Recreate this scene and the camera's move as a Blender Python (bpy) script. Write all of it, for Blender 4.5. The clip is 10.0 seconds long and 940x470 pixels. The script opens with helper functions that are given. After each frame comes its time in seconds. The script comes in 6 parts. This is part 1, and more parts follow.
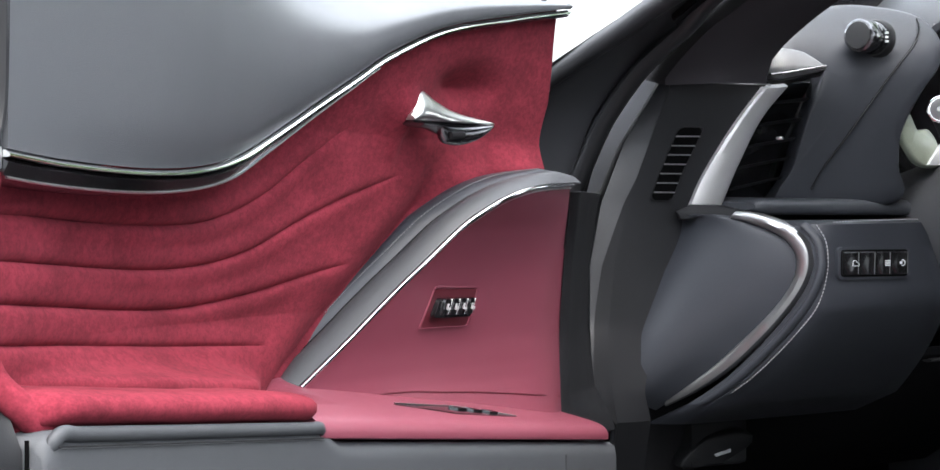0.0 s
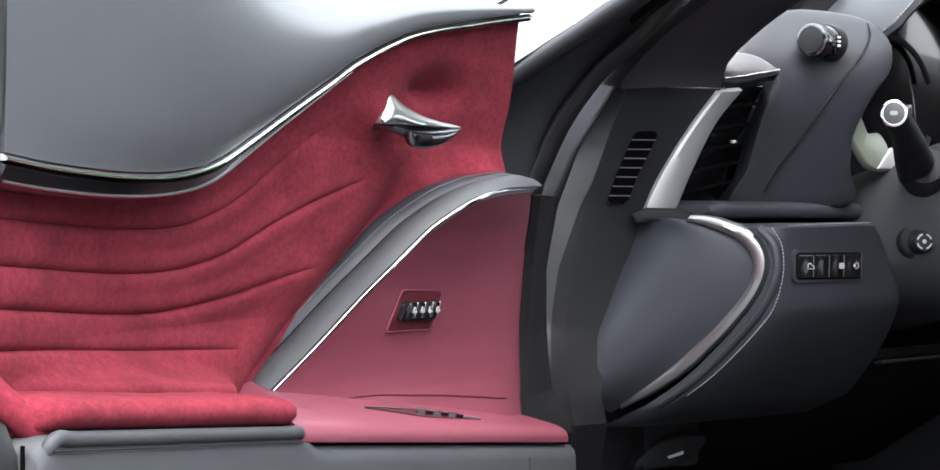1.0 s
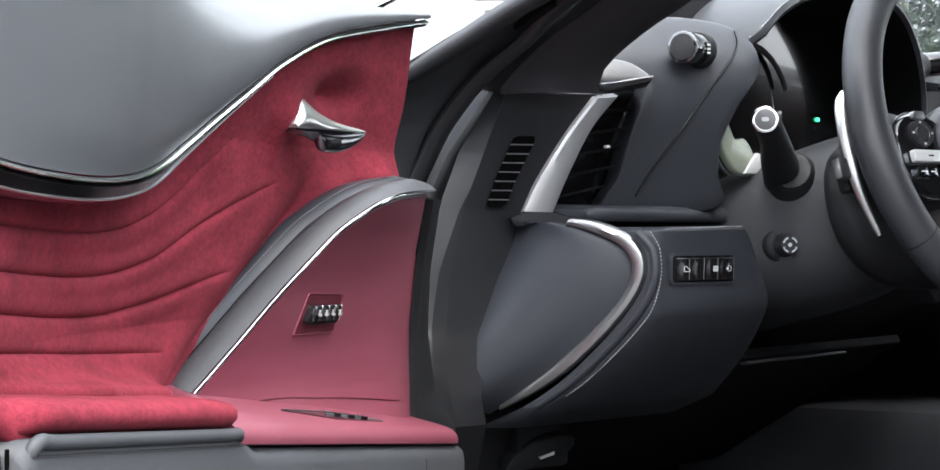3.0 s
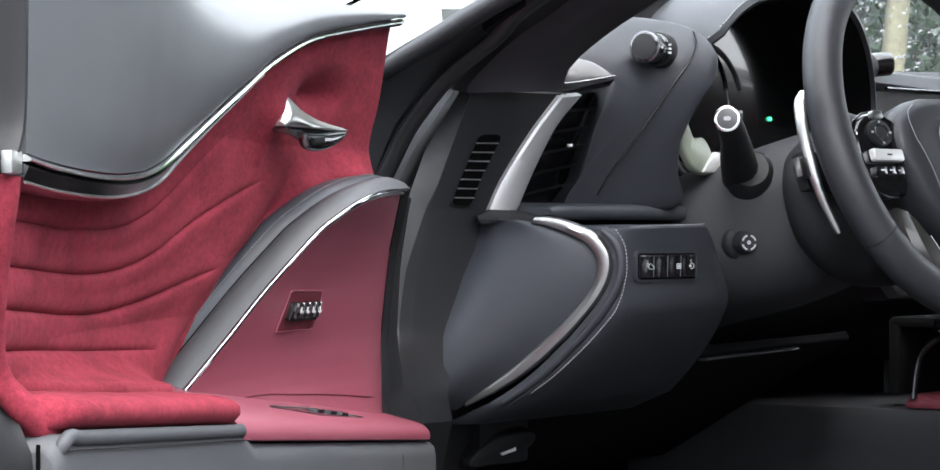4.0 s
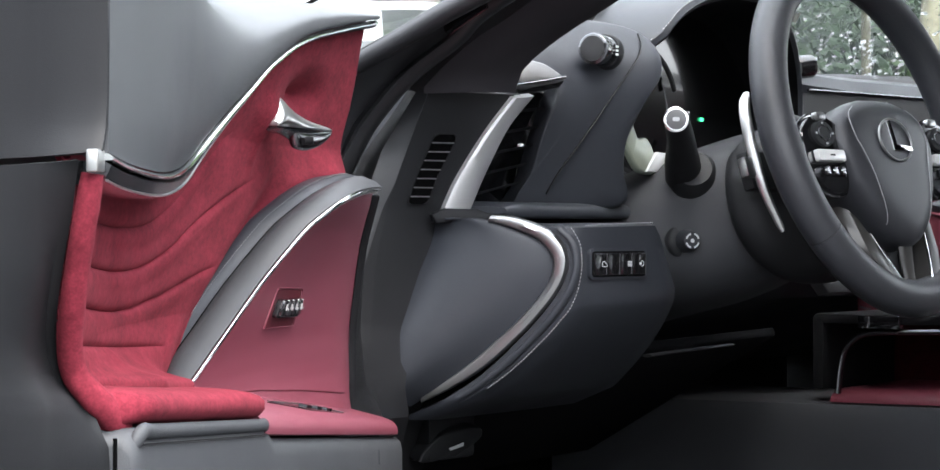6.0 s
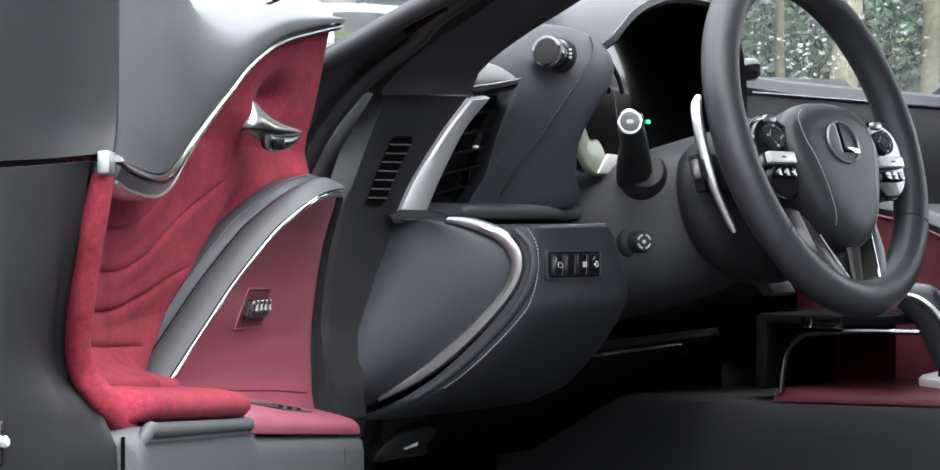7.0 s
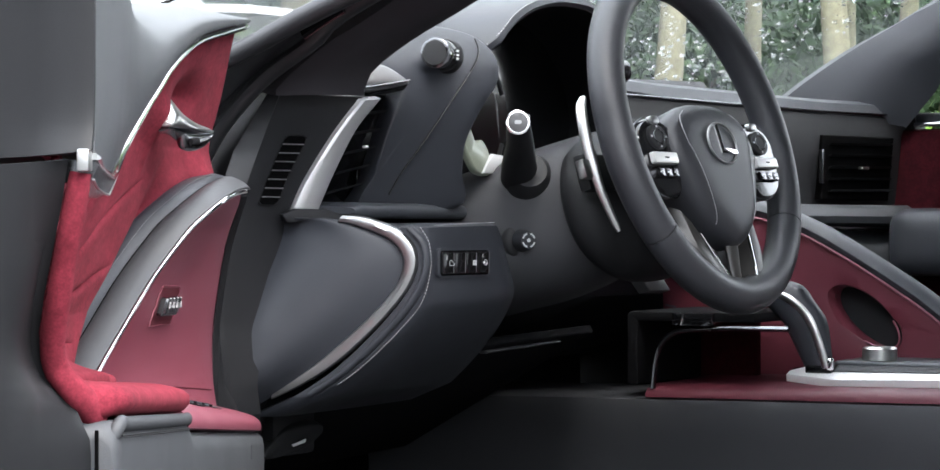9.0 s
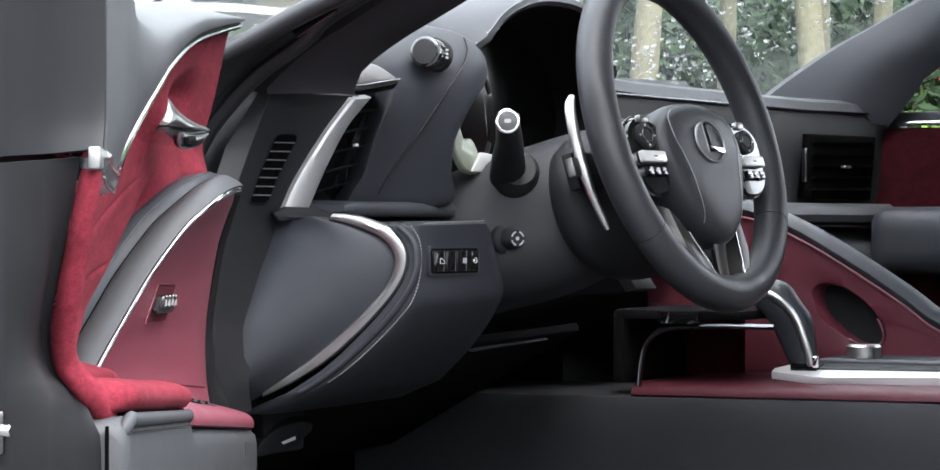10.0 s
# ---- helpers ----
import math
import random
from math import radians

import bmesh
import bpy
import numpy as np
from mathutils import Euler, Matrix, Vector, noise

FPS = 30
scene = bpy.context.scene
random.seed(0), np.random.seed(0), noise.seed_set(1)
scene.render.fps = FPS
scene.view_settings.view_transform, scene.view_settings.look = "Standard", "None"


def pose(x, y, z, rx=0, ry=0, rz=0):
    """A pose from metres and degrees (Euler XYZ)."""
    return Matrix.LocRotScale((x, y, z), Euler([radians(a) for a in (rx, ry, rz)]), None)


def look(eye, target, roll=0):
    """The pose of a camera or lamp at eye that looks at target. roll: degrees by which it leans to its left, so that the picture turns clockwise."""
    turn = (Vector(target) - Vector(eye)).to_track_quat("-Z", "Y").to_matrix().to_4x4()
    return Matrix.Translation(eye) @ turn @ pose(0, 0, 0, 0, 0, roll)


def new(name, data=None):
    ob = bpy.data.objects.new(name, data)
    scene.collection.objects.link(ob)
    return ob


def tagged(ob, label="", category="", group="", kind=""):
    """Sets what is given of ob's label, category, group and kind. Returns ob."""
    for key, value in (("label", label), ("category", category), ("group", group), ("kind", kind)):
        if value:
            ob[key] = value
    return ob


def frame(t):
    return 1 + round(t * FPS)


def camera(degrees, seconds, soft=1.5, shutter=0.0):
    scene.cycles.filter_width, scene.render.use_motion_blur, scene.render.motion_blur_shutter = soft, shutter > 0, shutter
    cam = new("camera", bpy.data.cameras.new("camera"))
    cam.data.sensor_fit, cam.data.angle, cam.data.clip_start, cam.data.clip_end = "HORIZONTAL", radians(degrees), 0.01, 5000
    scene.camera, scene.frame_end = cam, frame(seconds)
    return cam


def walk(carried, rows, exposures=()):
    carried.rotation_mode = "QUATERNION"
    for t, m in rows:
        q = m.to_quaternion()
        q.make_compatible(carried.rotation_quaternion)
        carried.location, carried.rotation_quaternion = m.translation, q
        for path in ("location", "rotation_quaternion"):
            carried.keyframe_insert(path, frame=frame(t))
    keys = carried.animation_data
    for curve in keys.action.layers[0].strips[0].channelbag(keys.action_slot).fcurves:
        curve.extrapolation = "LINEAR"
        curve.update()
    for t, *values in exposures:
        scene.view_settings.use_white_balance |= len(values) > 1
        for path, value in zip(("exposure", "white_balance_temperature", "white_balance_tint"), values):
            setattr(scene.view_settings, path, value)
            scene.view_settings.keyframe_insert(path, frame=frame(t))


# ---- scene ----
# ---------- camera ----------
cam = camera(22, 10.0)
walk(cam, [
    (0.0, pose(-1.969, -1.299, 0.711, 89.74, 0, -39.84)),
    (0.5, pose(-1.986, -1.286, 0.712, 89.76, 0, -40.80)),
    (1.0, pose(-2.002, -1.274, 0.712, 89.79, 0, -41.92)),
    (1.5, pose(-2.019, -1.262, 0.711, 89.83, 0, -43.33)),
    (2.0, pose(-2.042, -1.249, 0.711, 89.86, 0, -44.64)),
    (2.5, pose(-2.065, -1.232, 0.712, 89.88, 0, -46.07)),
    (3.8, pose(-2.132, -1.188, 0.711, 89.86, 0, -49.24)),
    (4.0, pose(-2.143, -1.181, 0.711, 89.85, 0, -49.70)),
    (4.5, pose(-2.169, -1.162, 0.711, 89.84, 0, -50.87)),
    (5.0, pose(-2.191, -1.148, 0.711, 89.84, 0, -51.98)),
    (6.3, pose(-2.256, -1.105, 0.710, 89.83, 0, -54.07)),
    (6.5, pose(-2.265, -1.100, 0.710, 89.83, 0, -54.49)),
    (7.0, pose(-2.285, -1.086, 0.710, 89.86, 0, -55.74)),
    (7.5, pose(-2.303, -1.073, 0.709, 89.87, 0, -56.90)),
    (8.0, pose(-2.323, -1.059, 0.709, 89.87, 0, -57.92)),
    (8.5, pose(-2.343, -1.046, 0.708, 89.89, 0, -59.08)),
    (9.0, pose(-2.356, -1.038, 0.708, 89.88, 0, -60.19)),
    (9.5, pose(-2.366, -1.030, 0.707, 89.88, 0, -60.77)),
    (10.0, pose(-2.374, -1.027, 0.707, 89.86, 0, -60.86)),
])

# ---------- world, sun, exposure ----------
world = bpy.data.worlds.new("overcast_sky")
scene.world = world
world.use_nodes = True
wn = world.node_tree
sky = wn.nodes.new("ShaderNodeTexSky")
sky.sky_type = "NISHITA"
sky.sun_disc = False
sky.sun_elevation = radians(54)
sky.sun_rotation = radians(200)
sky.air_density, sky.dust_density, sky.ozone_density = 1.0, 4.0, 1.0
soft_mix = wn.nodes.new("ShaderNodeMixRGB")
soft_mix.inputs[0].default_value = 0.75
soft_mix.inputs[2].default_value = (6.2, 6.5, 6.9, 1)
wn.links.new(sky.outputs[0], soft_mix.inputs[1])
wn.links.new(soft_mix.outputs[0], wn.nodes["Background"].inputs[0])
wn.nodes["Background"].inputs[1].default_value = 0.148

sun = new("sun", bpy.data.lights.new("sun", "SUN"))
sun.data.energy, sun.data.angle, sun.data.color = 0.65, radians(40), (1.0, 0.98, 0.95)
sun.matrix_world = look((-2.7, -3.2, 5.8), (0, 0, 0))
scene.view_settings.exposure = 2.87


# ---------- materials ----------
def material(name, colour, rough=0.5, metal=0.0, spec=0.5, vary=0.12, grain=400.0, bump=0.0, wear=6.0, sheen=0.0, coat=0.0, rough_vary=0.06):
    """Base colour with broad wear and fine grain, both in metres, and a fine relief."""
    m = bpy.data.materials.new(name)
    m.use_nodes = True
    nt = m.node_tree
    b = nt.nodes["Principled BSDF"]
    geo = nt.nodes.new("ShaderNodeTexCoord")
    broad = nt.nodes.new("ShaderNodeTexNoise")
    broad.inputs["Scale"].default_value, broad.inputs["Detail"].default_value = wear, 4.0
    fine = nt.nodes.new("ShaderNodeTexNoise")
    fine.inputs["Scale"].default_value, fine.inputs["Detail"].default_value = grain, 2.0
    for n in (broad, fine):
        nt.links.new(geo.outputs["Object"], n.inputs["Vector"])
    add = nt.nodes.new("ShaderNodeMath")
    add.operation = "ADD"
    nt.links.new(broad.outputs["Fac"], add.inputs[0])
    nt.links.new(fine.outputs["Fac"], add.inputs[1])
    ramp = nt.nodes.new("ShaderNodeMapRange")
    ramp.inputs["From Min"].default_value, ramp.inputs["From Max"].default_value = 0.6, 1.4
    ramp.inputs["To Min"].default_value, ramp.inputs["To Max"].default_value = 1 - vary, 1 + vary
    nt.links.new(add.outputs[0], ramp.inputs["Value"])
    mul = nt.nodes.new("ShaderNodeVectorMath")
    mul.operation = "SCALE"
    mul.inputs[0].default_value = colour
    nt.links.new(ramp.outputs[0], mul.inputs["Scale"])
    nt.links.new(mul.outputs[0], b.inputs["Base Color"])
    rr = nt.nodes.new("ShaderNodeMapRange")
    rr.inputs["From Min"].default_value, rr.inputs["From Max"].default_value = 0.3, 0.7
    rr.inputs["To Min"].default_value, rr.inputs["To Max"].default_value = max(rough - rough_vary, 0.02), min(rough + rough_vary, 1)
    nt.links.new(broad.outputs["Fac"], rr.inputs["Value"])
    nt.links.new(rr.outputs[0], b.inputs["Roughness"])
    b.inputs["Metallic"].default_value = metal
    b.inputs["Specular IOR Level"].default_value = spec
    b.inputs["Sheen Weight"].default_value = sheen
    b.inputs["Coat Weight"].default_value = coat
    if bump:
        bp = nt.nodes.new("ShaderNodeBump")
        bp.inputs["Strength"].default_value, bp.inputs["Distance"].default_value = bump, 0.0006
        vor = nt.nodes.new("ShaderNodeTexVoronoi")
        vor.inputs["Scale"].default_value = grain * 1.6
        nt.links.new(geo.outputs["Object"], vor.inputs["Vector"])
        nt.links.new(vor.outputs["Distance"], bp.inputs["Height"])
        nt.links.new(bp.outputs[0], b.inputs["Normal"])
    return m


def suede_material(name, colour):
    """Brushed suede: soft blotches where the nap lies differently, and finer smudges inside them."""
    m = material(name, colour, 0.95, 0, 0.10, 0.06, 260, 0.0, 9, sheen=0.03)
    nt = m.node_tree
    b = nt.nodes["Principled BSDF"]
    b.inputs["Sheen Roughness"].default_value = 0.45
    b.inputs["Sheen Tint"].default_value = (0.9, 0.25, 0.3, 1)
    tc = nt.nodes.new("ShaderNodeTexCoord")
    last = b.inputs["Base Color"].links[0].from_socket
    for scale, dist, low, high in (((9, 20, 20), 0.5, 0.87, 1.12), ((26, 55, 55), 0.5, 0.86, 1.13), ((140, 230, 230), 0.3, 0.84, 1.15), ((520, 700, 700), 0.0, 0.88, 1.12)):
        mp = nt.nodes.new("ShaderNodeMapping")
        mp.inputs["Rotation"].default_value = (0, radians(15), 0)
        mp.inputs["Scale"].default_value = scale
        nz = nt.nodes.new("ShaderNodeTexNoise")
        nz.inputs["Scale"].default_value, nz.inputs["Detail"].default_value, nz.inputs["Distortion"].default_value = 1.0, 4.0, dist
        nt.links.new(tc.outputs["Object"], mp.inputs[0])
        nt.links.new(mp.outputs[0], nz.inputs["Vector"])
        mr = nt.nodes.new("ShaderNodeMapRange")
        mr.inputs["From Min"].default_value, mr.inputs["From Max"].default_value = 0.34, 0.66
        mr.inputs["To Min"].default_value, mr.inputs["To Max"].default_value = low, high
        nt.links.new(nz.outputs["Fac"], mr.inputs["Value"])
        sc = nt.nodes.new("ShaderNodeVectorMath")
        sc.operation = "SCALE"
        nt.links.new(last, sc.inputs[0])
        nt.links.new(mr.outputs[0], sc.inputs["Scale"])
        last = sc.outputs[0]
    nt.links.new(last, b.inputs["Base Color"])
    return m


LEATHER = material("dark_grey_leather", (0.036, 0.039, 0.046), 0.44, 0, 0.45, 0.10, 1100, 0.14, 7)
# Darker copy of the dash leather; shade on face and knee is in its colour.
KNEE_LEATHER = material("darker_grey_leather", (0.025, 0.0275, 0.034), 0.44, 0, 0.42, 0.12, 1100, 0.16, 7)
DOOR_LEATHER = material("grey_door_leather", (0.066, 0.070, 0.077), 0.43, 0, 0.5, 0.10, 1100, 0.22, 6)
POCKET_LEATHER = material("grey_pocket_leather", (0.048, 0.051, 0.056), 0.52, 0, 0.4, 0.10, 1100, 0.25, 6)
DOOR_END = material("dark_door_end_trim", (0.0105, 0.011, 0.0125), 0.48, 0, 0.25, 0.08, 1000, 0.1, 5)
PILLAR_CLOTH = material("dark_pillar_cloth", (0.036, 0.0335, 0.038), 0.85, 0, 0.2, 0.15, 1500, 0.2, 8)
PLASTIC = material("charcoal_plastic", (0.021, 0.022, 0.026), 0.5, 0, 0.3, 0.10, 1200, 0.3, 5)
SOFT_BLACK = material("soft_black_plastic", (0.014, 0.0145, 0.016), 0.55, 0, 0.3, 0.12, 1000, 0.2, 6)
GLOSS_BLACK = material("piano_black", (0.008, 0.008, 0.009), 0.12, 0, 0.5, 0.05, 300, 0, 4, coat=0.5)
RUBBER = material("black_rubber", (0.018, 0.018, 0.020), 0.42, 0, 0.5, 0.15, 500, 0.1, 8)
CHROME = material("polished_chrome", (0.86, 0.86, 0.86), 0.10, 1, 0.5, 0.03, 200, 0, 9, rough_vary=0.03)
SATIN = material("satin_silver", (0.62, 0.62, 0.61), 0.32, 1, 0.5, 0.05, 900, 0, 9)
SILVER = material("satin_silver_paint", (0.66, 0.66, 0.66), 0.40, 0.55, 0.5, 0.05, 900, 0, 9)
DARK_METAL = material("dark_smoked_metal", (0.16, 0.16, 0.17), 0.22, 1, 0.5, 0.05, 500, 0, 9)
SUEDE = suede_material("crimson_suede", (0.153, 0.0195, 0.0310))
BURGUNDY = material("burgundy_leather", (0.180, 0.040, 0.062), 0.40, 0, 0.65, 0.07, 800, 0.2, 5)
DARK_BURGUNDY = material("burgundy_trim", (0.085, 0.010, 0.018), 0.5, 0, 0.4, 0.07, 800, 0.2, 5)
WHITE_PAINT = material("white_car_paint", (0.72, 0.74, 0.76), 0.25, 0, 0.5, 0.03, 100, 0, 3, coat=0.6)
# Pale colour for the outdoor reflection in the dial cover.
PALE_REFLECTION = material("pale_cream_reflection", (0.26, 0.29, 0.23), 0.3, 0, 0.5, 0.10, 300, 0, 30)
GREY_CAP = material("mid_grey_plastic", (0.10, 0.10, 0.105), 0.4, 0, 0.5, 0.05, 500, 0, 9)
FLOWER = material("red_petals", (0.55, 0.03, 0.03), 0.6, 0, 0.3, 0.2, 20, 0, 2)
# Near-black: the hood lining, plus shade in the bay, footwell and grip.
VOID = material("shade_and_lining_black", (0.010, 0.010, 0.011), 0.9, 0, 0.05, 0.05, 200, 0, 9)
# Deepest black: dark seams and gaps, plus shade painted behind grille and vent.
SLOT = material("shade_and_joint_black", (0.0022, 0.0022, 0.0024), 0.9, 0, 0.03, 0.05, 200, 0, 9)
PLATE_METAL = material("bright_brushed_aluminium", (0.80, 0.80, 0.79), 0.34, 0.35, 0.6, 0.05, 700, 0, 9)
# Crimson suede darkened in colour for shade on passenger door and bay.
SHADED_SUEDE = suede_material("shaded_crimson_suede", (0.034, 0.004, 0.007))
WHEEL_LEATHER = material("black_wheel_leather", (0.035, 0.036, 0.041), 0.40, 0, 0.5, 0.08, 1300, 0.22, 8)
COLUMN_PLASTIC = material("charcoal_column_plastic", (0.039, 0.040, 0.044), 0.5, 0, 0.35, 0.10, 1200, 0.3, 5)
# Lighter copy of the cover plastic, with the facet's sky sheen in its colour.
EDGE_SHEEN = material("sky_sheen_charcoal", (0.019, 0.020, 0.0225), 0.42, 0, 0.45, 0.10, 1200, 0.2, 5)
COVER_PLASTIC = material("black_charcoal_plastic", (0.0130, 0.0134, 0.0152), 0.55, 0, 0.16, 0.10, 1200, 0.3, 5)
BOW_METAL = material("satin_gunmetal", (0.42, 0.42, 0.42), 0.36, 1, 0.5, 0.05, 900, 0, 9)
# Burgundy leather darkened for the cabin shade on console top and wall.
CONSOLE_RED = material("shaded_burgundy_leather", (0.110, 0.020, 0.032), 0.5, 0, 0.4, 0.08, 800, 0.2, 5)
SPOKE_METAL = material("smoked_satin_spoke", (0.060, 0.058, 0.056), 0.34, 0.4, 0.5, 0.06, 700, 0, 8)
THREAD = material("pale_grey_thread", (0.42, 0.42, 0.43), 0.8, 0, 0.3, 0.1, 600, 0, 20)
THREAD_WHITE = material("bright_white_print", (0.80, 0.80, 0.80), 0.45, 0, 0.5, 0.03, 200, 0, 9)
MARK = material("white_print", (0.52, 0.53, 0.54), 0.5, 0, 0.4, 0.03, 200, 0, 9)
CARPET = material("black_carpet", (0.026, 0.026, 0.028), 0.95, 0, 0.1, 0.3, 900, 0.4, 20)
BARK = material("pale_bark", (0.25, 0.235, 0.160), 0.9, 0, 0.2, 0.35, 30, 0.4, 2)
ASPHALT = material("wet_asphalt", (0.045, 0.047, 0.05), 0.45, 0, 0.4, 0.3, 120, 0.3, 0.8)


def leaf_material(name, colour):
    m = material(name, colour, 0.6, 0, 0.3, 0.2, 20, 0, 2)
    nt = m.node_tree
    b = nt.nodes["Principled BSDF"]
    geo = nt.nodes.new("ShaderNodeNewGeometry")
    mr = nt.nodes.new("ShaderNodeMapRange")
    mr.inputs["To Min"].default_value, mr.inputs["To Max"].default_value = 0.7, 1.35
    nt.links.new(geo.outputs["Random Per Island"], mr.inputs["Value"])
    sc = nt.nodes.new("ShaderNodeVectorMath")
    sc.operation = "SCALE"
    sc.inputs[0].default_value = colour
    nt.links.new(mr.outputs[0], sc.inputs["Scale"])
    nt.links.new(sc.outputs[0], b.inputs["Base Color"])
    return m


LEAF = leaf_material("green_leaves", (0.120, 0.205, 0.085))
HEDGE = leaf_material("dark_hedge_leaves", (0.058, 0.112, 0.044))
GRASS = leaf_material("bright_grass", (0.17, 0.30, 0.05))


def glass_material(name, rough=0.0):
    m = bpy.data.materials.new(name)
    m.use_nodes = True
    b = m.node_tree.nodes["Principled BSDF"]
    b.inputs["Base Color"].default_value = (0.97, 0.985, 0.98, 1)
    b.inputs["Transmission Weight"].default_value = 1.0
    b.inputs["Roughness"].default_value = rough
    b.inputs["IOR"].default_value = 1.33
    return m


DROP = glass_material("rain_water", 0.22)
GLASS = glass_material("clear_glass")
GLASS.node_tree.nodes["Principled BSDF"].inputs["IOR"].default_value = 1.45


def glow(name, colour, power):
    m = bpy.data.materials.new(name)
    m.use_nodes = True
    b = m.node_tree.nodes["Principled BSDF"]
    b.inputs["Base Color"].default_value = (0.01, 0.01, 0.01, 1)
    b.inputs["Emission Color"].default_value = (*colour, 1)
    b.inputs["Emission Strength"].default_value = power
    return m


GREEN_LAMP = glow("green_tell_tale", (0.05, 1.0, 0.35), 0.6)


# ---------- shaping tools ----------
def spline(pts, n):
    """n points evenly spread along a smooth curve through pts (any number of coordinates)."""
    p = np.array(pts, float)
    q = np.vstack([2 * p[0] - p[1], p, 2 * p[-1] - p[-2]])
    out = []
    for i in range(1, len(q) - 2):
        for s in np.linspace(0, 1, 14, endpoint=False):
            a, b, c, d = q[i - 1], q[i], q[i + 1], q[i + 2]
            out.append(0.5 * (2 * b + (c - a) * s + (2 * a - 5 * b + 4 * c - d) * s * s + (3 * b - a - 3 * c + d) * s ** 3))
    out.append(q[-2])
    out = np.array(out)
    run = np.concatenate([[0], np.cumsum(np.linalg.norm(np.diff(out, axis=0), axis=1))])
    want = np.linspace(0, run[-1], n)
    return np.stack([np.interp(want, run, out[:, k]) for k in range(out.shape[1])], 1)


def thing(name, base, label, category, group="", turn=0):
    e = new(name)
    e.matrix_world = pose(*base, 0, 0, turn)
    e.empty_display_size = 0.05
    return tagged(e, label, category, group)


def part(name, bm, mat, parent, label="", local=False, smooth=40):
    """Links a bmesh as one mesh under parent. local: its points are in the parent's own axes, else in the world's."""
    bmesh.ops.remove_doubles(bm, verts=bm.verts, dist=1e-6)
    bmesh.ops.recalc_face_normals(bm, faces=bm.faces)
    me = bpy.data.meshes.new(name)
    bm.to_mesh(me)
    bm.free()
    me.materials.append(mat)
    ob = new(name, me)
    if parent is not None:
        ob.parent = parent
        if not local:
            top = parent
            while top.parent:
                top = top.parent
            m = top.matrix_basis
            ob.matrix_parent_inverse = m.inverted() if parent is top else Matrix()
            if parent is not top:
                ob.matrix_parent_inverse = Matrix()
    if smooth:
        me.polygons.foreach_set("use_smooth", [True] * len(me.polygons))
        edges = bmesh.new()
        edges.from_mesh(me)
        for e in edges.edges:
            if len(e.link_faces) == 2 and e.calc_face_angle(0) > radians(smooth):
                e.smooth = False
        edges.to_mesh(me)
        edges.free()
    if label:
        tagged(ob, label)
    return ob


def grid_bm(rows, ring=False, caps=False):
    """A skin over rows of points; ring closes each row on itself, caps closes the two ends."""
    bm = bmesh.new()
    vs = [[bm.verts.new(tuple(float(c) for c in p)) for p in r] for r in rows]
    n = len(rows[0])
    for a, b in zip(vs[:-1], vs[1:]):
        for i in range(n if ring else n - 1):
            j = (i + 1) % n
            bm.faces.new((a[i], a[j], b[j], b[i]))
    if caps and ring:
        bm.faces.new(vs[0][::-1])
        bm.faces.new(vs[-1])
    return bm


def thicken(bm, depth):
    """Gives an open skin a thickness, away from where its faces point."""
    bmesh.ops.recalc_face_normals(bm, faces=bm.faces)
    bm.normal_update()
    faces, rim = bm.faces[:], [e for e in bm.edges if len(e.link_faces) == 1]
    rim = [(e.verts[0], e.verts[1]) for e in rim]
    twin = {v: bm.verts.new(v.co - v.normal * depth) for v in bm.verts[:]}
    for f in faces:
        bm.faces.new([twin[v] for v in reversed(f.verts)])
    for a, b in rim:
        bm.faces.new((a, b, twin[b], twin[a]))
    return bm


def sweep(path, wide, high, n=None, side=None, sections=10, taper=None, power=2.0):
    """A rounded bar along a smooth path. side: the direction of its width."""
    p = spline(path, n or max(8, len(path) * 5)) if n != 0 else np.array(path, float)
    rows = []
    for i, c in enumerate(p):
        t = Vector(p[min(i + 1, len(p) - 1)] - p[max(i - 1, 0)]).normalized()
        s = Vector(side) if side is not None else (Vector((0, 0, 1)) if abs(t.z) < 0.9 else Vector((1, 0, 0)))
        a = (s - t * s.dot(t)).normalized()
        b = t.cross(a)
        k = taper(i / (len(p) - 1)) if taper else 1.0
        row = []
        for j in range(sections):
            th = 2 * math.pi * j / sections
            cc, ss = math.cos(th), math.sin(th)
            cc = math.copysign(abs(cc) ** (2 / power), cc)
            ss = math.copysign(abs(ss) ** (2 / power), ss)
            row.append(Vector(c) + a * (cc * wide / 2 * k) + b * (ss * high / 2 * k))
        rows.append(row)
    return grid_bm(rows, True, True)


def slab(outline, depth, o, ux, uy, bevel=0.002, steps=2):
    """An outline (in metres on the axes ux, uy at o) given a depth behind it, with rounded rims."""
    ux, uy, o = Vector(ux).normalized(), Vector(uy), Vector(o)
    uy = (uy - ux * uy.dot(ux)).normalized()
    nrm = ux.cross(uy)
    bm = bmesh.new()
    top = [bm.verts.new(o + ux * a + uy * b) for a, b in outline]
    low = [bm.verts.new(o + ux * a + uy * b - nrm * depth) for a, b in outline]
    n = len(top)
    bm.faces.new(top)
    bm.faces.new(low[::-1])
    for i in range(n):
        j = (i + 1) % n
        bm.faces.new((top[j], top[i], low[i], low[j]))
    if bevel:
        rim = [e for e in bm.edges if e.verts[0] in set(top) and e.verts[1] in set(top)]
        bmesh.ops.bevel(bm, geom=rim, offset=bevel, segments=steps, affect="EDGES", profile=0.6, clamp_overlap=True)
    return bm


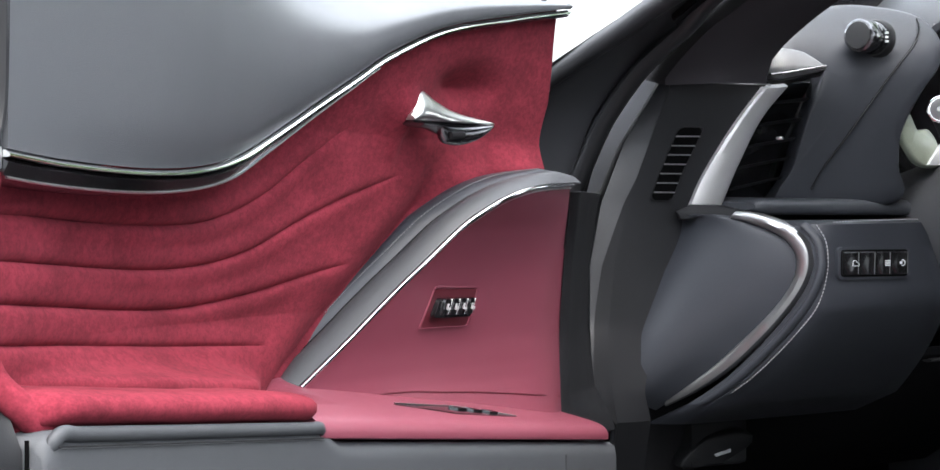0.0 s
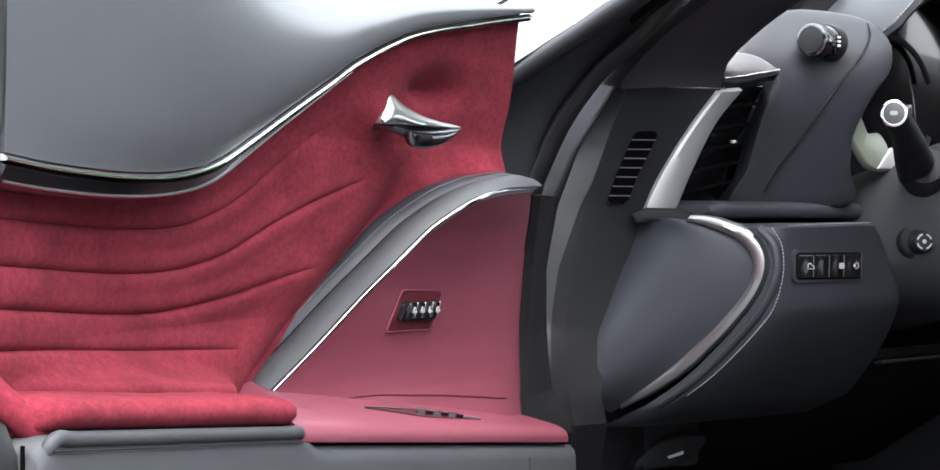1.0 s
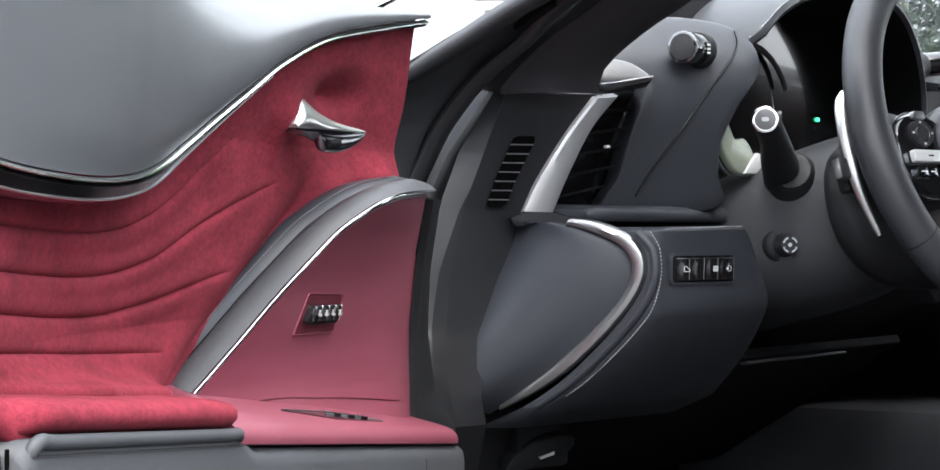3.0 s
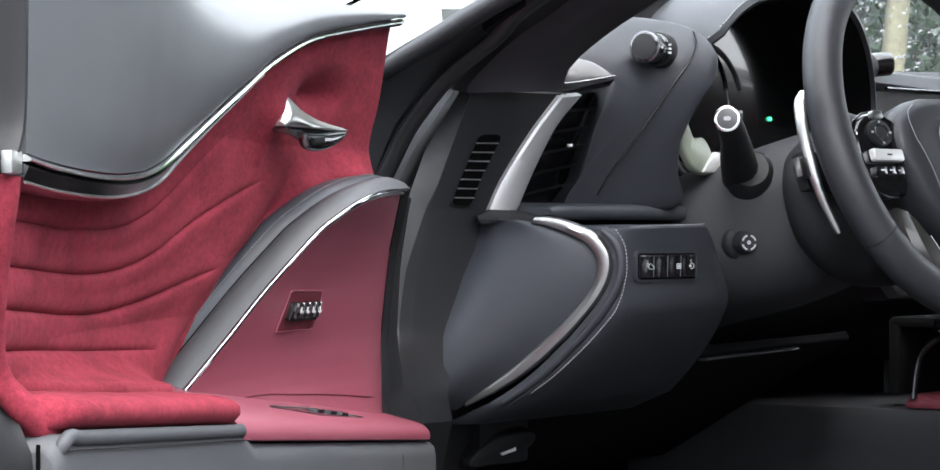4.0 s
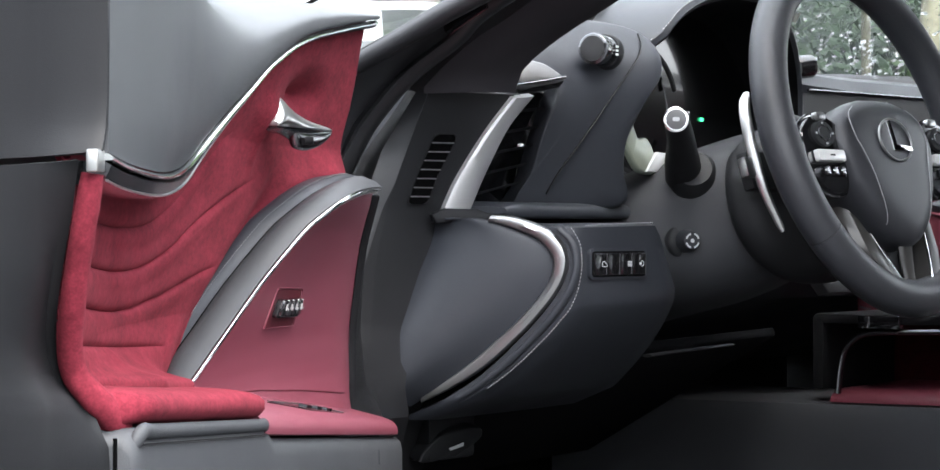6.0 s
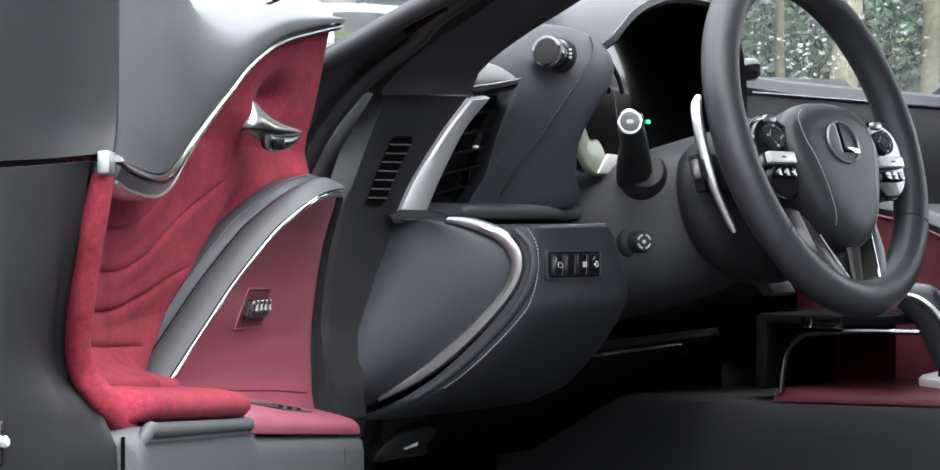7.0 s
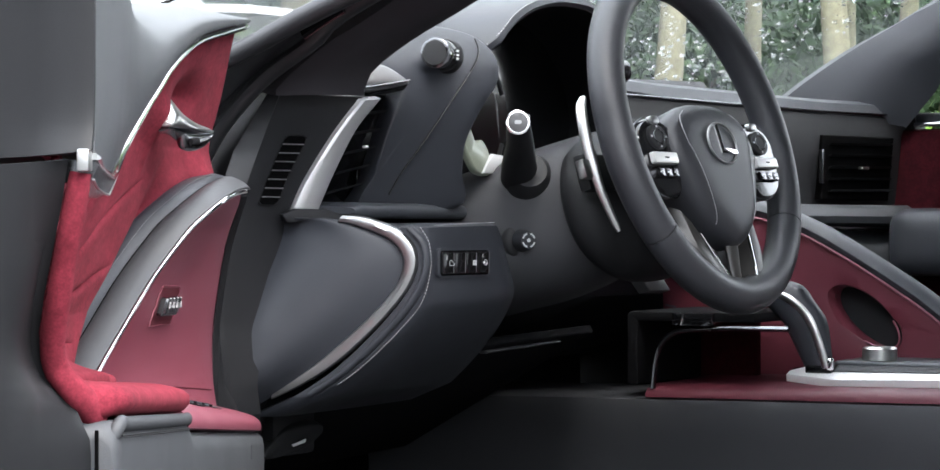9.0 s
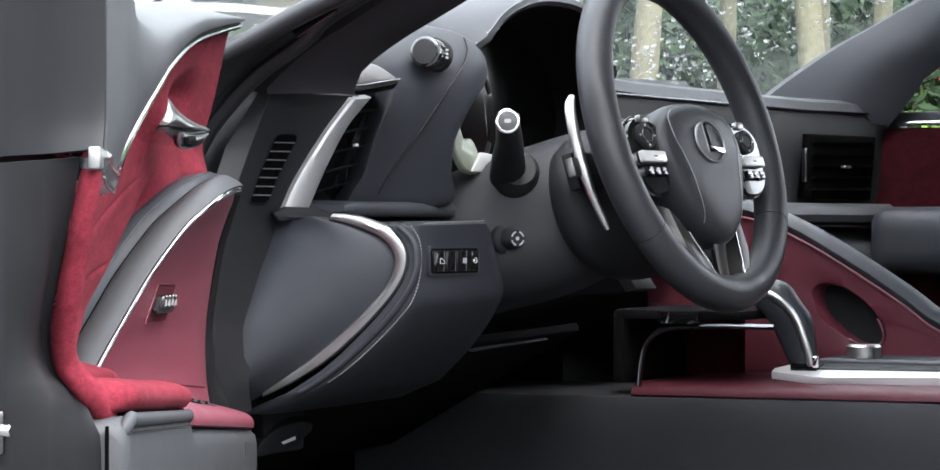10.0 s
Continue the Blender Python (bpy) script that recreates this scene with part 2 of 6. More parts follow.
def round_rect(w, h, r, n=5, cx=0.0, cy=0.0, skew=0.0):
    out = []
    for k, (sx, sy) in enumerate(((1, 1), (-1, 1), (-1, -1), (1, -1))):
        for i in range(n):
            a = math.pi / 2 * (k + i / (n - 1))
            x, y = sx * (w / 2 - r) + r * math.cos(a), sy * (h / 2 - r) + r * math.sin(a)
            out.append((cx + x + skew * y, cy + y))
    return out


def lathe(profile, o, axis, seg=28, ring=False):
    """Turns (radius, height) pairs round an axis through o; ring leaves the middle open."""
    z = Vector(axis).normalized()
    x = z.orthogonal().normalized()
    y = z.cross(x)
    rows = [[Vector(o) + z * h + (x * math.cos(2 * math.pi * i / seg) + y * math.sin(2 * math.pi * i / seg)) * max(r, 1e-4) for i in range(seg)] for r, h in profile]
    if ring:
        return grid_bm(rows + rows[:1], True, False)
    return grid_bm(rows, True, True)


def block(size, centre, bevel=0.003, turn=0, steps=2):
    bm = bmesh.new()
    bmesh.ops.create_cube(bm, size=1)
    bmesh.ops.scale(bm, vec=size, verts=bm.verts)
    if bevel:
        bmesh.ops.bevel(bm, geom=bm.edges[:], offset=bevel, segments=steps, affect="EDGES", profile=0.6, clamp_overlap=True)
    bmesh.ops.transform(bm, matrix=pose(*centre, 0, 0, turn), verts=bm.verts)
    return bm


def stitches(path, count, length, thick, side):
    """A run of short threads along a path, in one mesh."""
    p = spline(path, count * 3 + 1)
    bm = bmesh.new()
    for i in range(count):
        a, b = Vector(p[3 * i]), Vector(p[3 * i + 2])
        t = (b - a).normalized()
        s = Vector(side)
        s = (s - t * s.dot(t)).normalized()
        q = t.cross(s)
        c = (a + b) / 2
        vs = []
        for e, k in ((-1, 0.6), (-0.5, 1), (0.5, 1), (1, 0.6)):
            vs.append([bm.verts.new(c + t * (length / 2 * e) + (s * math.cos(g) + q * math.sin(g)) * (thick / 2 * k)) for g in (0, 1.57, 3.14, 4.71)])
        for r0, r1 in zip(vs[:-1], vs[1:]):
            for k in range(4):
                bm.faces.new((r0[k], r0[(k + 1) % 4], r1[(k + 1) % 4], r1[k]))
    return bm


def between(x, xs, ys):
    return float(np.interp(x, xs, ys))


def facet(pts, depth, bevel=0.002, n=0, toward=(-0.7, -0.7, 0.1), bulge=0.0):
    """A flat or slightly domed piece from its corner points in space, rounded into a smooth outline of n points."""
    p = np.array(pts, float)
    c = p.mean(0)
    nv = np.zeros(3)
    for a, b in zip(p, np.roll(p, -1, 0)):
        nv += np.cross(a - c, b - c)
    if nv @ np.array(toward) < 0:
        p, nv = p[::-1], -nv
    nv /= np.linalg.norm(nv)
    if n:
        q = spline(np.vstack([p, p[:1]]), n + 1)[:-1]
    else:
        q = p
    q = q - np.outer((q - c) @ nv, nv)
    rows = [q - nv * depth, q - nv * bevel]
    inward = c - q
    reach = np.linalg.norm(inward, axis=1, keepdims=True)
    rows.append(q + inward / reach * np.minimum(bevel, reach * 0.3) * 0.45 - nv * bevel * 0.25)
    for s in ((0.0, 0.12, 0.3, 0.5, 0.7, 0.88) if bulge else (0.0,)):
        k = inward / reach * np.minimum(bevel, reach * 0.3)
        rows.append(q + k + (inward - k) * s + nv * bulge * (1 - (1 - s) ** 2))
    return grid_bm(rows, True, True)


# ================= the open door =================
# Door axes: x runs from the front of the trim to its rear end, y towards the cabin, z up.
door = thing("car_door", (-0.652, 0.165, 0), "open car door with crimson suede panel, grey leather and chrome strips", "car door", turn=-149.66)

CHROME_LINE = spline([(0.92, 0.004, 0.748), (0.875, 0.0, 0.745), (0.80, -0.008, 0.741), (0.70, -0.017, 0.739), (0.61, -0.028, 0.742), (0.545, -0.034, 0.750), (0.49, -0.036, 0.765), (0.425, -0.033, 0.788), (0.37, -0.029, 0.808), (0.315, -0.025, 0.828), (0.225, -0.017, 0.852), (0.10, -0.008, 0.870), (0.0, 0.0, 0.883), (-0.03, 0.002, 0.887)], 240)[::-1]


def chrome_z(u):
    return between(u, CHROME_LINE[:, 0], CHROME_LINE[:, 2])


def chrome_w(u):
    return between(u, CHROME_LINE[:, 0], CHROME_LINE[:, 1])


def suede_w(u, z):
    """How far the suede lies behind the door's rim: a shallow bowl, deepest low in the middle."""
    b = max(0.0, 1 - ((u - 0.42) / 0.47) ** 2)
    h = min(max((0.89 - z) / 0.24, 0), 1)
    lean = min(max((0.886 - z) / 0.11, 0), 1) * between(u, [0.1, 0.45, 0.8], [1.0, 0.75, 0.35])
    return min(-0.007 - 0.030 * lean - 0.056 * b * h, chrome_w(u) - 0.008)


ARCH = spline([(0.345, 0.598, -0.0805), (0.331, 0.605, -0.0780), (0.300, 0.620, -0.0730), (0.2735, 0.635, -0.0670), (0.2485, 0.650, -0.0610), (0.222, 0.665, -0.0550), (0.197, 0.680, -0.0475), (0.177, 0.695, -0.0385), (0.158, 0.710, -0.0285), (0.143, 0.720, -0.0190), (0.122, 0.730, -0.0090), (0.092, 0.737, -0.0020), (0.045, 0.7415, 0.0020), (-0.044, 0.7445, 0.0030)], 70)


def arch_u(z):
    return between(z, ARCH[:, 1], ARCH[:, 0]) + (1.9 * (0.598 - z) if z < 0.598 else 0.0)


def arch_w(z):
    return between(z, [0.555, 0.570, 0.585, *ARCH[:, 1]], [-0.0868, -0.0862, -0.0840, *ARCH[:, 2]])


def panel_w(u, z):
    """The burgundy panel: from the arch's chrome line it swings out towards the hinge."""
    d = max(arch_u(z) - u, 0.0)
    swing = 0.03 * d + 0.20 * d * d
    fillet = 0.006 * (max(0.0, 0.615 - z) / 0.045) ** 2 * between(u, [0.06, 0.16], [0, 1])
    return min(arch_w(z) + swing, max(arch_w(z), 0.0) + 0.001) + fillet


PLEATS = [
    spline([(0.86, 0.717), (0.759, 0.714), (0.657, 0.711), (0.561, 0.711), (0.5, 0.716), (0.436, 0.731), (0.374, 0.757), (0.31, 0.783)], 80),
    spline([(0.86, 0.694), (0.762, 0.690), (0.63, 0.685), (0.534, 0.685), (0.449, 0.693), (0.379, 0.711), (0.305, 0.729), (0.205, 0.749)], 80),
    spline([(0.86, 0.673), (0.76, 0.668), (0.619, 0.661), (0.52, 0.660), (0.422, 0.666), (0.344, 0.675), (0.27, 0.684)], 80),
    spline([(0.86, 0.652), (0.742, 0.646), (0.579, 0.637), (0.39, 0.629)], 80),
]


END = spline([(0.25, 0.847), (0.45, 0.847), (0.60, 0.846), (0.618, 0.844), (0.6275, 0.8445), (0.637, 0.847), (0.652, 0.8540), (0.672, 0.8645), (0.70, 0.8735), (0.72, 0.8770), (0.742, 0.881), (0.76, 0.872), (0.80, 0.869), (0.90, 0.868), (1.06, 0.866)], 140)


def end_u(z):
    return between(z, END[:, 0], END[:, 1])


def end_w(z):
    """The rear rim of the trim sinks towards the foot of the suede."""
    return between(z, [0.60, 0.622, 0.635, 0.652, 0.675, 0.70, 0.72, 0.742], [-0.004, -0.014, -0.027, -0.0295, -0.0245, -0.0185, -0.0140, -0.010])


def suede_point(u, z):
    u = min(u, end_u(z) - 0.008)
    w = suede_w(u, z)
    za = between(u, ARCH[::-1, 0], ARCH[::-1, 1]) - 0.6 * max(u - 0.345, 0)
    near = between(u, [0.345, 0.42], [1, 0])
    rim = arch_w(max(za, 0.57)) - between(u, [0.0, 0.06, 0.16, 0.25, 0.30, 0.345], [0.034, 0.046, 0.045, 0.034, 0.028, 0.020])
    hug = near * (1 - min(max((z - za - 0.012) / 0.045, 0.0), 1.0)) ** 2
    w += (rim - w) * hug
    if u < 0.362 and z - za - 0.004 < 0:
        w = min(w, panel_w(u, z) - 0.02)
    for p in PLEATS:
        lo = p[-1, 0]
        zp = between(u, p[::-1, 0], p[::-1, 1])
        fade = min(max((u - lo) / 0.10, 0), 1)
        d = abs(z - zp)
        rear = between(u, [0.815, 0.842], [1, 0])
        deep = between(u, [0.30, 0.55], [0.6, 1.0])
        w -= 0.0130 * fade * rear * deep * math.exp(-(d / 0.0021) ** 2) - 0.0016 * fade * rear * deep * math.exp(-((d - 0.007) / 0.006) ** 2)
    w -= 0.017 * math.exp(-(((u - 0.132) / 0.045) ** 2 + ((z - 0.818) / 0.013) ** 2))
    w += 0.010 * math.exp(-(((u - 0.240) / 0.022) ** 2 + ((z - 0.793) / 0.018) ** 2)) + 0.003 * math.exp(-(((u - 0.232) / 0.008) ** 2 + ((z - 0.770) / 0.014) ** 2))
    w += 0.0012 * noise.noise((u * 14, z * 30, 1.7))
    if u > 0.40:
        w += 0.040 * between(u, [0.40, 0.50, 0.64, 0.80], [0, 1, 1, 0]) * math.exp(-max(z - 0.6105 - 0.07 * (u - 0.51), 0) / 0.008)
    return (u, w, z)


rows = []
for u in np.linspace(0.895, -0.004, 230):
    top, low = chrome_z(u) + 0.004, 0.580
    front = max(0.0, (0.06 - u) / 0.064)
    rows.append([suede_point(u - 0.038 * front * min((top - z) / 0.075, 1), z) for z in np.linspace(low, top, 210)])
hem = [Vector(p) + Vector((-0.0005, 0.0005, 0)) for p in rows[-1][100:207:6]]
part("suede_panel", thicken(grid_bm(rows), 0.004), SUEDE, door, "crimson suede panel with stitched pleats", True, 60)

part("suede_hem", sweep(hem, 0.0024, 0.003, 40, (1, 0, 0), 6), BURGUNDY, door, "thin pale hem", True)

# Rounded rear rim of the suede, running down into the cushion.
part("suede_edge", sweep([(0.8745, -0.0050, 0.7365), (0.8745, -0.0080, 0.718), (0.8715, -0.0120, 0.700), (0.8630, -0.0180, 0.672), (0.8525, -0.0225, 0.651), (0.8455, -0.0215, 0.637), (0.8430, -0.0145, 0.6275), (0.836, -0.0085, 0.619), (0.823, -0.006, 0.6120), (0.80, -0.012, 0.608)],
                          0.0130, 0.0165, 60, (0, 1, 0), 20, lambda s: between(s, [0, 0.05, 0.6, 1], [0.8, 0.9, 1.0, 1.2])), SUEDE, door, "crimson suede rim", True, 60)


def cushion_z(u):
    return 0.589 + 0.07 * (u - 0.51)


rows = []
sec = spline([(-0.11, 0.0), (-0.06, 0.0), (-0.02, 0.0), (0.004, 0.0006), (0.0112, 0.0048), (0.0130, 0.0098), (0.0095, 0.0150), (-0.002, 0.0182), (-0.02, 0.0194), (-0.045, 0.0200), (-0.072, 0.0208), (-0.092, 0.022), (-0.11, 0.024)], 48)
stations = np.concatenate([0.838 - 0.030 * (1 - np.cos(np.linspace(0, math.pi / 2, 14))), np.linspace(0.806, 0.535, 50), 0.497 + 0.034 * (1 - np.sin(np.linspace(0, math.pi / 2, 14)))])
for u in stations:
    e = min(max((u - 0.4972) / 0.034, 0), 1)
    k = math.sqrt(max(1 - (1 - e) ** 2, 0.0))
    r = min(max((0.838 - u) / 0.030, 0), 1)
    kr = math.sqrt(max(1 - (1 - r) ** 2, 0.0))
    zb = cushion_z(u) - 0.004 * (1 - kr)
    wob = 0.0012 * noise.noise((u * 22, 3, 0))
    row = []
    for w, dz in sec:
        ww = w if w < -0.06 else -0.06 + (w + 0.06) * (0.45 + 0.55 * min(k, 0.5 + 0.5 * kr))
        low = 0.0098 + (dz - 0.0098) * k
        row.append((u, ww, zb + low + wob * (dz > 0.012)))
    rows.append(row)
part("suede_cushion", grid_bm(rows, True, True), SUEDE, door, "soft crimson suede roll", True, 70)

# Upper leather pad.
rows = []
TOP_Z = ([-0.03, 0.0, 0.1, 0.2, 0.3, 0.36, 0.41, 0.47, 0.53, 0.6, 0.7, 0.9], [0.892, 0.893, 0.890, 0.884, 0.875, 0.874, 0.886, 0.912, 0.95, 0.99, 1.03, 1.05])
tz_fine = spline(list(zip(*TOP_Z)), 200)
for u in np.linspace(0.868, -0.012, 80):
    z0, z1 = chrome_z(u) + 0.0025, between(u, tz_fine[:, 0], tz_fine[:, 1])
    h = z1 - z0
    big = min(h / 0.12, 1)
    sec = []
    for s in np.linspace(0, 1, 22):
        bulge = chrome_w(u) + 0.002 + 0.008 * big * math.sin(math.pi * min(s * 1.5, 1)) * between(u, [0.6, 0.85], [1, 0]) - (between(u, [0.30, 0.42, 0.60, 0.78, 0.87], [0.05, 0.055, 0.030, 0.006, 0.0]) * big ** 0.5 + 0.010 * (u < 0.6)) * max(0, (s - 0.42) / 0.58) ** 1.6
        bulge += 0.004 * min(s / 0.06, 1) * between(u, [0.7, 0.86], [1, 0])
        sec.append((u, bulge, z0 + h * s))
    sec.append((u, sec[-1][1] - 0.03, z1 - 0.004))
    sec.append((u, -0.12, z1 - 0.02))
    rows.append(sec)
part("upper_pad", thicken(grid_bm(rows), 0.004), DOOR_LEATHER, door, "smooth grey leather upper pad", True)

# Bright line and smoked strip under the pad.
us = np.linspace(0.872, -0.012, 70)
rows = []
for u in us:
    w0, z0 = chrome_w(u) + 0.0035, chrome_z(u)
    rows.append([(u, w0 - 0.004, z0 - 0.002), (u, w0 - 0.0024, z0 + 0.0017), (u, w0 - 0.0008, z0 + 0.0014), (u, w0 + 0.0014, z0 - 0.0003), (u, w0 + 0.0017, z0 - 0.0012), (u, w0 + 0.0008, z0 - 0.0018)])
part("chrome_strip", grid_bm(rows, True, True), CHROME, door, "thin bright chrome strip", True, 60)
rows = []
for u in us:
    h = between(u, [0, 0.36, 0.45, 0.55, 0.88], [0.0032, 0.0034, 0.006, 0.0105, 0.0115])
    z0 = chrome_z(u) - 0.002
    w0 = chrome_w(u)
    rows.append([(u, w0, z0), (u, w0 + 0.004, z0 - h * 0.2), (u, w0 + 0.001, z0 - h * 0.75), (u, w0 - 0.006, z0 - h), (u, w0 - 0.016, z0 - h), (u, w0 - 0.016, z0)])
part("smoked_strip", grid_bm(rows, True, True), DARK_METAL, door, "smoked metal strip", True)
part("strip_lower_line", sweep([(u, chrome_w(u) + 0.001, chrome_z(u) - 0.0022 - between(u, [0.36, 0.45, 0.55, 0.88], [0.0034, 0.006, 0.0105, 0.0115]) * 0.80) for u in np.linspace(0.868, 0.33, 60)], 0.0014, 0.0016, 0, (0, 0, 1), 6), BOW_METAL, door, "thin bright lower edge", True)
part("strip_end_cap", block((0.0145, 0.0060, 0.0110), (0.8795, -0.0022, 0.7425), 0.0012), SATIN, door, "square brushed metal end cap", True)

# Curved arm pad, its chrome line and the burgundy lower panel.
arch3 = [Vector((u, w, z)) for u, z, w in ARCH]
rows = []
def pad_section(f):
    """Outline of the pad, outwards and in depth: a rounded inner band, a seam, and a darker outer band."""
    a, b = between(f, [0, 0.5, 0.75, 1], [0.0015, 0.0015, 0.006, 0.0105]), between(f, [0, 0.5, 0.75, 1], [-0.0235, -0.0250, -0.0225, -0.0180])
    c, d = between(f, [0, 0.5, 0.75, 1], [0.0095, 0.0065, 0.0095, 0.0130]), between(f, [0, 0.5, 0.75, 1], [-0.0290, -0.0440, -0.0420, -0.0290])
    out = [(0.0, -0.006), (0.0, 0.0008), (0.0016, 0.0014)]
    out += [(0.0016 + (a - 0.0016) * k + 0.0042 * math.sin(math.pi * k) ** 0.7, b * k) for k in (0.15, 0.4, 0.65, 0.88)]
    out += [(a - 0.0006, b)]
    out += [(a + (c - a) * k + 0.0022 * math.sin(math.pi * k) ** 0.6, b - 0.0006 + (d - b) * k) for k in (0.12, 0.4, 0.7, 0.9)]
    return out + [(c, d), (c - 0.002, d - 0.008), (c - 0.006, d - 0.022)]


SEAM = 7
for i, p in enumerate(arch3):
    t = (arch3[min(i + 1, 69)] - arch3[max(i - 1, 0)]).normalized()
    flat = Vector((t.x, 0, t.z)).normalized()
    outward = Vector((flat.z, 0, -flat.x))
    if outward.z < 0 and outward.x < 0:
        outward = -outward
    if outward.z < 0:
        outward = -outward
    k = min(1, 0.75 + i / 22) * min(1, 0.60 + (69 - i) / 10)
    rows.append([p + outward * a * k + Vector((0, b * k, 0)) for a, b in pad_section(i / 69)])
count = len(rows[0])
nose = sum(rows[-1], Vector()) / count + Vector((0, -0.006, 0))
ends = [[q + Vector((0, -0.006, -0.001)) for q in rows[0]]]
tip = sum(rows[0], Vector()) / len(rows[0]) + Vector((0.001, -0.004, -0.002))
pad_rows = [[tip] * count] + ends + rows + [[nose + (q - nose) * f + Vector((du, 0, -0.0004)) for q in rows[-1]] for f, du in ((0.96, -0.004), (0.85, -0.008), (0.62, -0.0105), (0.25, -0.0118))]
part("arm_pad", grid_bm([r[:SEAM + 1] for r in pad_rows]), POCKET_LEATHER, door, "curved grey leather arm pad", True)
part("arm_seam", sweep([r[SEAM] + Vector((0, 0.0004, 0.0004)) for r in rows], 0.0016, 0.0016, 0, (0, 1, 0), 6), SLOT, door, "dark seam of the arm pad", True)
part("arm_pad_edge", grid_bm([r[SEAM:] for r in pad_rows]), KNEE_LEATHER, door, "darker leather outer band of the arm pad", True)
part("arm_stitching", stitches([rows[i][9] + Vector((0, 0.0004, 0.0006)) for i in range(4, 66, 4)], 110, 0.0026, 0.0009, (0, 1, 0)), GREY_CAP, door, "grey seam stitches", True)
part("arm_chrome_line", sweep([p + Vector((-0.0004, 0.0026, -0.0004)) for p in arch3[:-4]], 0.0034, 0.0036, 0, (0, 1, 0), 12, lambda s: between(s, [0, 0.9, 1], [1, 1, 0.55])), CHROME, door, "bright chrome line", True)
part("arm_chrome_lower", sweep([p + Vector((0, 0.0012, 0)) + Vector((-0.0030, 0, -0.0030)) for p in arch3[1:-5]], 0.0013, 0.0016, 0, (0, 1, 0), 6), SATIN, door, "second fine metal line", True)


def arm_z(u):
    return 0.525 + 0.085 * (u + 0.12)


HINGE = spline([(0.520, -0.120, -0.037), (0.560, -0.115, -0.036), (0.579, -0.112, -0.035), (0.615, -0.107, -0.034), (0.657, -0.094, -0.0275), (0.690, -0.081, -0.0207), (0.715, -0.064, -0.0122), (0.738, -0.042, -0.0030), (0.752, -0.034, 0.0005)], 120)


def hinge_edge(z):
    return between(z, HINGE[:, 0], HINGE[:, 1]), between(z, HINGE[:, 0], HINGE[:, 2])


def lower_w(u, z):
    """The burgundy panel swells towards the hinge cover at its front end."""
    hu, hw = hinge_edge(z)
    f = min(max((hu + 0.16 - u) / 0.16, 0), 1) ** 2
    w = panel_w(u, z) - 0.001
    w += f * (hw - 0.005 - w)
    return min(w, hw - 0.005) if u < hu + 0.008 else w


rows = []
for z in np.linspace(0.545, 0.7440, 66):
    back = arch_u(z)
    fore = hinge_edge(z)[0] - 0.006 if z < 0.69 else hinge_edge(z)[0] + 0.004
    rows.append([(u, lower_w(u, z), z) for u in np.linspace(back, fore, 30)])
part("lower_panel", thicken(grid_bm(rows), 0.004), BURGUNDY, door, "smooth burgundy leather lower panel", True)

SHELF = [(-0.095, 0.040), (-0.080, 0.0345), (-0.074, 0.0325), (-0.066, 0.0305), (-0.04, 0.0252), (-0.015, 0.0192), (0.0, 0.0148), (0.0062, 0.0112), (0.0095, 0.006), (0.0092, 0.001)]


def shelf_top(u, w):
    return arm_z(u) + between(w, [p[0] for p in SHELF[:8]], [p[1] for p in SHELF[:8]])


rows = []
sec = np.vstack([spline(SHELF, 34), [(0.004, 0.0), (-0.095, 0.0)]])
for u in np.concatenate([[0.512, 0.508, 0.500], np.linspace(0.49, -0.10, 50), -0.132 + 0.03 * (1 - np.sin(np.linspace(0, math.pi / 2, 12)))]):
    e = min(max((u + 0.1322) / 0.03, 0), 1)
    k = math.sqrt(max(1 - (1 - e) ** 2, 0.0))
    za = arm_z(u)
    rows.append([(u, w if w < -0.05 else -0.05 + (w + 0.05) * (0.35 + 0.65 * k), za + min(dz, between(u, [0.34, 0.40], [0.045, 0.022])) * (0.75 + 0.25 * k)) for w, dz in sec])
part("armrest_shelf", grid_bm(rows, True, True), BURGUNDY, door, "burgundy leather armrest shelf", True, 60)


lip = [(u, lower_w(u, z) + 0.0042, z) for u, z in ((0.2390, 0.5770), (0.2360, 0.5800), (0.2290, 0.5832), (0.2180, 0.5848), (0.203, 0.5850), (0.1793, 0.5844), (0.1552, 0.5833), (0.106, 0.5798), (0.0552, 0.5766), (0.0087, 0.5728), (-0.045, 0.5680), (-0.105, 0.5630))]
part("shelf_lip", sweep(lip, 0.0015, 0.0015, 90, (0, 1, 0), 8), DARK_BURGUNDY, door, "fine recess line round the shelf", True)

# Window switches let into the shelf.
def on_shelf(quad, lift, thick, n=6):
    a, b, c, d = [Vector(p) for p in quad]
    rows = []
    for s in np.linspace(0, 1, n):
        l, r = a.lerp(d, s), b.lerp(c, s)
        rows.append([(q.x, q.y, shelf_top(q.x, q.y) + lift) for q in (l.lerp(r, k) for k in np.linspace(0, 1, n))])
    return thicken(grid_bm(rows), thick)


switch_panel = part("window_switch_panel", on_shelf([(0.283, -0.0330), (0.165, -0.0315), (0.086, -0.0085), (0.213, -0.0113)], 0.0010, 0.003), GLOSS_BLACK, door, "black window switch panel", True)
part("switch_panel_rim", sweep([(u, w, shelf_top(u, w) + 0.0014) for u, w in ((0.283, -0.0330), (0.225, -0.0324), (0.165, -0.0315), (0.125, -0.020), (0.086, -0.0085))], 0.0012, 0.0010, 20, (0, 1, 0), 6), SATIN, switch_panel, "thin satin rim", True)
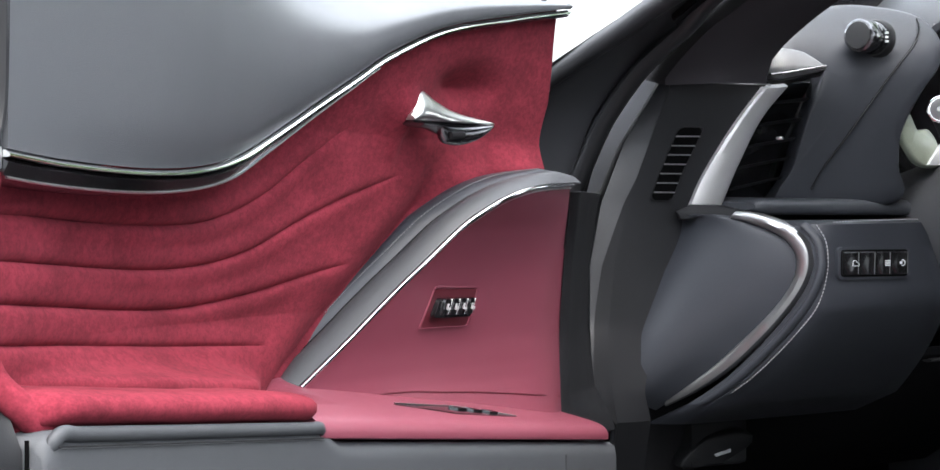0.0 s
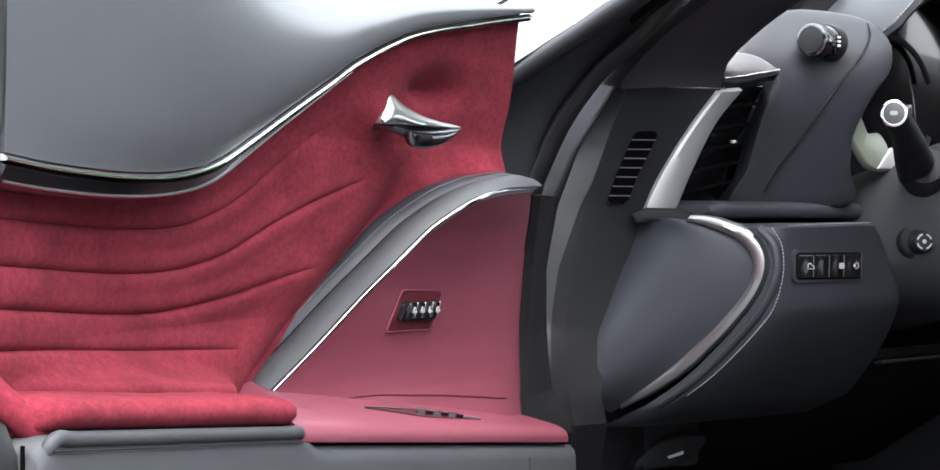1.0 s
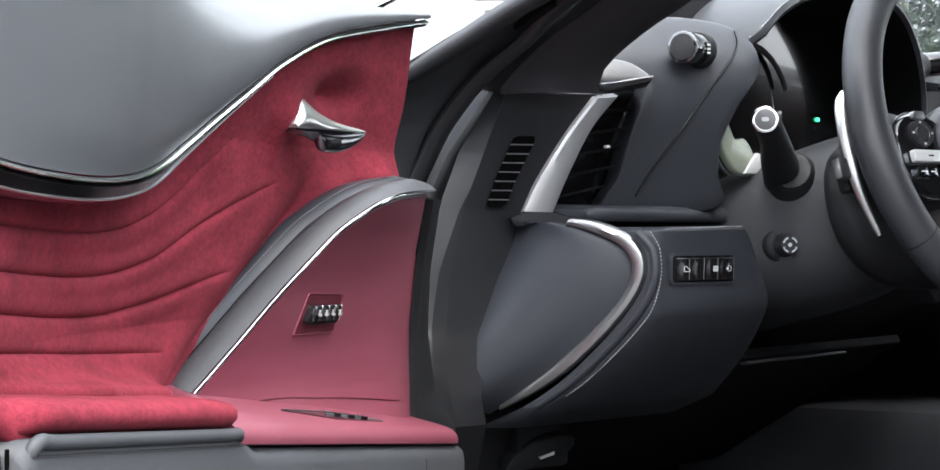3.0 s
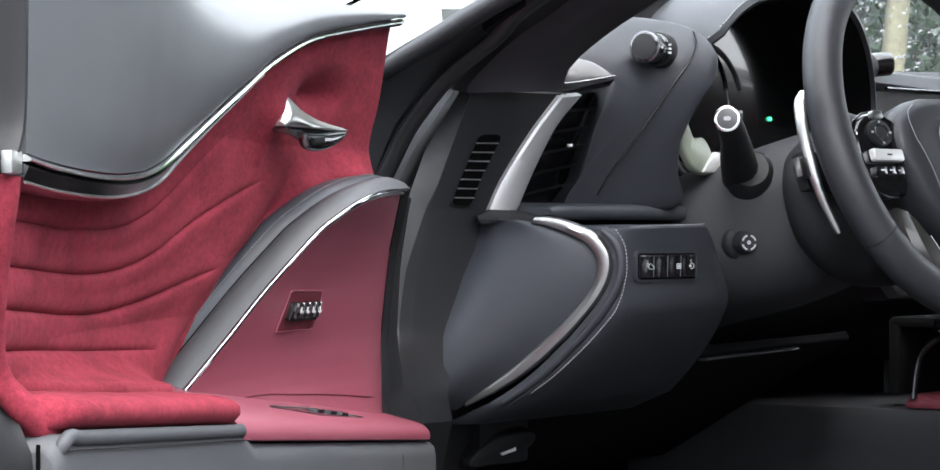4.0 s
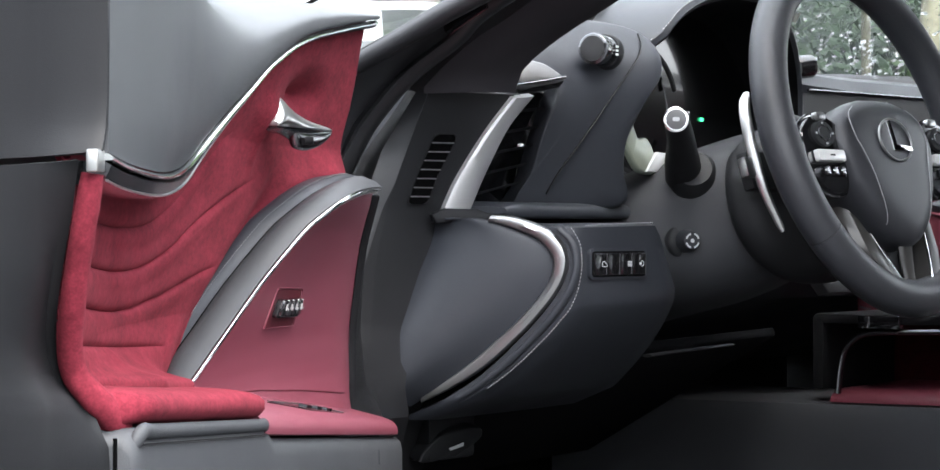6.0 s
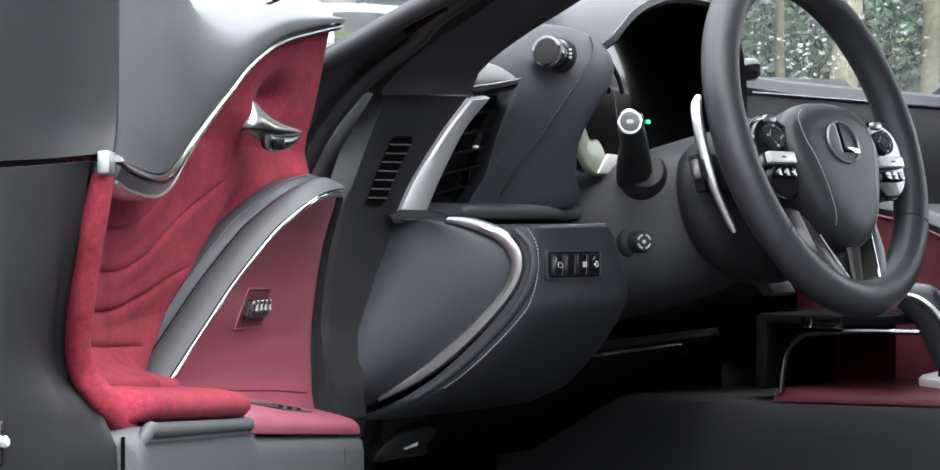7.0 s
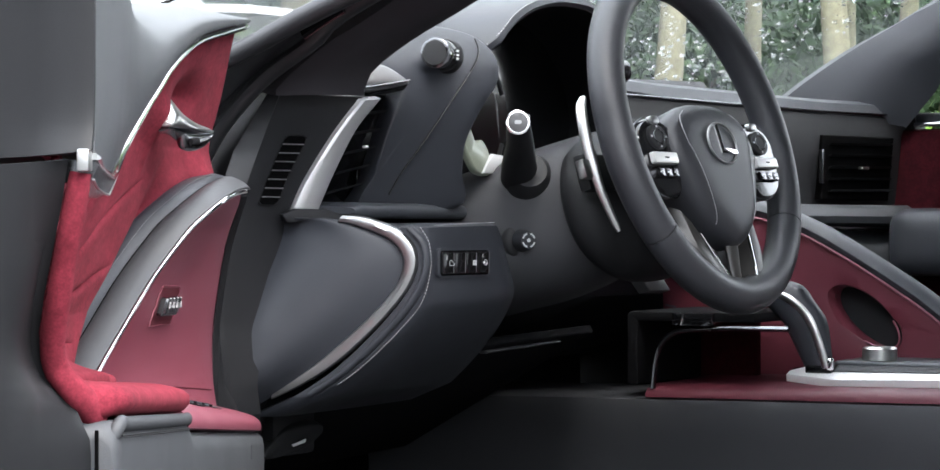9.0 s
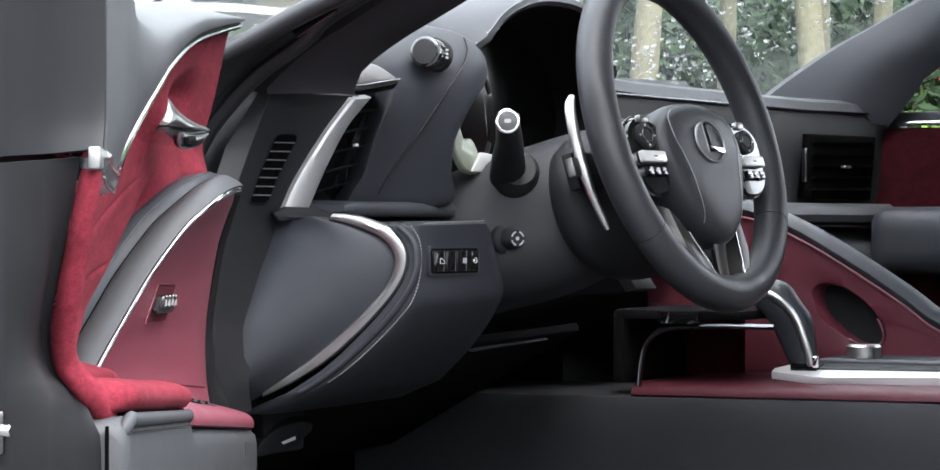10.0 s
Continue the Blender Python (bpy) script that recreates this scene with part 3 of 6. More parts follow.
for u0, w0 in ((0.178, -0.0240), (0.152, -0.0205), (0.126, -0.0170)):
    part("window_switch", on_shelf([(u0 + 0.009, w0 - 0.003), (u0 - 0.007, w0 - 0.002), (u0 - 0.010, w0 + 0.004), (u0 + 0.006, w0 + 0.003)], 0.0026, 0.002, 4), DARK_METAL, switch_panel, "small satin rocker switch", True)


# Seat memory switches on their plate.
def on_panel(quad, lift, thick, round_by=0.0, n=8):
    """A thin piece lying on the burgundy panel, from its corners (u, z)."""
    a, b, c, d = [Vector(p) for p in quad]
    rows = []
    for s in np.linspace(0, 1, n):
        inset = round_by * (1 - math.sqrt(max(0, 1 - max(0, abs(2 * s - 1) * 1.0 - 0.8) ** 2 / 0.04)))
        l, r = a.lerp(d, s), b.lerp(c, s)
        rows.append([(q.x, panel_w(q.x, q.y) + lift, q.y) for q in (l.lerp(r, inset + (1 - 2 * inset) * k) for k in np.linspace(0, 1, n))])
    return thicken(grid_bm(rows), thick)


PLATE = [(0.1575, 0.6625), (0.0790, 0.6605), (0.0840, 0.6315), (0.1660, 0.6325)]
plate = part("switch_plate", on_panel(PLATE, 0.0014, 0.003, 0.04, 20), DARK_BURGUNDY, door, "recessed burgundy switch plate", True)
ring_uz = [(0.1595, 0.6600), (0.1545, 0.6631), (0.118, 0.6622), (0.0835, 0.6612), (0.0780, 0.6585), (0.0795, 0.645), (0.0825, 0.6340), (0.0870, 0.6309), (0.124, 0.6313), (0.1640, 0.6318), (0.1675, 0.6343), (0.1640, 0.645), (0.1595, 0.6600)]
part("plate_outline", sweep([(u, panel_w(u, z) + 0.0042, z) for u, z in ring_uz], 0.0014, 0.0014, 90, (0, 1, 0), 6), BURGUNDY, plate, "thin raised outline", True)
part("switch_bank", on_panel([(0.1530, 0.6545), (0.0880, 0.6540), (0.0905, 0.6395), (0.1570, 0.6405)], 0.0050, 0.004, 0.03), GLOSS_BLACK, plate, "black switch bank", True)
for k in range(4):
    c = 0.1400 - k * 0.0150
    zc = 0.6475 - 0.0002 * k
    wide = 0.0058 if k < 3 else 0.0045
    key = part("switch_key", on_panel([(c + wide, zc + 0.0058), (c - wide, zc + 0.0057), (c - wide + 0.0008, zc - 0.0056), (c + wide + 0.0008, zc - 0.0055)], 0.0072, 0.003, 0.06), DARK_METAL, plate, "small dark metal key with a white mark", True)
    part("key_mark", on_panel([(c + 0.0036, zc + 0.0026), (c + 0.0016, zc + 0.0026), (c + 0.0012, zc - 0.0020), (c + 0.0032, zc - 0.0020)], 0.0112, 0.0010, 0, 3), THREAD, key, "white printed mark", True, 0)
    part("key_mark", on_panel([(c + 0.0016, zc - 0.0004), (c - 0.0030, zc - 0.0004), (c - 0.0030, zc - 0.0022), (c + 0.0016, zc - 0.0022)], 0.0112, 0.0010, 0, 3), THREAD, key, "", True, 0)
    part("key_line", on_panel([(c - wide - 0.0006, zc + 0.0060), (c - wide - 0.0016, zc + 0.0060), (c - wide - 0.0006, zc - 0.0058), (c - wide + 0.0004, zc - 0.0058)], 0.0086, 0.0012, 0, 3), THREAD_WHITE, plate, "", True, 0)

# Pull handle: a bright fin that leans back out of its slot, drawn out into a dark hooked lever.
rows, under = [], []
for ub, wb, ut, wt, zt, zl in spline([(0.2455, -0.0325, 0.2455, -0.0330, 0.7905, 0.7865), (0.2420, -0.0318, 0.2380, -0.0345, 0.7990, 0.7858), (0.2370, -0.0318, 0.2325, -0.0360, 0.8070, 0.7852), (0.2320, -0.0312, 0.2270, -0.0360, 0.8102, 0.7850), (0.2240, -0.0298, 0.2175, -0.0345, 0.8085, 0.7848), (0.2130, -0.0260, 0.2040, -0.0300, 0.8015, 0.7840), (0.2000, -0.0232, 0.1920, -0.0262, 0.7972, 0.7815), (0.1840, -0.0200, 0.1780, -0.0222, 0.7938, 0.7775), (0.1650, -0.0165, 0.1610, -0.0180, 0.7914, 0.7765), (0.1480, -0.0133, 0.1460, -0.0142, 0.7899, 0.7790), (0.1370, -0.0115, 0.1365, -0.0118, 0.7888, 0.7835), (0.1325, -0.0108, 0.1325, -0.0110, 0.7878, 0.7858)], 60):
    zb = 0.7876
    low, top = Vector((ub, wb, zb)), Vector((ut, wt - 0.0008, max(zt, zb + 0.0006)))
    swell = Vector((0, 0.0055 * min((zt - zb) / 0.02, 1), 0))
    rows.append([top + Vector((0, -0.0045, -0.0006)), top + Vector((0, -0.0004, 0)), low.lerp(top, 0.92) + swell * 0.18, low.lerp(top, 0.70) + swell * 0.52, low.lerp(top, 0.45) + swell * 0.85, low.lerp(top, 0.25) + swell, low.lerp(top, 0.10) + swell * 0.85, low + Vector((0, 0.0006, -0.0002)) + swell * 0.4, low + Vector((0, 0.0, -0.0012)), low + Vector((0, -0.008, -0.0010))])
    d = zb - zl
    under.append([(ub, wb - 0.009, zb - 0.0014), (ub, wb - 0.0002, zb - 0.0014), (ub, wb - 0.0008, zb - 0.0030), (ub, wb - 0.0035, zb - 0.0030 - d * 0.35), (ub, wb - 0.0065, zb - 0.0030 - d * 0.75), (ub, wb - 0.0095, zb - 0.0032 - d), (ub, wb - 0.0125, zb - 0.0030 - d * 0.9), (ub, wb - 0.0125, zb - 0.0016)])
handle = part("door_handle", grid_bm(rows, True, True), SATIN, door, "polished chrome pull handle", True, 50)
# Smoked metal puts the dark ground reflection on the chrome underside into colour.
part("grip_underside", grid_bm(under, True, True), DARK_METAL, handle, "underside coloured for its dark ground reflection", True, 50)
hook = []
for u, w, zt, zb, hw in spline([(0.2010, -0.0290, 0.7850, 0.7780, 0.0030), (0.1960, -0.0285, 0.7850, 0.7720, 0.0048), (0.1900, -0.0275, 0.7850, 0.7702, 0.0058), (0.1780, -0.0250, 0.7850, 0.7696, 0.0066), (0.1640, -0.0215, 0.7855, 0.7715, 0.0068), (0.1520, -0.0180, 0.7860, 0.7752, 0.0062), (0.1420, -0.0150, 0.7862, 0.7800, 0.0048), (0.1350, -0.0120, 0.7864, 0.7840, 0.0020)], 40):
    hook.append([(u, w + hw * math.cos(a), (zt + zb) / 2 + (zt - zb) / 2 * math.copysign(abs(math.sin(a)) ** 0.8, math.sin(a))) for a in np.linspace(0, 2 * math.pi, 20, endpoint=False)])
part("grip_hook", grid_bm(hook, True, True), DARK_METAL, handle, "polished hook coloured for its dark reflection", True, 60)
# Solid dark bar stands in for the shaded hollow of the hook.
part("grip_gap_shade", sweep([(0.196, -0.0222, 0.7765), (0.188, -0.0205, 0.7770), (0.180, -0.0180, 0.7775)], 0.0060, 0.0030, 12, (0, 0, 1), 10), VOID, handle, "dark patch for the shade in the finger gap", True)
part("handle_bezel", sweep([(0.2340, -0.0400, 0.806), (0.2300, -0.0390, 0.8108), (0.2250, -0.0382, 0.8126), (0.2200, -0.0384, 0.8112), (0.2160, -0.0388, 0.808)], 0.0024, 0.006, 24, (0, 1, 0), 6), DARK_BURGUNDY, handle, "dark slot rim", True)

# Grey lower door panel with a rolled top rim.
rows = []
for u in np.concatenate([0.845 - 0.016 * (1 - np.cos(np.linspace(0, math.pi / 2, 8))), np.linspace(0.825, -0.128, 70)]):
    e = math.sqrt(max(1 - (1 - min(max((0.8452 - u) / 0.016, 0), 1)) ** 2, 0))
    ztop = between(u, [0.478, 0.508], [arm_z(0.478) - 0.0015, cushion_z(0.508) - 0.0015]) if 0.478 < u < 0.508 else (cushion_z(u) - 0.0015 if u > 0.5 else arm_z(u) - 0.0015)
    ztop -= 0.012 * (1 - e)
    rows.append([(u, -0.09, ztop), (u, 0.004 - 0.004 * (1 - e), ztop), (u, 0.0085 - 0.004 * (1 - e), ztop - 0.004), (u, 0.010 - 0.004 * (1 - e), ztop - 0.012), (u, 0.0102 - 0.003 * (1 - e), ztop - 0.03), (u, 0.009, 0.45), (u, 0.004, 0.33), (u, -0.09, 0.30)])
part("lower_pocket", grid_bm(rows, True, True), POCKET_LEATHER, door, "grey leather lower door panel", True)
part("top_roll", sweep([(0.8400, 0.0045, cushion_z(0.84) - 0.014)] + [(u, 0.0088, cushion_z(u) - 0.0036) for u in np.linspace(0.832, 0.512, 20)] + [(0.503, 0.0045, cushion_z(0.503) - 0.010)], 0.0082, 0.0070, 110, (0, 0, 1), 14, lambda s: between(s, [0, 0.02, 0.97, 1], [0.4, 1, 1, 0.3])), POCKET_LEATHER, door, "padded grey leather top roll", True)
part("roll_groove", sweep([(u, 0.0104, cushion_z(u) - 0.0094) for u in np.linspace(0.836, 0.51, 10)], 0.0010, 0.0010, 40, (0, 0, 1), 6), RUBBER, door, "dark seam under the roll", True)
part("roll_stitching", stitches([(u, 0.0114, cushion_z(u) - 0.0104) for u in np.linspace(0.835, 0.51, 10)], 95, 0.0022, 0.0008, (0, 1, 0)), RUBBER, door, "dark stitches", True)
part("screw_mark", slab([(-0.0012, -0.006), (0.0012, -0.006), (0.0012, 0.006), (-0.0012, 0.006)], 0.0006, (0.015, 0.0104, arm_z(0.015) - 0.018), (-1, 0, 0), (0, 0, 1), 0), RUBBER, door, "dark slot", True, 0)

# End face of the door, in two pieces with a gap, a folded ridge and a rubber seal.
for name, lo, hi in (("end_panel_lower", 0.28, 0.7425), ("end_panel_upper", 0.7455, 1.05)):
    rows = []
    for z in np.linspace(lo, hi, 60):
        e = end_u(z)
        far = 0.935
        w0 = end_w(z)
        pr = [(e, w0), (e + 0.004, w0 - 0.004), (e + (far - e) * 0.45, min(-0.024, w0 - 0.003)), (far, -0.036), (far + 0.004, -0.0395), (far + 0.003, -0.043), (far - 0.004, -0.049), (far - 0.02, -0.0515), (far - 0.03, -0.054)]
        if name == "end_panel_upper":
            pr = [(e - 0.002, 0.0015), (e, 0.001), (e + 0.003, -0.005)] + [(u + 0.002, w) for u, w in pr[2:]]
        drop = lambda w: -0.16 * (-w - 0.012) * max(0, 1 - abs(z - 0.744) / 0.05)
        rows.append([(u, w, z + drop(w)) for u, w in pr])
    part(name, thicken(grid_bm(rows), 0.003), DOOR_END, door, "dark grey end trim of the door", True)
part("end_gap", sweep([(0.8470, -0.001, 0.606), (0.8470, -0.001, 0.55), (0.8470, -0.001, 0.40), (0.8470, -0.003, 0.30)], 0.0025, 0.0022, 20, (1, 0, 0), 6), SLOT, door, "dark gap", True)
part("door_seal", sweep([(0.905, -0.060, 0.28), (0.905, -0.060, 0.5), (0.905, -0.060, 0.8), (0.905, -0.060, 1.05)], 0.018, 0.014, 24, (0, 1, 0), 10), RUBBER, door, "black rubber door seal", True)
latch = part("door_latch", block((0.010, 0.008, 0.022), (0.941, -0.0405, 0.611), 0.003), DARK_METAL, door, "metal door latch", True)
part("latch_pin", lathe([(0.002, 0), (0.003, 0.001), (0.003, 0.006), (0.002, 0.007)], (0.944, -0.040, 0.612), (0.3, 0.9, 0), 12), CHROME, latch, "", True)
part("outer_skin", block((0.98, 0.10, 0.62), (0.40, -0.175, 0.58), 0.02), WHITE_PAINT, door, "white painted outer skin", True)
part("inner_frame", block((1.06, 0.03, 0.50), (0.36, -0.112, 0.57), 0.004), SOFT_BLACK, door, "black inner frame", True)


# Dark cover over the door's hinge end, from the shelf's tip up to the nose of the arm pad.
inv = door.matrix_basis.inverted()
rows = []
for z in np.linspace(0.527, 0.7385, 90):
    e = Vector((*hinge_edge(z), z))
    zs_ = [0.50, 0.545, 0.564, 0.617, 0.673, 0.73, 0.786]
    s = inv @ Vector((between(z, zs_, [-0.455, -0.480, -0.482, -0.474, -0.472, -0.456, -0.428]), between(z, zs_, [0.294, 0.296, 0.310, 0.328, 0.329, 0.334, 0.337]), z))
    rows.append([(e.x - 0.05, e.y - 0.020, z), (e.x - 0.012, e.y - 0.006, z), e, (e.x - 0.004, e.y + 0.003, z)] + [tuple(e.lerp(s, k) + Vector((0, 0.006 * math.sin(math.pi * k), 0))) for k in (0.15, 0.35, 0.6, 0.85, 1.0)])
rows = [[Vector(p) + Vector((-0.01, -0.05, -0.004)) for p in rows[0]]] + rows
part("hinge_cover", thicken(grid_bm(rows), 0.002), COVER_PLASTIC, door, "dark smooth cover at the hinge end", True, 60)
# ================= dash end panel and pillar =================
def column(zs, xs, ys):
    return lambda z: (between(z, zs, xs), between(z, zs, ys), z)


side_panel = thing("dash_end_panel", (-0.40, 0.38, 0.5), "charcoal plastic panel at the dashboard end with a slotted grille", "car trim")
edge_l = column([0.50, 0.557, 0.615, 0.673, 0.73, 0.786, 0.846], [-0.449, -0.449, -0.437, -0.428, -0.412, -0.398, -0.388], [0.300, 0.318, 0.337, 0.339, 0.337, 0.323, 0.303])
strip_l = column([0.50, 0.528, 0.545, 0.564, 0.617, 0.673, 0.73, 0.786, 0.846], [-0.44, -0.464, -0.476, -0.472, -0.452, -0.449, -0.434, -0.411, -0.388], [0.290, 0.295, 0.300, 0.319, 0.346, 0.349, 0.350, 0.344, 0.317])
edge_r = column([0.50, 0.556, 0.606, 0.666, 0.714, 0.758, 0.804, 0.850], [-0.40, -0.415, -0.392, -0.360, -0.350, -0.344, -0.327, -0.305], [0.305, 0.310, 0.324, 0.322, 0.318, 0.302, 0.280, 0.253])
rows = []
for z in np.linspace(0.528, 0.8445, 60):
    s, l, r = Vector(strip_l(z)), Vector(edge_l(z)), Vector(edge_r(z))
    sink = Vector((0.008, 0.012, 0)) * (max(0.0, 0.615 - z) / 0.087) ** 2
    s, l, r = s + sink, l + sink, r + sink
    back = s + Vector((0.09, 0.11, 0))
    row = [back, s + Vector((0.010, 0.012, 0)), s, s.lerp(l, 0.5), s.lerp(l, 0.97), l.lerp(r, 0.012)]
    row += [l.lerp(r, k) for k in (0.3, 0.5, 0.7, 0.9, 1.0)]
    row.append(r + Vector((0.03, 0.05, 0)))
    rows.append(row)
low = [p + Vector((0.018, 0.026, -0.040)) for p in rows[0]]
low2 = [p + Vector((0.060, 0.085, -0.140)) for p in rows[0]]
# Thin strip over the cover's edge carries the painted sheen.
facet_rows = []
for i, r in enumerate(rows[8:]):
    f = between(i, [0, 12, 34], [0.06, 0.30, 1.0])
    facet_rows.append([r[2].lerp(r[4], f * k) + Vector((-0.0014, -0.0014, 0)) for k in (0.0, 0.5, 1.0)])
part("cover_edge", thicken(grid_bm(facet_rows), 0.001), EDGE_SHEEN, side_panel, "edge facet with sky sheen in its colour", smooth=20)
part("side_cover", thicken(grid_bm([low2, low] + rows), 0.002), COVER_PLASTIC, side_panel, "charcoal plastic cover", smooth=20)

# Slotted grille: a dark plate with thin bars across it, lying on the cover.
GN = Vector((-0.51, -0.83, -0.22)).normalized()


def on_cover(k, z, lift):
    p = Vector(edge_l(z)).lerp(Vector(edge_r(z)), k)
    a = Vector(edge_r(z)) - Vector(edge_l(z))
    b = Vector(edge_l(z + 0.01)).lerp(Vector(edge_r(z + 0.01)), k) - p
    n = a.cross(b).normalized()
    if n.y > 0:
        n = -n
    return p + n * lift


rows = []
for s in np.linspace(0, 1, 22):
    z = 0.8015 - 0.0675 * s
    pinch = 0.06 * (max(0, abs(2 * s - 1) - 0.86) / 0.14) ** 2
    rows.append([on_cover(k, z, 0.0016) for k in np.linspace(0.290 + pinch, 0.600 - pinch, 6)])
# Plate is painted black for the shade inside slots that are not cut.
grille = part("grille", thicken(grid_bm(rows), 0.002), SLOT, side_panel, "plate under the bars, painted black for slot shade")
rim_z = [(0.300, 0.8010), (0.445, 0.8022), (0.590, 0.8010), (0.602, 0.795), (0.602, 0.768), (0.602, 0.741), (0.590, 0.7345), (0.445, 0.7332), (0.300, 0.7345), (0.288, 0.741), (0.288, 0.768), (0.288, 0.795), (0.300, 0.8010)]
part("grille_rim", sweep([on_cover(k, z, 0.0020) for k, z in rim_z], 0.0012, 0.0014, 90, (0, -1, 0), 6), COVER_PLASTIC, grille, "thin plastic rim")
for k in range(7):
    z = 0.7935 - k * 0.0087
    part("slat", sweep([on_cover(q, z, 0.0040) for q in (0.290, 0.37, 0.45, 0.52, 0.600)], 0.0013, 0.0016, 8, (0, 0, 1), 6), GREY_CAP, grille)

# Pillar cover above the seam.
pillar = thing("windscreen_pillar_trim", (-0.39, 0.30, 0.85), "dark fabric-covered windscreen pillar trim above the dashboard", "pillar trim")
inner = spline([(-0.312, 0.256, 0.848), (-0.316, 0.240, 0.868), (-0.322, 0.192, 0.895), (-0.325, 0.133, 0.922), (-0.33, 0.0, 0.985), (-0.34, -0.25, 1.09)], 30)
outer = spline([(-0.396, 0.305, 0.846), (-0.40, 0.271, 0.869), (-0.40, 0.238, 0.890), (-0.40, 0.202, 0.907), (-0.40, 0.05, 0.985), (-0.40, -0.25, 1.12)], 30)
rows = []
for a, b in zip(inner, outer):
    a, b = Vector(a), Vector(b)
    m = a.lerp(b, 0.5) + Vector((-0.012, -0.018, 0.0))
    rows.append([a + Vector((0.03, 0.06, 0.0)), a, a.lerp(m, 0.5) + Vector((-0.004, -0.004, 0)), m, m.lerp(b, 0.5) + Vector((-0.004, -0.004, 0)), b, b + Vector((0.02, 0.06, 0.01))])
rows = [[Vector(p) + Vector((0.0, 0.0, -0.006)) + GN * 0.0022 for p in rows[0]], [Vector(p) + GN * 0.0022 for p in rows[0]]] + rows[1:]
part("pillar_cover", thicken(grid_bm(rows), 0.002), PILLAR_CLOTH, pillar, "dark woven pillar cover")
part("cover_seam", sweep([Vector(edge_l(0.8448)) + GN * 0.0050, Vector(edge_l(0.8448)).lerp(Vector(edge_r(0.8448)), 0.5) + Vector((0, 0, -0.002)) + GN * 0.0050, Vector(edge_r(0.8448)) + Vector((0, 0, -0.003)) + GN * 0.0050], 0.0014, 0.0012, 12, (0, 0, 1), 6), GREY_CAP, pillar, "thin seam line")

# Rubber seals and body flange of the door opening.
frame_body = thing("door_opening_frame", (-0.47, 0.42, 0), "black door opening flange with rubber seals", "door frame")
for name, pts, wd, hg in (("inner_seal", [(-0.425, 0.43, 0.55), (-0.438, 0.40, 0.70), (-0.44, 0.353, 0.787), (-0.44, 0.321, 0.825), (-0.44, 0.283, 0.857), (-0.44, 0.231, 0.887), (-0.44, 0.188, 0.917), (-0.44, 0.0, 1.0), (-0.42, -0.25, 1.13)], 0.020, 0.016),
                          ("outer_seal", [(-0.50, 0.46, 0.62), (-0.50, 0.42, 0.78), (-0.50, 0.365, 0.835), (-0.50, 0.300, 0.864), (-0.50, 0.245, 0.886), (-0.50, 0.192, 0.908), (-0.49, 0.0, 0.985), (-0.47, -0.25, 1.12)], 0.020, 0.020)):
    part(name, sweep(pts, wd, hg, 60, (1, 0, 0), 10), RUBBER, frame_body, "black rubber door seal")
rows = []
for a, b in zip(spline([(-0.43, 0.45, 0.30), (-0.43, 0.42, 0.62), (-0.438, 0.36, 0.787), (-0.44, 0.29, 0.857), (-0.44, 0.195, 0.917), (-0.44, 0.0, 1.0), (-0.42, -0.25, 1.13)], 40),
                spline([(-0.56, 0.50, 0.30), (-0.55, 0.47, 0.62), (-0.53, 0.42, 0.80), (-0.51, 0.32, 0.862), (-0.505, 0.205, 0.909), (-0.495, 0.0, 0.99), (-0.475, -0.25, 1.125)], 40)):
    a, b = Vector(a), Vector(b)
    rows.append([a + Vector((0.05, 0.04, 0)), a + Vector((0, 0.012, 0)), a.lerp(b, 0.33) + Vector((0, 0.02, -0.003)), a.lerp(b, 0.66) + Vector((0, 0.018, -0.003)), b, b + Vector((0.06, 0.055, 0.0))])
part("flange", thicken(grid_bm(rows), 0.003), COLUMN_PLASTIC, frame_body, "dark body flange")
part("hinge_post", block((0.16, 0.16, 0.86), (-0.50, 0.56, 0.43), 0.01), SOFT_BLACK, frame_body, "dark hinge post")
# Sill out of view, added to block light bounced off the ground.
part("door_sill", block((0.16, 1.45, 0.27), (-0.475, -0.36, 0.265), 0.03, 0, 3), SOFT_BLACK, frame_body, "unseen dark sill that blocks ground bounce")
part("seal_clip", sweep([(-0.452, 0.235, 0.893), (-0.452, 0.205, 0.909), (-0.452, 0.190, 0.916)], 0.006, 0.012, 8, (1, 0, 0), 8), GLOSS_BLACK, frame_body, "small black clip")

# ================= dashboard =================
dash = thing("dashboard", (0.37, 0.40, 0.45), "dark grey leather dashboard with stitched seams and satin trim", "dashboard")

# Bowed leather pad at the end of the dashboard, set in a satin bow.
BOW = spline([(-0.3650, 0.2760, 0.7160), (-0.3598, 0.2613, 0.7165), (-0.3539, 0.2442, 0.7143), (-0.3461, 0.2216, 0.7066), (-0.3404, 0.2047, 0.6975), (-0.3369, 0.1946, 0.6835), (-0.3369, 0.1946, 0.6662), (-0.3403, 0.2047, 0.6464), (-0.3471, 0.2244, 0.6235), (-0.3539, 0.2442, 0.6044), (-0.3637, 0.2728, 0.5788), (-0.3755, 0.3074, 0.5533), (-0.3830, 0.3330, 0.5370)], 60)
BN = Vector((-0.946, -0.324, 0.0))
rows = []
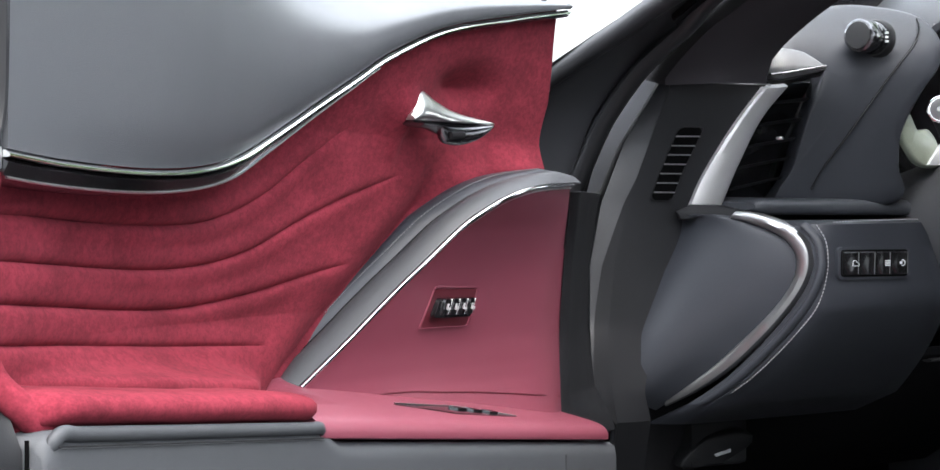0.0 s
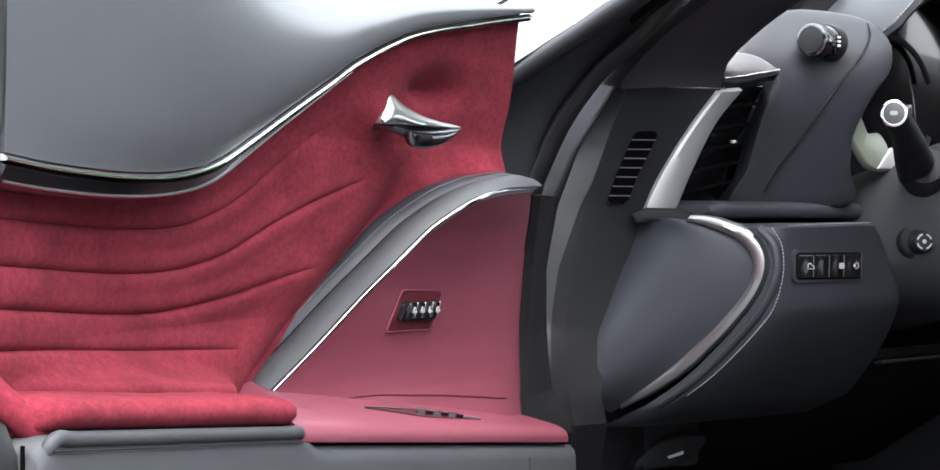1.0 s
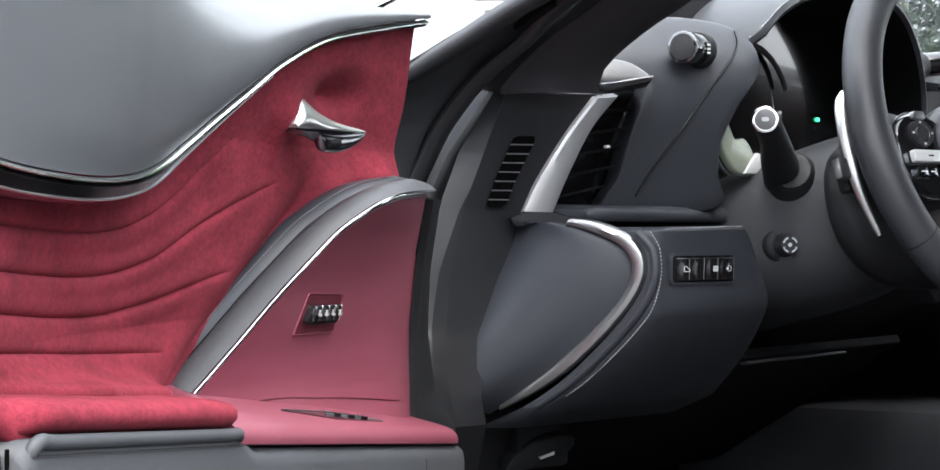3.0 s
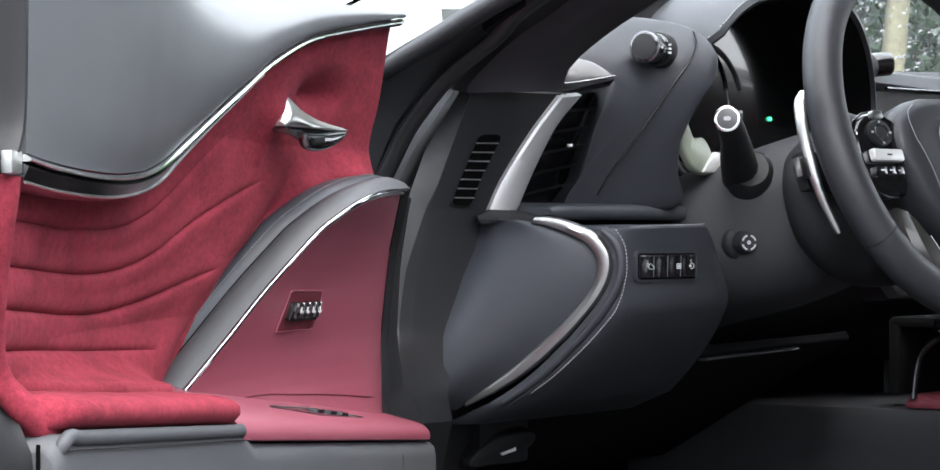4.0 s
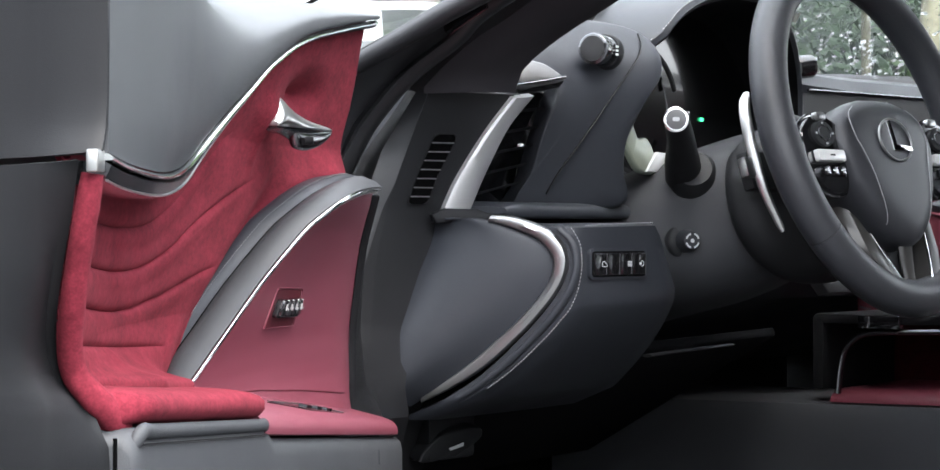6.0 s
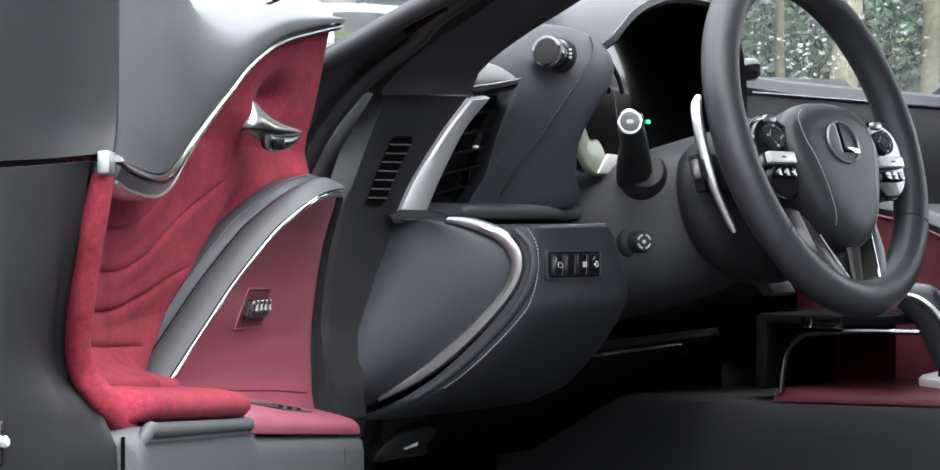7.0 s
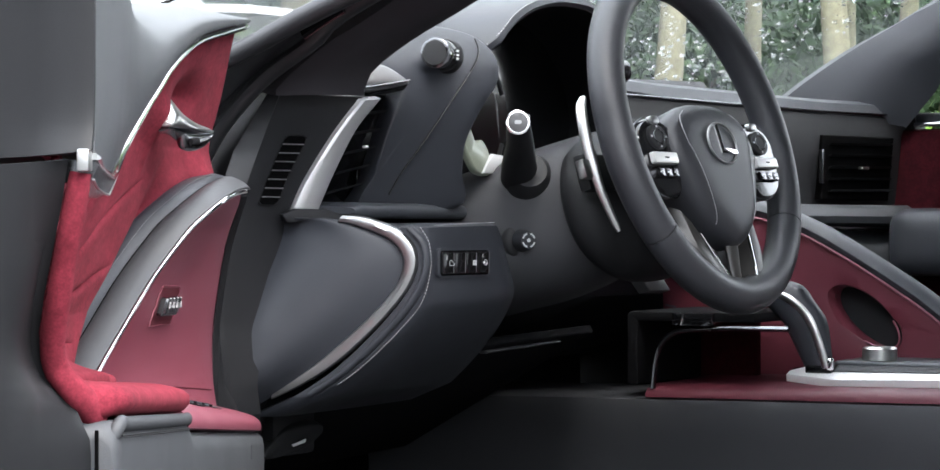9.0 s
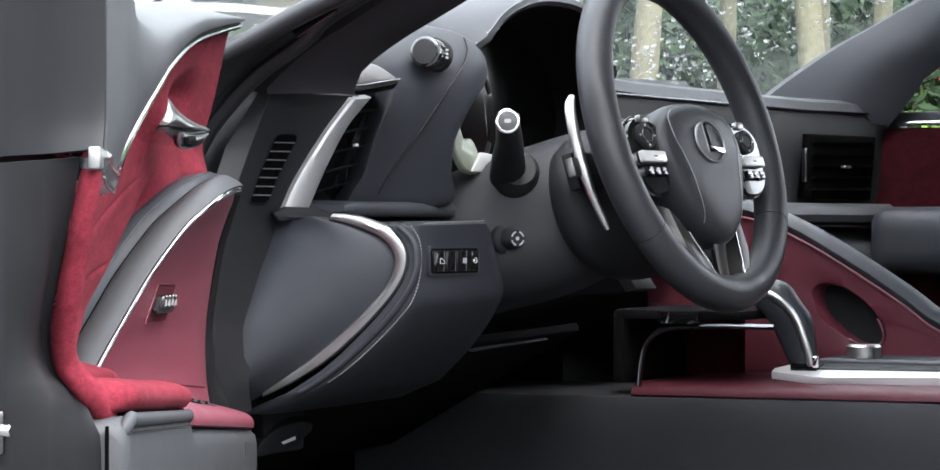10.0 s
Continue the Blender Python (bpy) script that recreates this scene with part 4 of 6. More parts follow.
for p in BOW:
    p = Vector(p)
    zq = between(p.z, [0.537, 0.7192], [0.552, 0.714])
    q = Vector((between(zq, [0.55, 0.606, 0.666, 0.712], [-0.430, -0.408, -0.376, -0.348]), between(zq, [0.55, 0.606, 0.666, 0.712], [0.352, 0.352, 0.346, 0.344]), zq))
    rows.append([p.lerp(q, s) + (BN + Vector((0, 0, 0.35))) * (0.017 * math.sin(math.pi * s)) - BN * 0.004 for s in (0.0, 0.04, 0.12, 0.25, 0.4, 0.6, 0.8, 1.0)])
part("end_pad", thicken(grid_bm(rows), 0.0015), KNEE_LEATHER, dash, "bowed dark leather pad")
HEART = Vector((-0.372, 0.31, 0.640))
rows = []
for i, p in enumerate(BOW[:57]):
    if i < 4:
        continue
    p = Vector(p)
    away = (p - HEART)
    away = (away - BN * away.dot(BN)).normalized()
    k = between(i, [4, 8, 13, 20, 40, 50, 56], [0.70, 1.05, 1.25, 1.25, 1.05, 0.75, 0.40])
    rows.append([p + away * (a * k) + BN * (b_ * k) for a, b_ in ((-0.0004, -0.004), (-0.0004, 0.002), (0.0010, 0.0040), (0.0055, 0.0052), (0.0100, 0.0036), (0.0114, 0.001), (0.0118, -0.006))])
part("satin_bow", grid_bm(rows, True, True), BOW_METAL, dash, "satin silver bow trim")

# Leather panel with the buttons, wrapped round from the bow to the column.
KNEE_TOP = next(i for i in range(60) if BOW[i][2] < 0.7045)
rows = []
for s in np.linspace(0, 1, 30):
    i = int(round(KNEE_TOP + s * (52 - KNEE_TOP)))
    p = Vector(BOW[i]) + (Vector(BOW[i]) - HEART).normalized() * 0.0148
    z = p.z
    e = Vector((between(z, [0.54, 0.62, 0.65, 0.70, 0.716], [-0.10, -0.141, -0.152, -0.180, -0.194]), 0.170 + 0.10 * (max(0, 0.645 - z) / 0.10) ** 1.4, z + 0.002))
    q = Vector((p.x + 0.027, 0.176 + 0.55 * max(0, p.y - 0.20) + 0.04 * (max(0, 0.645 - z) / 0.10) ** 1.4, z))
    row = [p + BN * -0.003, p + Vector((0.004, -0.004, 0)), p.lerp(q, 0.55) + Vector((-0.003, -0.004, 0)), q]
    row += [q.lerp(e, k) + Vector((0, -0.004 * math.sin(math.pi * k), 0)) for k in (0.15, 0.35, 0.6, 0.85, 0.97)]
    row += [e + Vector((0.006, 0.008, 0)), e + Vector((0.012, 0.04, 0)), e + Vector((0.014, 0.10, 0))]
    rows.append(row)
top = [p + Vector((0.002, 0.010, 0.003)) for p in rows[0]]
far = [Vector((p.x, 0.33, rows[0][4].z + 0.004)) for p in rows[0]]
under = [p + Vector((0.0, 0.05, -0.02)) for p in rows[-1]]
knee = part("knee_panel", thicken(grid_bm([far, top] + rows + [under]), 0.003), KNEE_LEATHER, dash, "dark leather knee panel")
st = []
for i in range(0, 27, 2):
    a, b, c = rows[i][1], rows[i][2], rows[i][3]
    st.append((b + Vector((-0.0012, -0.0012, 0))).lerp(c, 0.20))
part("knee_roll", sweep([rows[i][1].lerp(rows[i][2], 0.42) + Vector((-0.0008, -0.0012, 0)) for i in range(0, 29, 2)], 0.0095, 0.0062, 60, (0.9, -0.4, 0), 12), KNEE_LEATHER, knee, "rolled leather edge beside the bow", smooth=60)
part("knee_stitching", stitches(st, 56, 0.0024, 0.0009, (-0.5, -0.8, 0)), THREAD, knee, "pale stitches")
part("top_stitching", stitches([rows[0][3] + Vector((0.004, -0.0005, 0.002)), rows[0][6] + Vector((0, -0.0005, 0.003)), rows[0][8] + Vector((-0.004, -0.0005, 0.003))], 32, 0.0024, 0.0009, (0, -0.5, 0.8)), THREAD, knee, "pale stitches")

# Button panel.
PX, PYY, PZZ = -0.260, 0.1712, 0.6752
BX = (1, -0.067, 0)


def on_keys(pts, lift):
    """Places points of the button panel, across and up, at a height over its face."""
    return [(PX + a, PYY - lift - 0.067 * a, PZZ + b) for a, b in pts]


bezel = part("button_bezel", slab(round_rect(0.093, 0.0300, 0.0055, 6), 0.008, (PX, PYY - 0.0022, PZZ), BX, (0, 0, 1), 0.0014), KNEE_LEATHER, dash, "rounded dark bezel")
part("button_well", slab(round_rect(0.087, 0.0250, 0.004, 5), 0.004, (PX, PYY - 0.0028, PZZ), BX, (0, 0, 1), 0.0008), SLOT, bezel, "black button well")
for c, wd, mk in ((-0.0325, 0.0202, "outline"), (-0.0117, 0.0202, ""), (0.0085, 0.0192, "bars"), (0.0302, 0.0228, "lamp")):
    part("push_button", slab(round_rect(wd, 0.0225, 0.002, 4, c, 0, 0.03), 0.004, (PX, PYY - 0.0045, PZZ), BX, (0, 0, 1), 0.0012), GLOSS_BLACK, bezel, "glossy black push button")
    part("button_ridge", slab([(c - wd / 2 + 0.0015, 0.0094), (c + wd / 2 - 0.0015, 0.0094), (c + wd / 2 - 0.0015, 0.0104), (c - wd / 2 + 0.0015, 0.0104)], 0.0003, (PX, PYY - 0.0047, PZZ), BX, (0, 0, 1), 0), DARK_METAL, bezel, "", smooth=0)
    part("button_edge", slab([(c + wd / 2 - 0.0012, -0.010), (c + wd / 2 - 0.0004, -0.010), (c + wd / 2 + 0.0002, 0.010), (c + wd / 2 - 0.0006, 0.010)], 0.0003, (PX, PYY - 0.0046, PZZ), BX, (0, 0, 1), 0), GREY_CAP, bezel, "", smooth=0)
    m = c + 0.006
    if mk == "outline":
        path = on_keys([(m + 0.72 * a, 0.66 * b) for a, b in ((-0.005, -0.0035), (0.005, -0.0035), (0.005, 0.0), (0.002, 0.0012), (0.0, 0.0036), (-0.0035, 0.0036), (-0.005, 0.001), (-0.005, -0.0035))], 0.0047)
        part("button_mark", sweep(path, 0.0007, 0.0006, 40, (0, -1, 0), 6), MARK, bezel, "white printed outline symbol", smooth=0)
    elif mk == "bars":
        for k in range(4):
            part("button_mark", slab([(m - 0.0034, -0.0026 + k * 0.0014), (m + 0.0034, -0.0026 + k * 0.0014), (m + 0.0034, -0.0017 + k * 0.0014), (m - 0.0034, -0.0017 + k * 0.0014)], 0.0003, (PX, PYY - 0.0048, PZZ), BX, (0, 0, 1), 0), MARK, bezel, "", smooth=0)
    elif mk == "lamp":
        m = c + 0.004
        path = on_keys([(m + 0.0028 * math.cos(a), 0.0027 * math.sin(a)) for a in np.linspace(-2.2, 2.2, 9)], 0.0047)
        part("button_mark", sweep(path, 0.0008, 0.0006, 30, (0, -1, 0), 6), MARK, bezel, "white printed lamp symbol", smooth=0)
        part("button_mark", slab([(m - 0.0038, -0.0012), (m - 0.0008, -0.0012), (m - 0.0008, 0.0012), (m - 0.0038, 0.0012)], 0.0003, (PX, PYY - 0.0048, PZZ), BX, (0, 0, 1), 0), MARK, bezel, "", smooth=0)

# Padded shelf over the knee panel.
rows = []
for s in np.linspace(0, 1, 30):
    x0 = -0.325 + s * 0.254
    yf = 0.253 + 0.003 * s
    k = math.sqrt(min(1, s / 0.04 + 0.02)) * math.sqrt(min(1, (1 - s) / 0.04 + 0.02))
    m = 0.7275
    rows.append([(x0, 0.36, 0.7200)] + [(x0, yf + 0.006 * (1 - k) + dy, m + dz * (0.35 + 0.65 * k)) for dy, dz in ((0.010, -0.0080), (0.003, -0.0075), (0.0003, -0.0055), (-0.0007, -0.001), (0.0008, 0.0035), (0.0055, 0.0065), (0.014, 0.0080), (0.04, 0.0088))] + [(x0, 0.36, 0.7375)])
part("shelf_pad", grid_bm(rows, True, True), LEATHER, dash, "padded dark leather shelf", smooth=60)

# Face with the lamp knob, its seam, and the vent beside it.
K = [(-0.262, 0.283, 0.880), (-0.238, 0.275, 0.899), (-0.203, 0.262, 0.917), (-0.161, 0.242, 0.924), (-0.113, 0.216, 0.917), (-0.102, 0.206, 0.897), (-0.113, 0.207, 0.868), (-0.138, 0.209, 0.840), (-0.160, 0.218, 0.80), (-0.165, 0.222, 0.765), (-0.170, 0.225, 0.730), (-0.287, 0.263, 0.728), (-0.270, 0.262, 0.765), (-0.250, 0.262, 0.81), (-0.227, 0.262, 0.856), (-0.232, 0.270, 0.868), (-0.250, 0.280, 0.873)]
def face_lean(z):
    """How far the lower part of the face falls back."""
    return 0.40 * ((0.885 - z) ** 2 / 0.14 if 0.815 < z < 0.885 else max(0.0, 0.850 - z))


face_bm = facet(K, 0.03, 0.004, 90, (-0.45, -0.85, 0.25), 0.0006)
for v in face_bm.verts:
    up = max(0.0, v.co.z - 0.850) / 0.074
    v.co.y += 0.040 * up ** 2
    v.co.z += 0.0025 * up ** 2
    v.co += Vector((0.78, 0.62, 0.03)) * face_lean(v.co.z)
# Takes the darker leather copy, so the face's shade sits in its colour.
part("knob_face", face_bm, KNEE_LEATHER, dash, "dark leather face beside the instruments", smooth=30)
seam_path = [(-0.1135, 0.2140, 0.9105), (-0.118, 0.216, 0.8993), (-0.1302, 0.2197, 0.8862), (-0.1475, 0.2255, 0.871), (-0.1703, 0.2326, 0.8469), (-0.1939, 0.2393, 0.8179), (-0.2168, 0.2458, 0.7903), (-0.2395, 0.2525, 0.7636), (-0.2535, 0.256, 0.7433)]
def face_shift(p):
    """The same bend that the face has, a little nearer to the viewer."""
    p = Vector(p)
    up = max(0.0, p.z - 0.850) / 0.074
    q = p + Vector((0, 0.040 * up ** 2, 0.0025 * up ** 2))
    return q + Vector((0.78, 0.62, 0.03)) * (face_lean(q.z) - 0.0025)


part("face_stitching", stitches([face_shift(p) for p in seam_path], 78, 0.0024, 0.0012, (-0.5, -0.85, 0)), RUBBER, dash, "dark stitches")
part("seam_groove", sweep([face_shift(p) + Vector((0.0006, 0.0008, 0)) for p in seam_path], 0.0022, 0.0016, 60, (0.9, -0.4, 0), 6), SLOT, dash, "dark seam groove")
KA = Vector((-0.97, -0.22, 0.03)).normalized()
K0 = Vector((-0.168, 0.244, 0.890))
lamp_knob = part("lamp_knob", lathe([(0.0150, 0.0), (0.0158, 0.002), (0.0158, 0.014), (0.0148, 0.0155), (0.0154, 0.0165), (0.0154, 0.036), (0.0142, 0.0395), (0.012, 0.0405), (0.002, 0.0405)], K0, KA, 36), GLOSS_BLACK, dash, "ribbed black rotary lamp knob")
part("knob_disc", lathe([(0.0128, 0.0), (0.0128, 0.0008), (0.0105, 0.0012), (0.001, 0.0013)], K0 + KA * 0.0400, KA, 36), SOFT_BLACK, lamp_knob, "matt black knob face")
part("knob_ring", lathe([(0.0140, 0.0), (0.0159, 0.0), (0.0159, 0.0022), (0.0140, 0.003)], K0 + KA * 0.0365, KA, 36, True), DARK_METAL, lamp_knob, "thin bright ring")
part("knob_collar", lathe([(0.0145, 0.0), (0.0185, 0.0), (0.0185, 0.008), (0.0172, 0.011), (0.0145, 0.011)], K0 - KA * 0.002, KA, 30, True), SOFT_BLACK, lamp_knob, "black collar")
for k in range(3):
    part("knob_mark", block((0.004, 0.0012, 0.0022), K0 + KA * 0.009 + Vector((0.0, -0.0166, 0.004 * (k - 1))), 0.0002), MARK, lamp_knob, "", smooth=0)

vent = part("vent_core", facet([(-0.283, 0.275, 0.846), (-0.195, 0.296, 0.850), (-0.222, 0.312, 0.790), (-0.240, 0.318, 0.735), (-0.318, 0.322, 0.722)], 0.05, 0.002, 0, (-0.5, -0.85, 0)), GLOSS_BLACK, dash, "black air vent")
for k in range(5):
    f = 0.16 + 0.17 * k
    a, b = Vector((-0.285, 0.272, 0.845)).lerp(Vector((-0.318, 0.316, 0.725)), f), Vector((-0.200, 0.290, 0.848)).lerp(Vector((-0.245, 0.312, 0.735)), f)
    part("louvre", sweep([a + Vector((0.006, -0.002, 0)), b + Vector((-0.006, -0.004, 0.002))], 0.014, 0.0022, 6, (0.3, 0.9, -0.2), 6), SOFT_BLACK, vent, "black louvre")
part("louvre_tab", block((0.008, 0.006, 0.003), (-0.262, 0.285, 0.793), 0.001, 30), SATIN, vent, "small silver tab")
blade_l = spline([(-0.314, 0.260, 0.839), (-0.331, 0.280, 0.804), (-0.349, 0.302, 0.758), (-0.357, 0.315, 0.7245)], 24)
blade_r = spline([(-0.285, 0.256, 0.842), (-0.301, 0.275, 0.811), (-0.312, 0.293, 0.770), (-0.319, 0.306, 0.736), (-0.321, 0.310, 0.7235)], 24)
rows = []
for a, b in zip(blade_l, blade_r):
    a, b = Vector(a) + GN * 0.006, Vector(b) + GN * 0.008
    rows.append([a - GN * 0.012, a, a.lerp(b, 0.12) + GN * 0.003, a.lerp(b, 0.5) + GN * 0.005, a.lerp(b, 0.9) + GN * 0.003, b, b - GN * 0.015])
part("vent_blade", grid_bm(rows, True, True), SILVER, dash, "curved satin silver vent blade")
foot_bm = facet([(-0.390, 0.289, 0.7210), (-0.381, 0.279, 0.7270), (-0.359, 0.255, 0.7260), (-0.340, 0.234, 0.7170), (-0.350, 0.246, 0.7155), (-0.369, 0.266, 0.7135), (-0.387, 0.286, 0.7130)], 0.02, 0.002, 0, (-0.9, -0.5, 0))
bmesh.ops.translate(foot_bm, vec=(0.012, 0.020, 0.002), verts=foot_bm.verts)
part("blade_foot", foot_bm, COVER_PLASTIC, dash, "dark blade foot")
cap_bm = facet([(-0.277, 0.285, 0.860), (-0.270, 0.282, 0.870), (-0.260, 0.277, 0.879), (-0.238, 0.265, 0.8765), (-0.224, 0.257, 0.864), (-0.224, 0.257, 0.859), (-0.248, 0.270, 0.853), (-0.267, 0.280, 0.849), (-0.275, 0.284, 0.851)], 0.02, 0.003, 48, (-0.45, -0.8, 0.35), 0.003)
for v in cap_bm.verts:
    v.co.y += 0.5 * max(0, v.co.z - 0.857)
bmesh.ops.translate(cap_bm, vec=(-0.016, -0.012, -0.0015), verts=cap_bm.verts)
part("vent_cap", cap_bm, GREY_CAP, dash, "glossy pale vent cap", smooth=50)
part("cap_edge", sweep([(-0.293, 0.2685, 0.852), (-0.278, 0.2625, 0.854), (-0.260, 0.253, 0.8575), (-0.242, 0.2445, 0.861)], 0.0026, 0.004, 20, (0, 0, 1), 8), DARK_METAL, dash, "bright cap edge")
part("cap_underside", facet([(-0.303, 0.282, 0.840), (-0.290, 0.275, 0.847), (-0.262, 0.260, 0.852), (-0.238, 0.247, 0.858), (-0.242, 0.250, 0.851), (-0.274, 0.267, 0.843)], 0.02, 0.002, 0), GLOSS_BLACK, dash, "black underside")
part("cap_notch", block((0.014, 0.014, 0.010), (-0.276, 0.290, 0.880), 0.002, 25), SOFT_BLACK, dash, "dark notch")

# Instrument hood: an arch of leather over a dark cave.
rows = []
HX, HZ = 0.090, 0.835
for a in np.linspace(radians(200), radians(-28), 70):
    c, s_ = math.cos(a), math.sin(a)
    r1, r2 = 0.192, 0.126
    pw = 0.85 + 0.35 * max(0.0, c)
    p = Vector((HX + r1 * math.copysign(abs(c) ** pw, c), 0.235 - 0.01 * s_ + 0.12 * max(0.0, a - radians(148)) ** 1.0, HZ + r2 * math.copysign(abs(s_) ** pw, s_)))
    p.y += 0.95 * max(0.0, p.x - HX) ** 2
    out = Vector((c * 0.8, 0, s_)).normalized()
    rows.append([p + Vector((0, 0.13, 0)) - out * 0.012, p + Vector((0, 0.02, 0)) - out * 0.003, p, p + out * 0.004 + Vector((0, -0.004, 0)), p + out * 0.010 + Vector((0, -0.001, 0)), p + out * 0.014 + Vector((0, 0.012, 0)), p + out * 0.018 + Vector((0, 0.06, 0)), p + out * 0.016 + Vector((0, 0.20, 0.0))])
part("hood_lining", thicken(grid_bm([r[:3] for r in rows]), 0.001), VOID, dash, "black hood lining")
hood = part("instrument_hood", thicken(grid_bm([r[2:] for r in rows]), 0.002), LEATHER, dash, "stitched leather instrument hood")
part("hood_stitching", stitches([r[4] + Vector((0, -0.0006, 0.0008)) for r in rows[14:52:3]], 90, 0.0028, 0.0011, (0, -0.5, 0.8)), THREAD, hood, "pale stitches")
part("instrument_screen", facet([(-0.20, 0.335, 0.74), (0.29, 0.335, 0.74), (0.29, 0.32, 0.96), (-0.20, 0.32, 0.96)], 0.02, 0.004, 0, (0, -1, 0)), GLOSS_BLACK, dash, "dark instrument screen")
part("dial_rim", sweep([(HX - 0.075 + 0.075 * math.cos(a), 0.318, 0.835 + 0.075 * math.sin(a)) for a in np.linspace(0.4, 5.9, 30)], 0.004, 0.008, 60, (0, 1, 0), 8), SOFT_BLACK, dash, "dark dial rim")
part("tell_tale", block((0.006, 0.002, 0.004), (0.16, 0.328, 0.835), 0.0006), GREEN_LAMP, dash, "small green lamp")
# Two pale pieces imitate a reflection of the outdoors in the dial cover.
part("dial_reflection", facet([(-0.147, 0.240, 0.836), (-0.140, 0.240, 0.8040), (-0.127, 0.240, 0.7845), (-0.108, 0.240, 0.7690), (-0.074, 0.240, 0.7685), (-0.079, 0.240, 0.7900), (-0.093, 0.242, 0.8045), (-0.112, 0.243, 0.8040), (-0.128, 0.243, 0.826)], 0.008, 0.003, 48, (-0.4, -0.9, 0.3), 0.0), PALE_REFLECTION, dash, "pale piece painted as the reflection in the dial cover")
part("dial_reflection_corner", facet([(-0.101, 0.2375, 0.7690), (-0.068, 0.2375, 0.7684), (-0.049, 0.2375, 0.7882), (-0.079, 0.2375, 0.7900)], 0.004, 0.001, 0, (-0.4, -0.9, 0.3), 0.0), MARK, dash, "white corner of the painted reflection")
part("dial_arc", sweep([(0.0130, 0.289, 0.868), (0.0185, 0.2885, 0.850), (0.0215, 0.288, 0.830), (0.0225, 0.287, 0.812)], 0.0016, 0.003, 20, (0, 1, 0), 8, lambda s: math.sin(math.pi * min(max(s, 0.05), 0.95))), DARK_METAL, dash, "thin bright dial arc")
part("cave_floor", facet([(-0.07, 0.255, 0.752), (0.28, 0.255, 0.752), (0.28, 0.36, 0.745), (-0.07, 0.36, 0.745)], 0.02, 0.002, 0, (0, 0, 1)), SOFT_BLACK, dash, "black cave floor")
part("mode_knob", lathe([(0.012, 0.0), (0.0145, 0.002), (0.0145, 0.024), (0.012, 0.028), (0.002, 0.0285)], (0.370, 0.325, 0.906), (0.75, -0.62, 0.10), 30), GLOSS_BLACK, dash, "black rotary mode knob")
part("mode_stalk", sweep([(0.27, 0.345, 0.886), (0.32, 0.338, 0.896), (0.355, 0.331, 0.903), (0.376, 0.322, 0.906)], 0.042, 0.046, 20, (0, 0, 1), 24, lambda s: between(s, [0, 0.6, 0.9, 1], [1.9, 1.5, 0.85, 0.6])), SOFT_BLACK, dash, "black knob base")

# Main body across the car.
rows = []
for x in np.linspace(-0.36, 1.16, 50):
    b = 0.010 * math.sin((x + 0.36) / 1.52 * math.pi)
    f = between(x, [-0.36, 0.25, 0.45, 0.98, 1.16], [0.34, 0.34, 0.315, 0.262, 0.200])
    zt = between(x, [-0.36, -0.2, 0.3, 0.5, 1.16], [0.850, 0.90, 0.90, 0.892, 0.890])
    rows.append([(x, 0.78, 0.905), (x, 0.60, zt + 0.012 + b), (x, f + 0.10, zt + 0.012), (x, f + 0.03, zt + 0.010), (x, f + 0.008, zt + 0.004), (x, f, zt - 0.010), (x, f + 0.012, zt - 0.03), (x, f + 0.05, 0.72), (x, f + 0.10, 0.62), (x, 0.55, 0.56), (x, 0.78, 0.50)])
part("dash_body", grid_bm(rows, True, True), LEATHER, dash, "dark leather dashboard top and body")


def pf(x):
    return between(x, [0.25, 0.45, 0.98, 1.16], [0.34, 0.315, 0.262, 0.200])


rows = [[(x, pf(x) - 0.002, 0.862), (x, pf(x) + 0.001, 0.876), (x, pf(x) + 0.02, 0.876), (x, pf(x) + 0.02, 0.745), (x, pf(x) + 0.010, 0.745), (x, pf(x) + 0.004, 0.80)] for x in np.linspace(0.36, 1.155, 14)]
fascia = part("fascia", grid_bm(rows, True, True), SOFT_BLACK, dash, "black passenger fascia")
part("fascia_strip", sweep([(x, pf(x) - 0.002, 0.880) for x in np.linspace(0.40, 1.15, 8)], 0.004, 0.005, 20, (0, 0, 1), 8), DARK_METAL, fascia, "dark satin strip")
# Near-black back plate puts the shade behind the louvres into colour.
pv = part("passenger_vent", facet([(0.94, pf(0.94) - 0.004, 0.846), (1.11, pf(1.11) - 0.004, 0.846), (1.10, pf(1.10) - 0.002, 0.752), (0.94, pf(0.94) - 0.002, 0.752)], 0.02, 0.003, 0, (0, -1, 0)), SLOT, dash, "black passenger air vent")
for k in range(5):
    z = 0.765 + 0.017 * k
    part("louvre", sweep([(0.955, pf(0.955) - 0.008, z), (1.095, pf(1.095) - 0.008, z + 0.002)], 0.012, 0.002, 6, (0, 0.9, -0.3), 6), SOFT_BLACK, pv, "black louvre")
part("vent_tab", block((0.022, 0.008, 0.004), (1.025, pf(1.025) - 0.016, 0.799), 0.001, -6), SATIN, pv, "small silver tab")
part("vent_post", block((0.006, 0.008, 0.05), (0.935, pf(0.935) - 0.006, 0.80), 0.002), DARK_METAL, pv, "dark upright")
rows = []
for x in np.linspace(0.40, 1.155, 24):
    f = pf(x)
    rows.append([(x, f + 0.03, 0.745), (x, f - 0.010, 0.745), (x, f - 0.022, 0.738), (x, f - 0.026, 0.728), (x, f - 0.022, 0.718), (x, f - 0.004, 0.714), (x, f + 0.03, 0.714)])
part("passenger_tray", grid_bm(rows, True, True), DOOR_LEATHER, dash, "padded grey shelf")
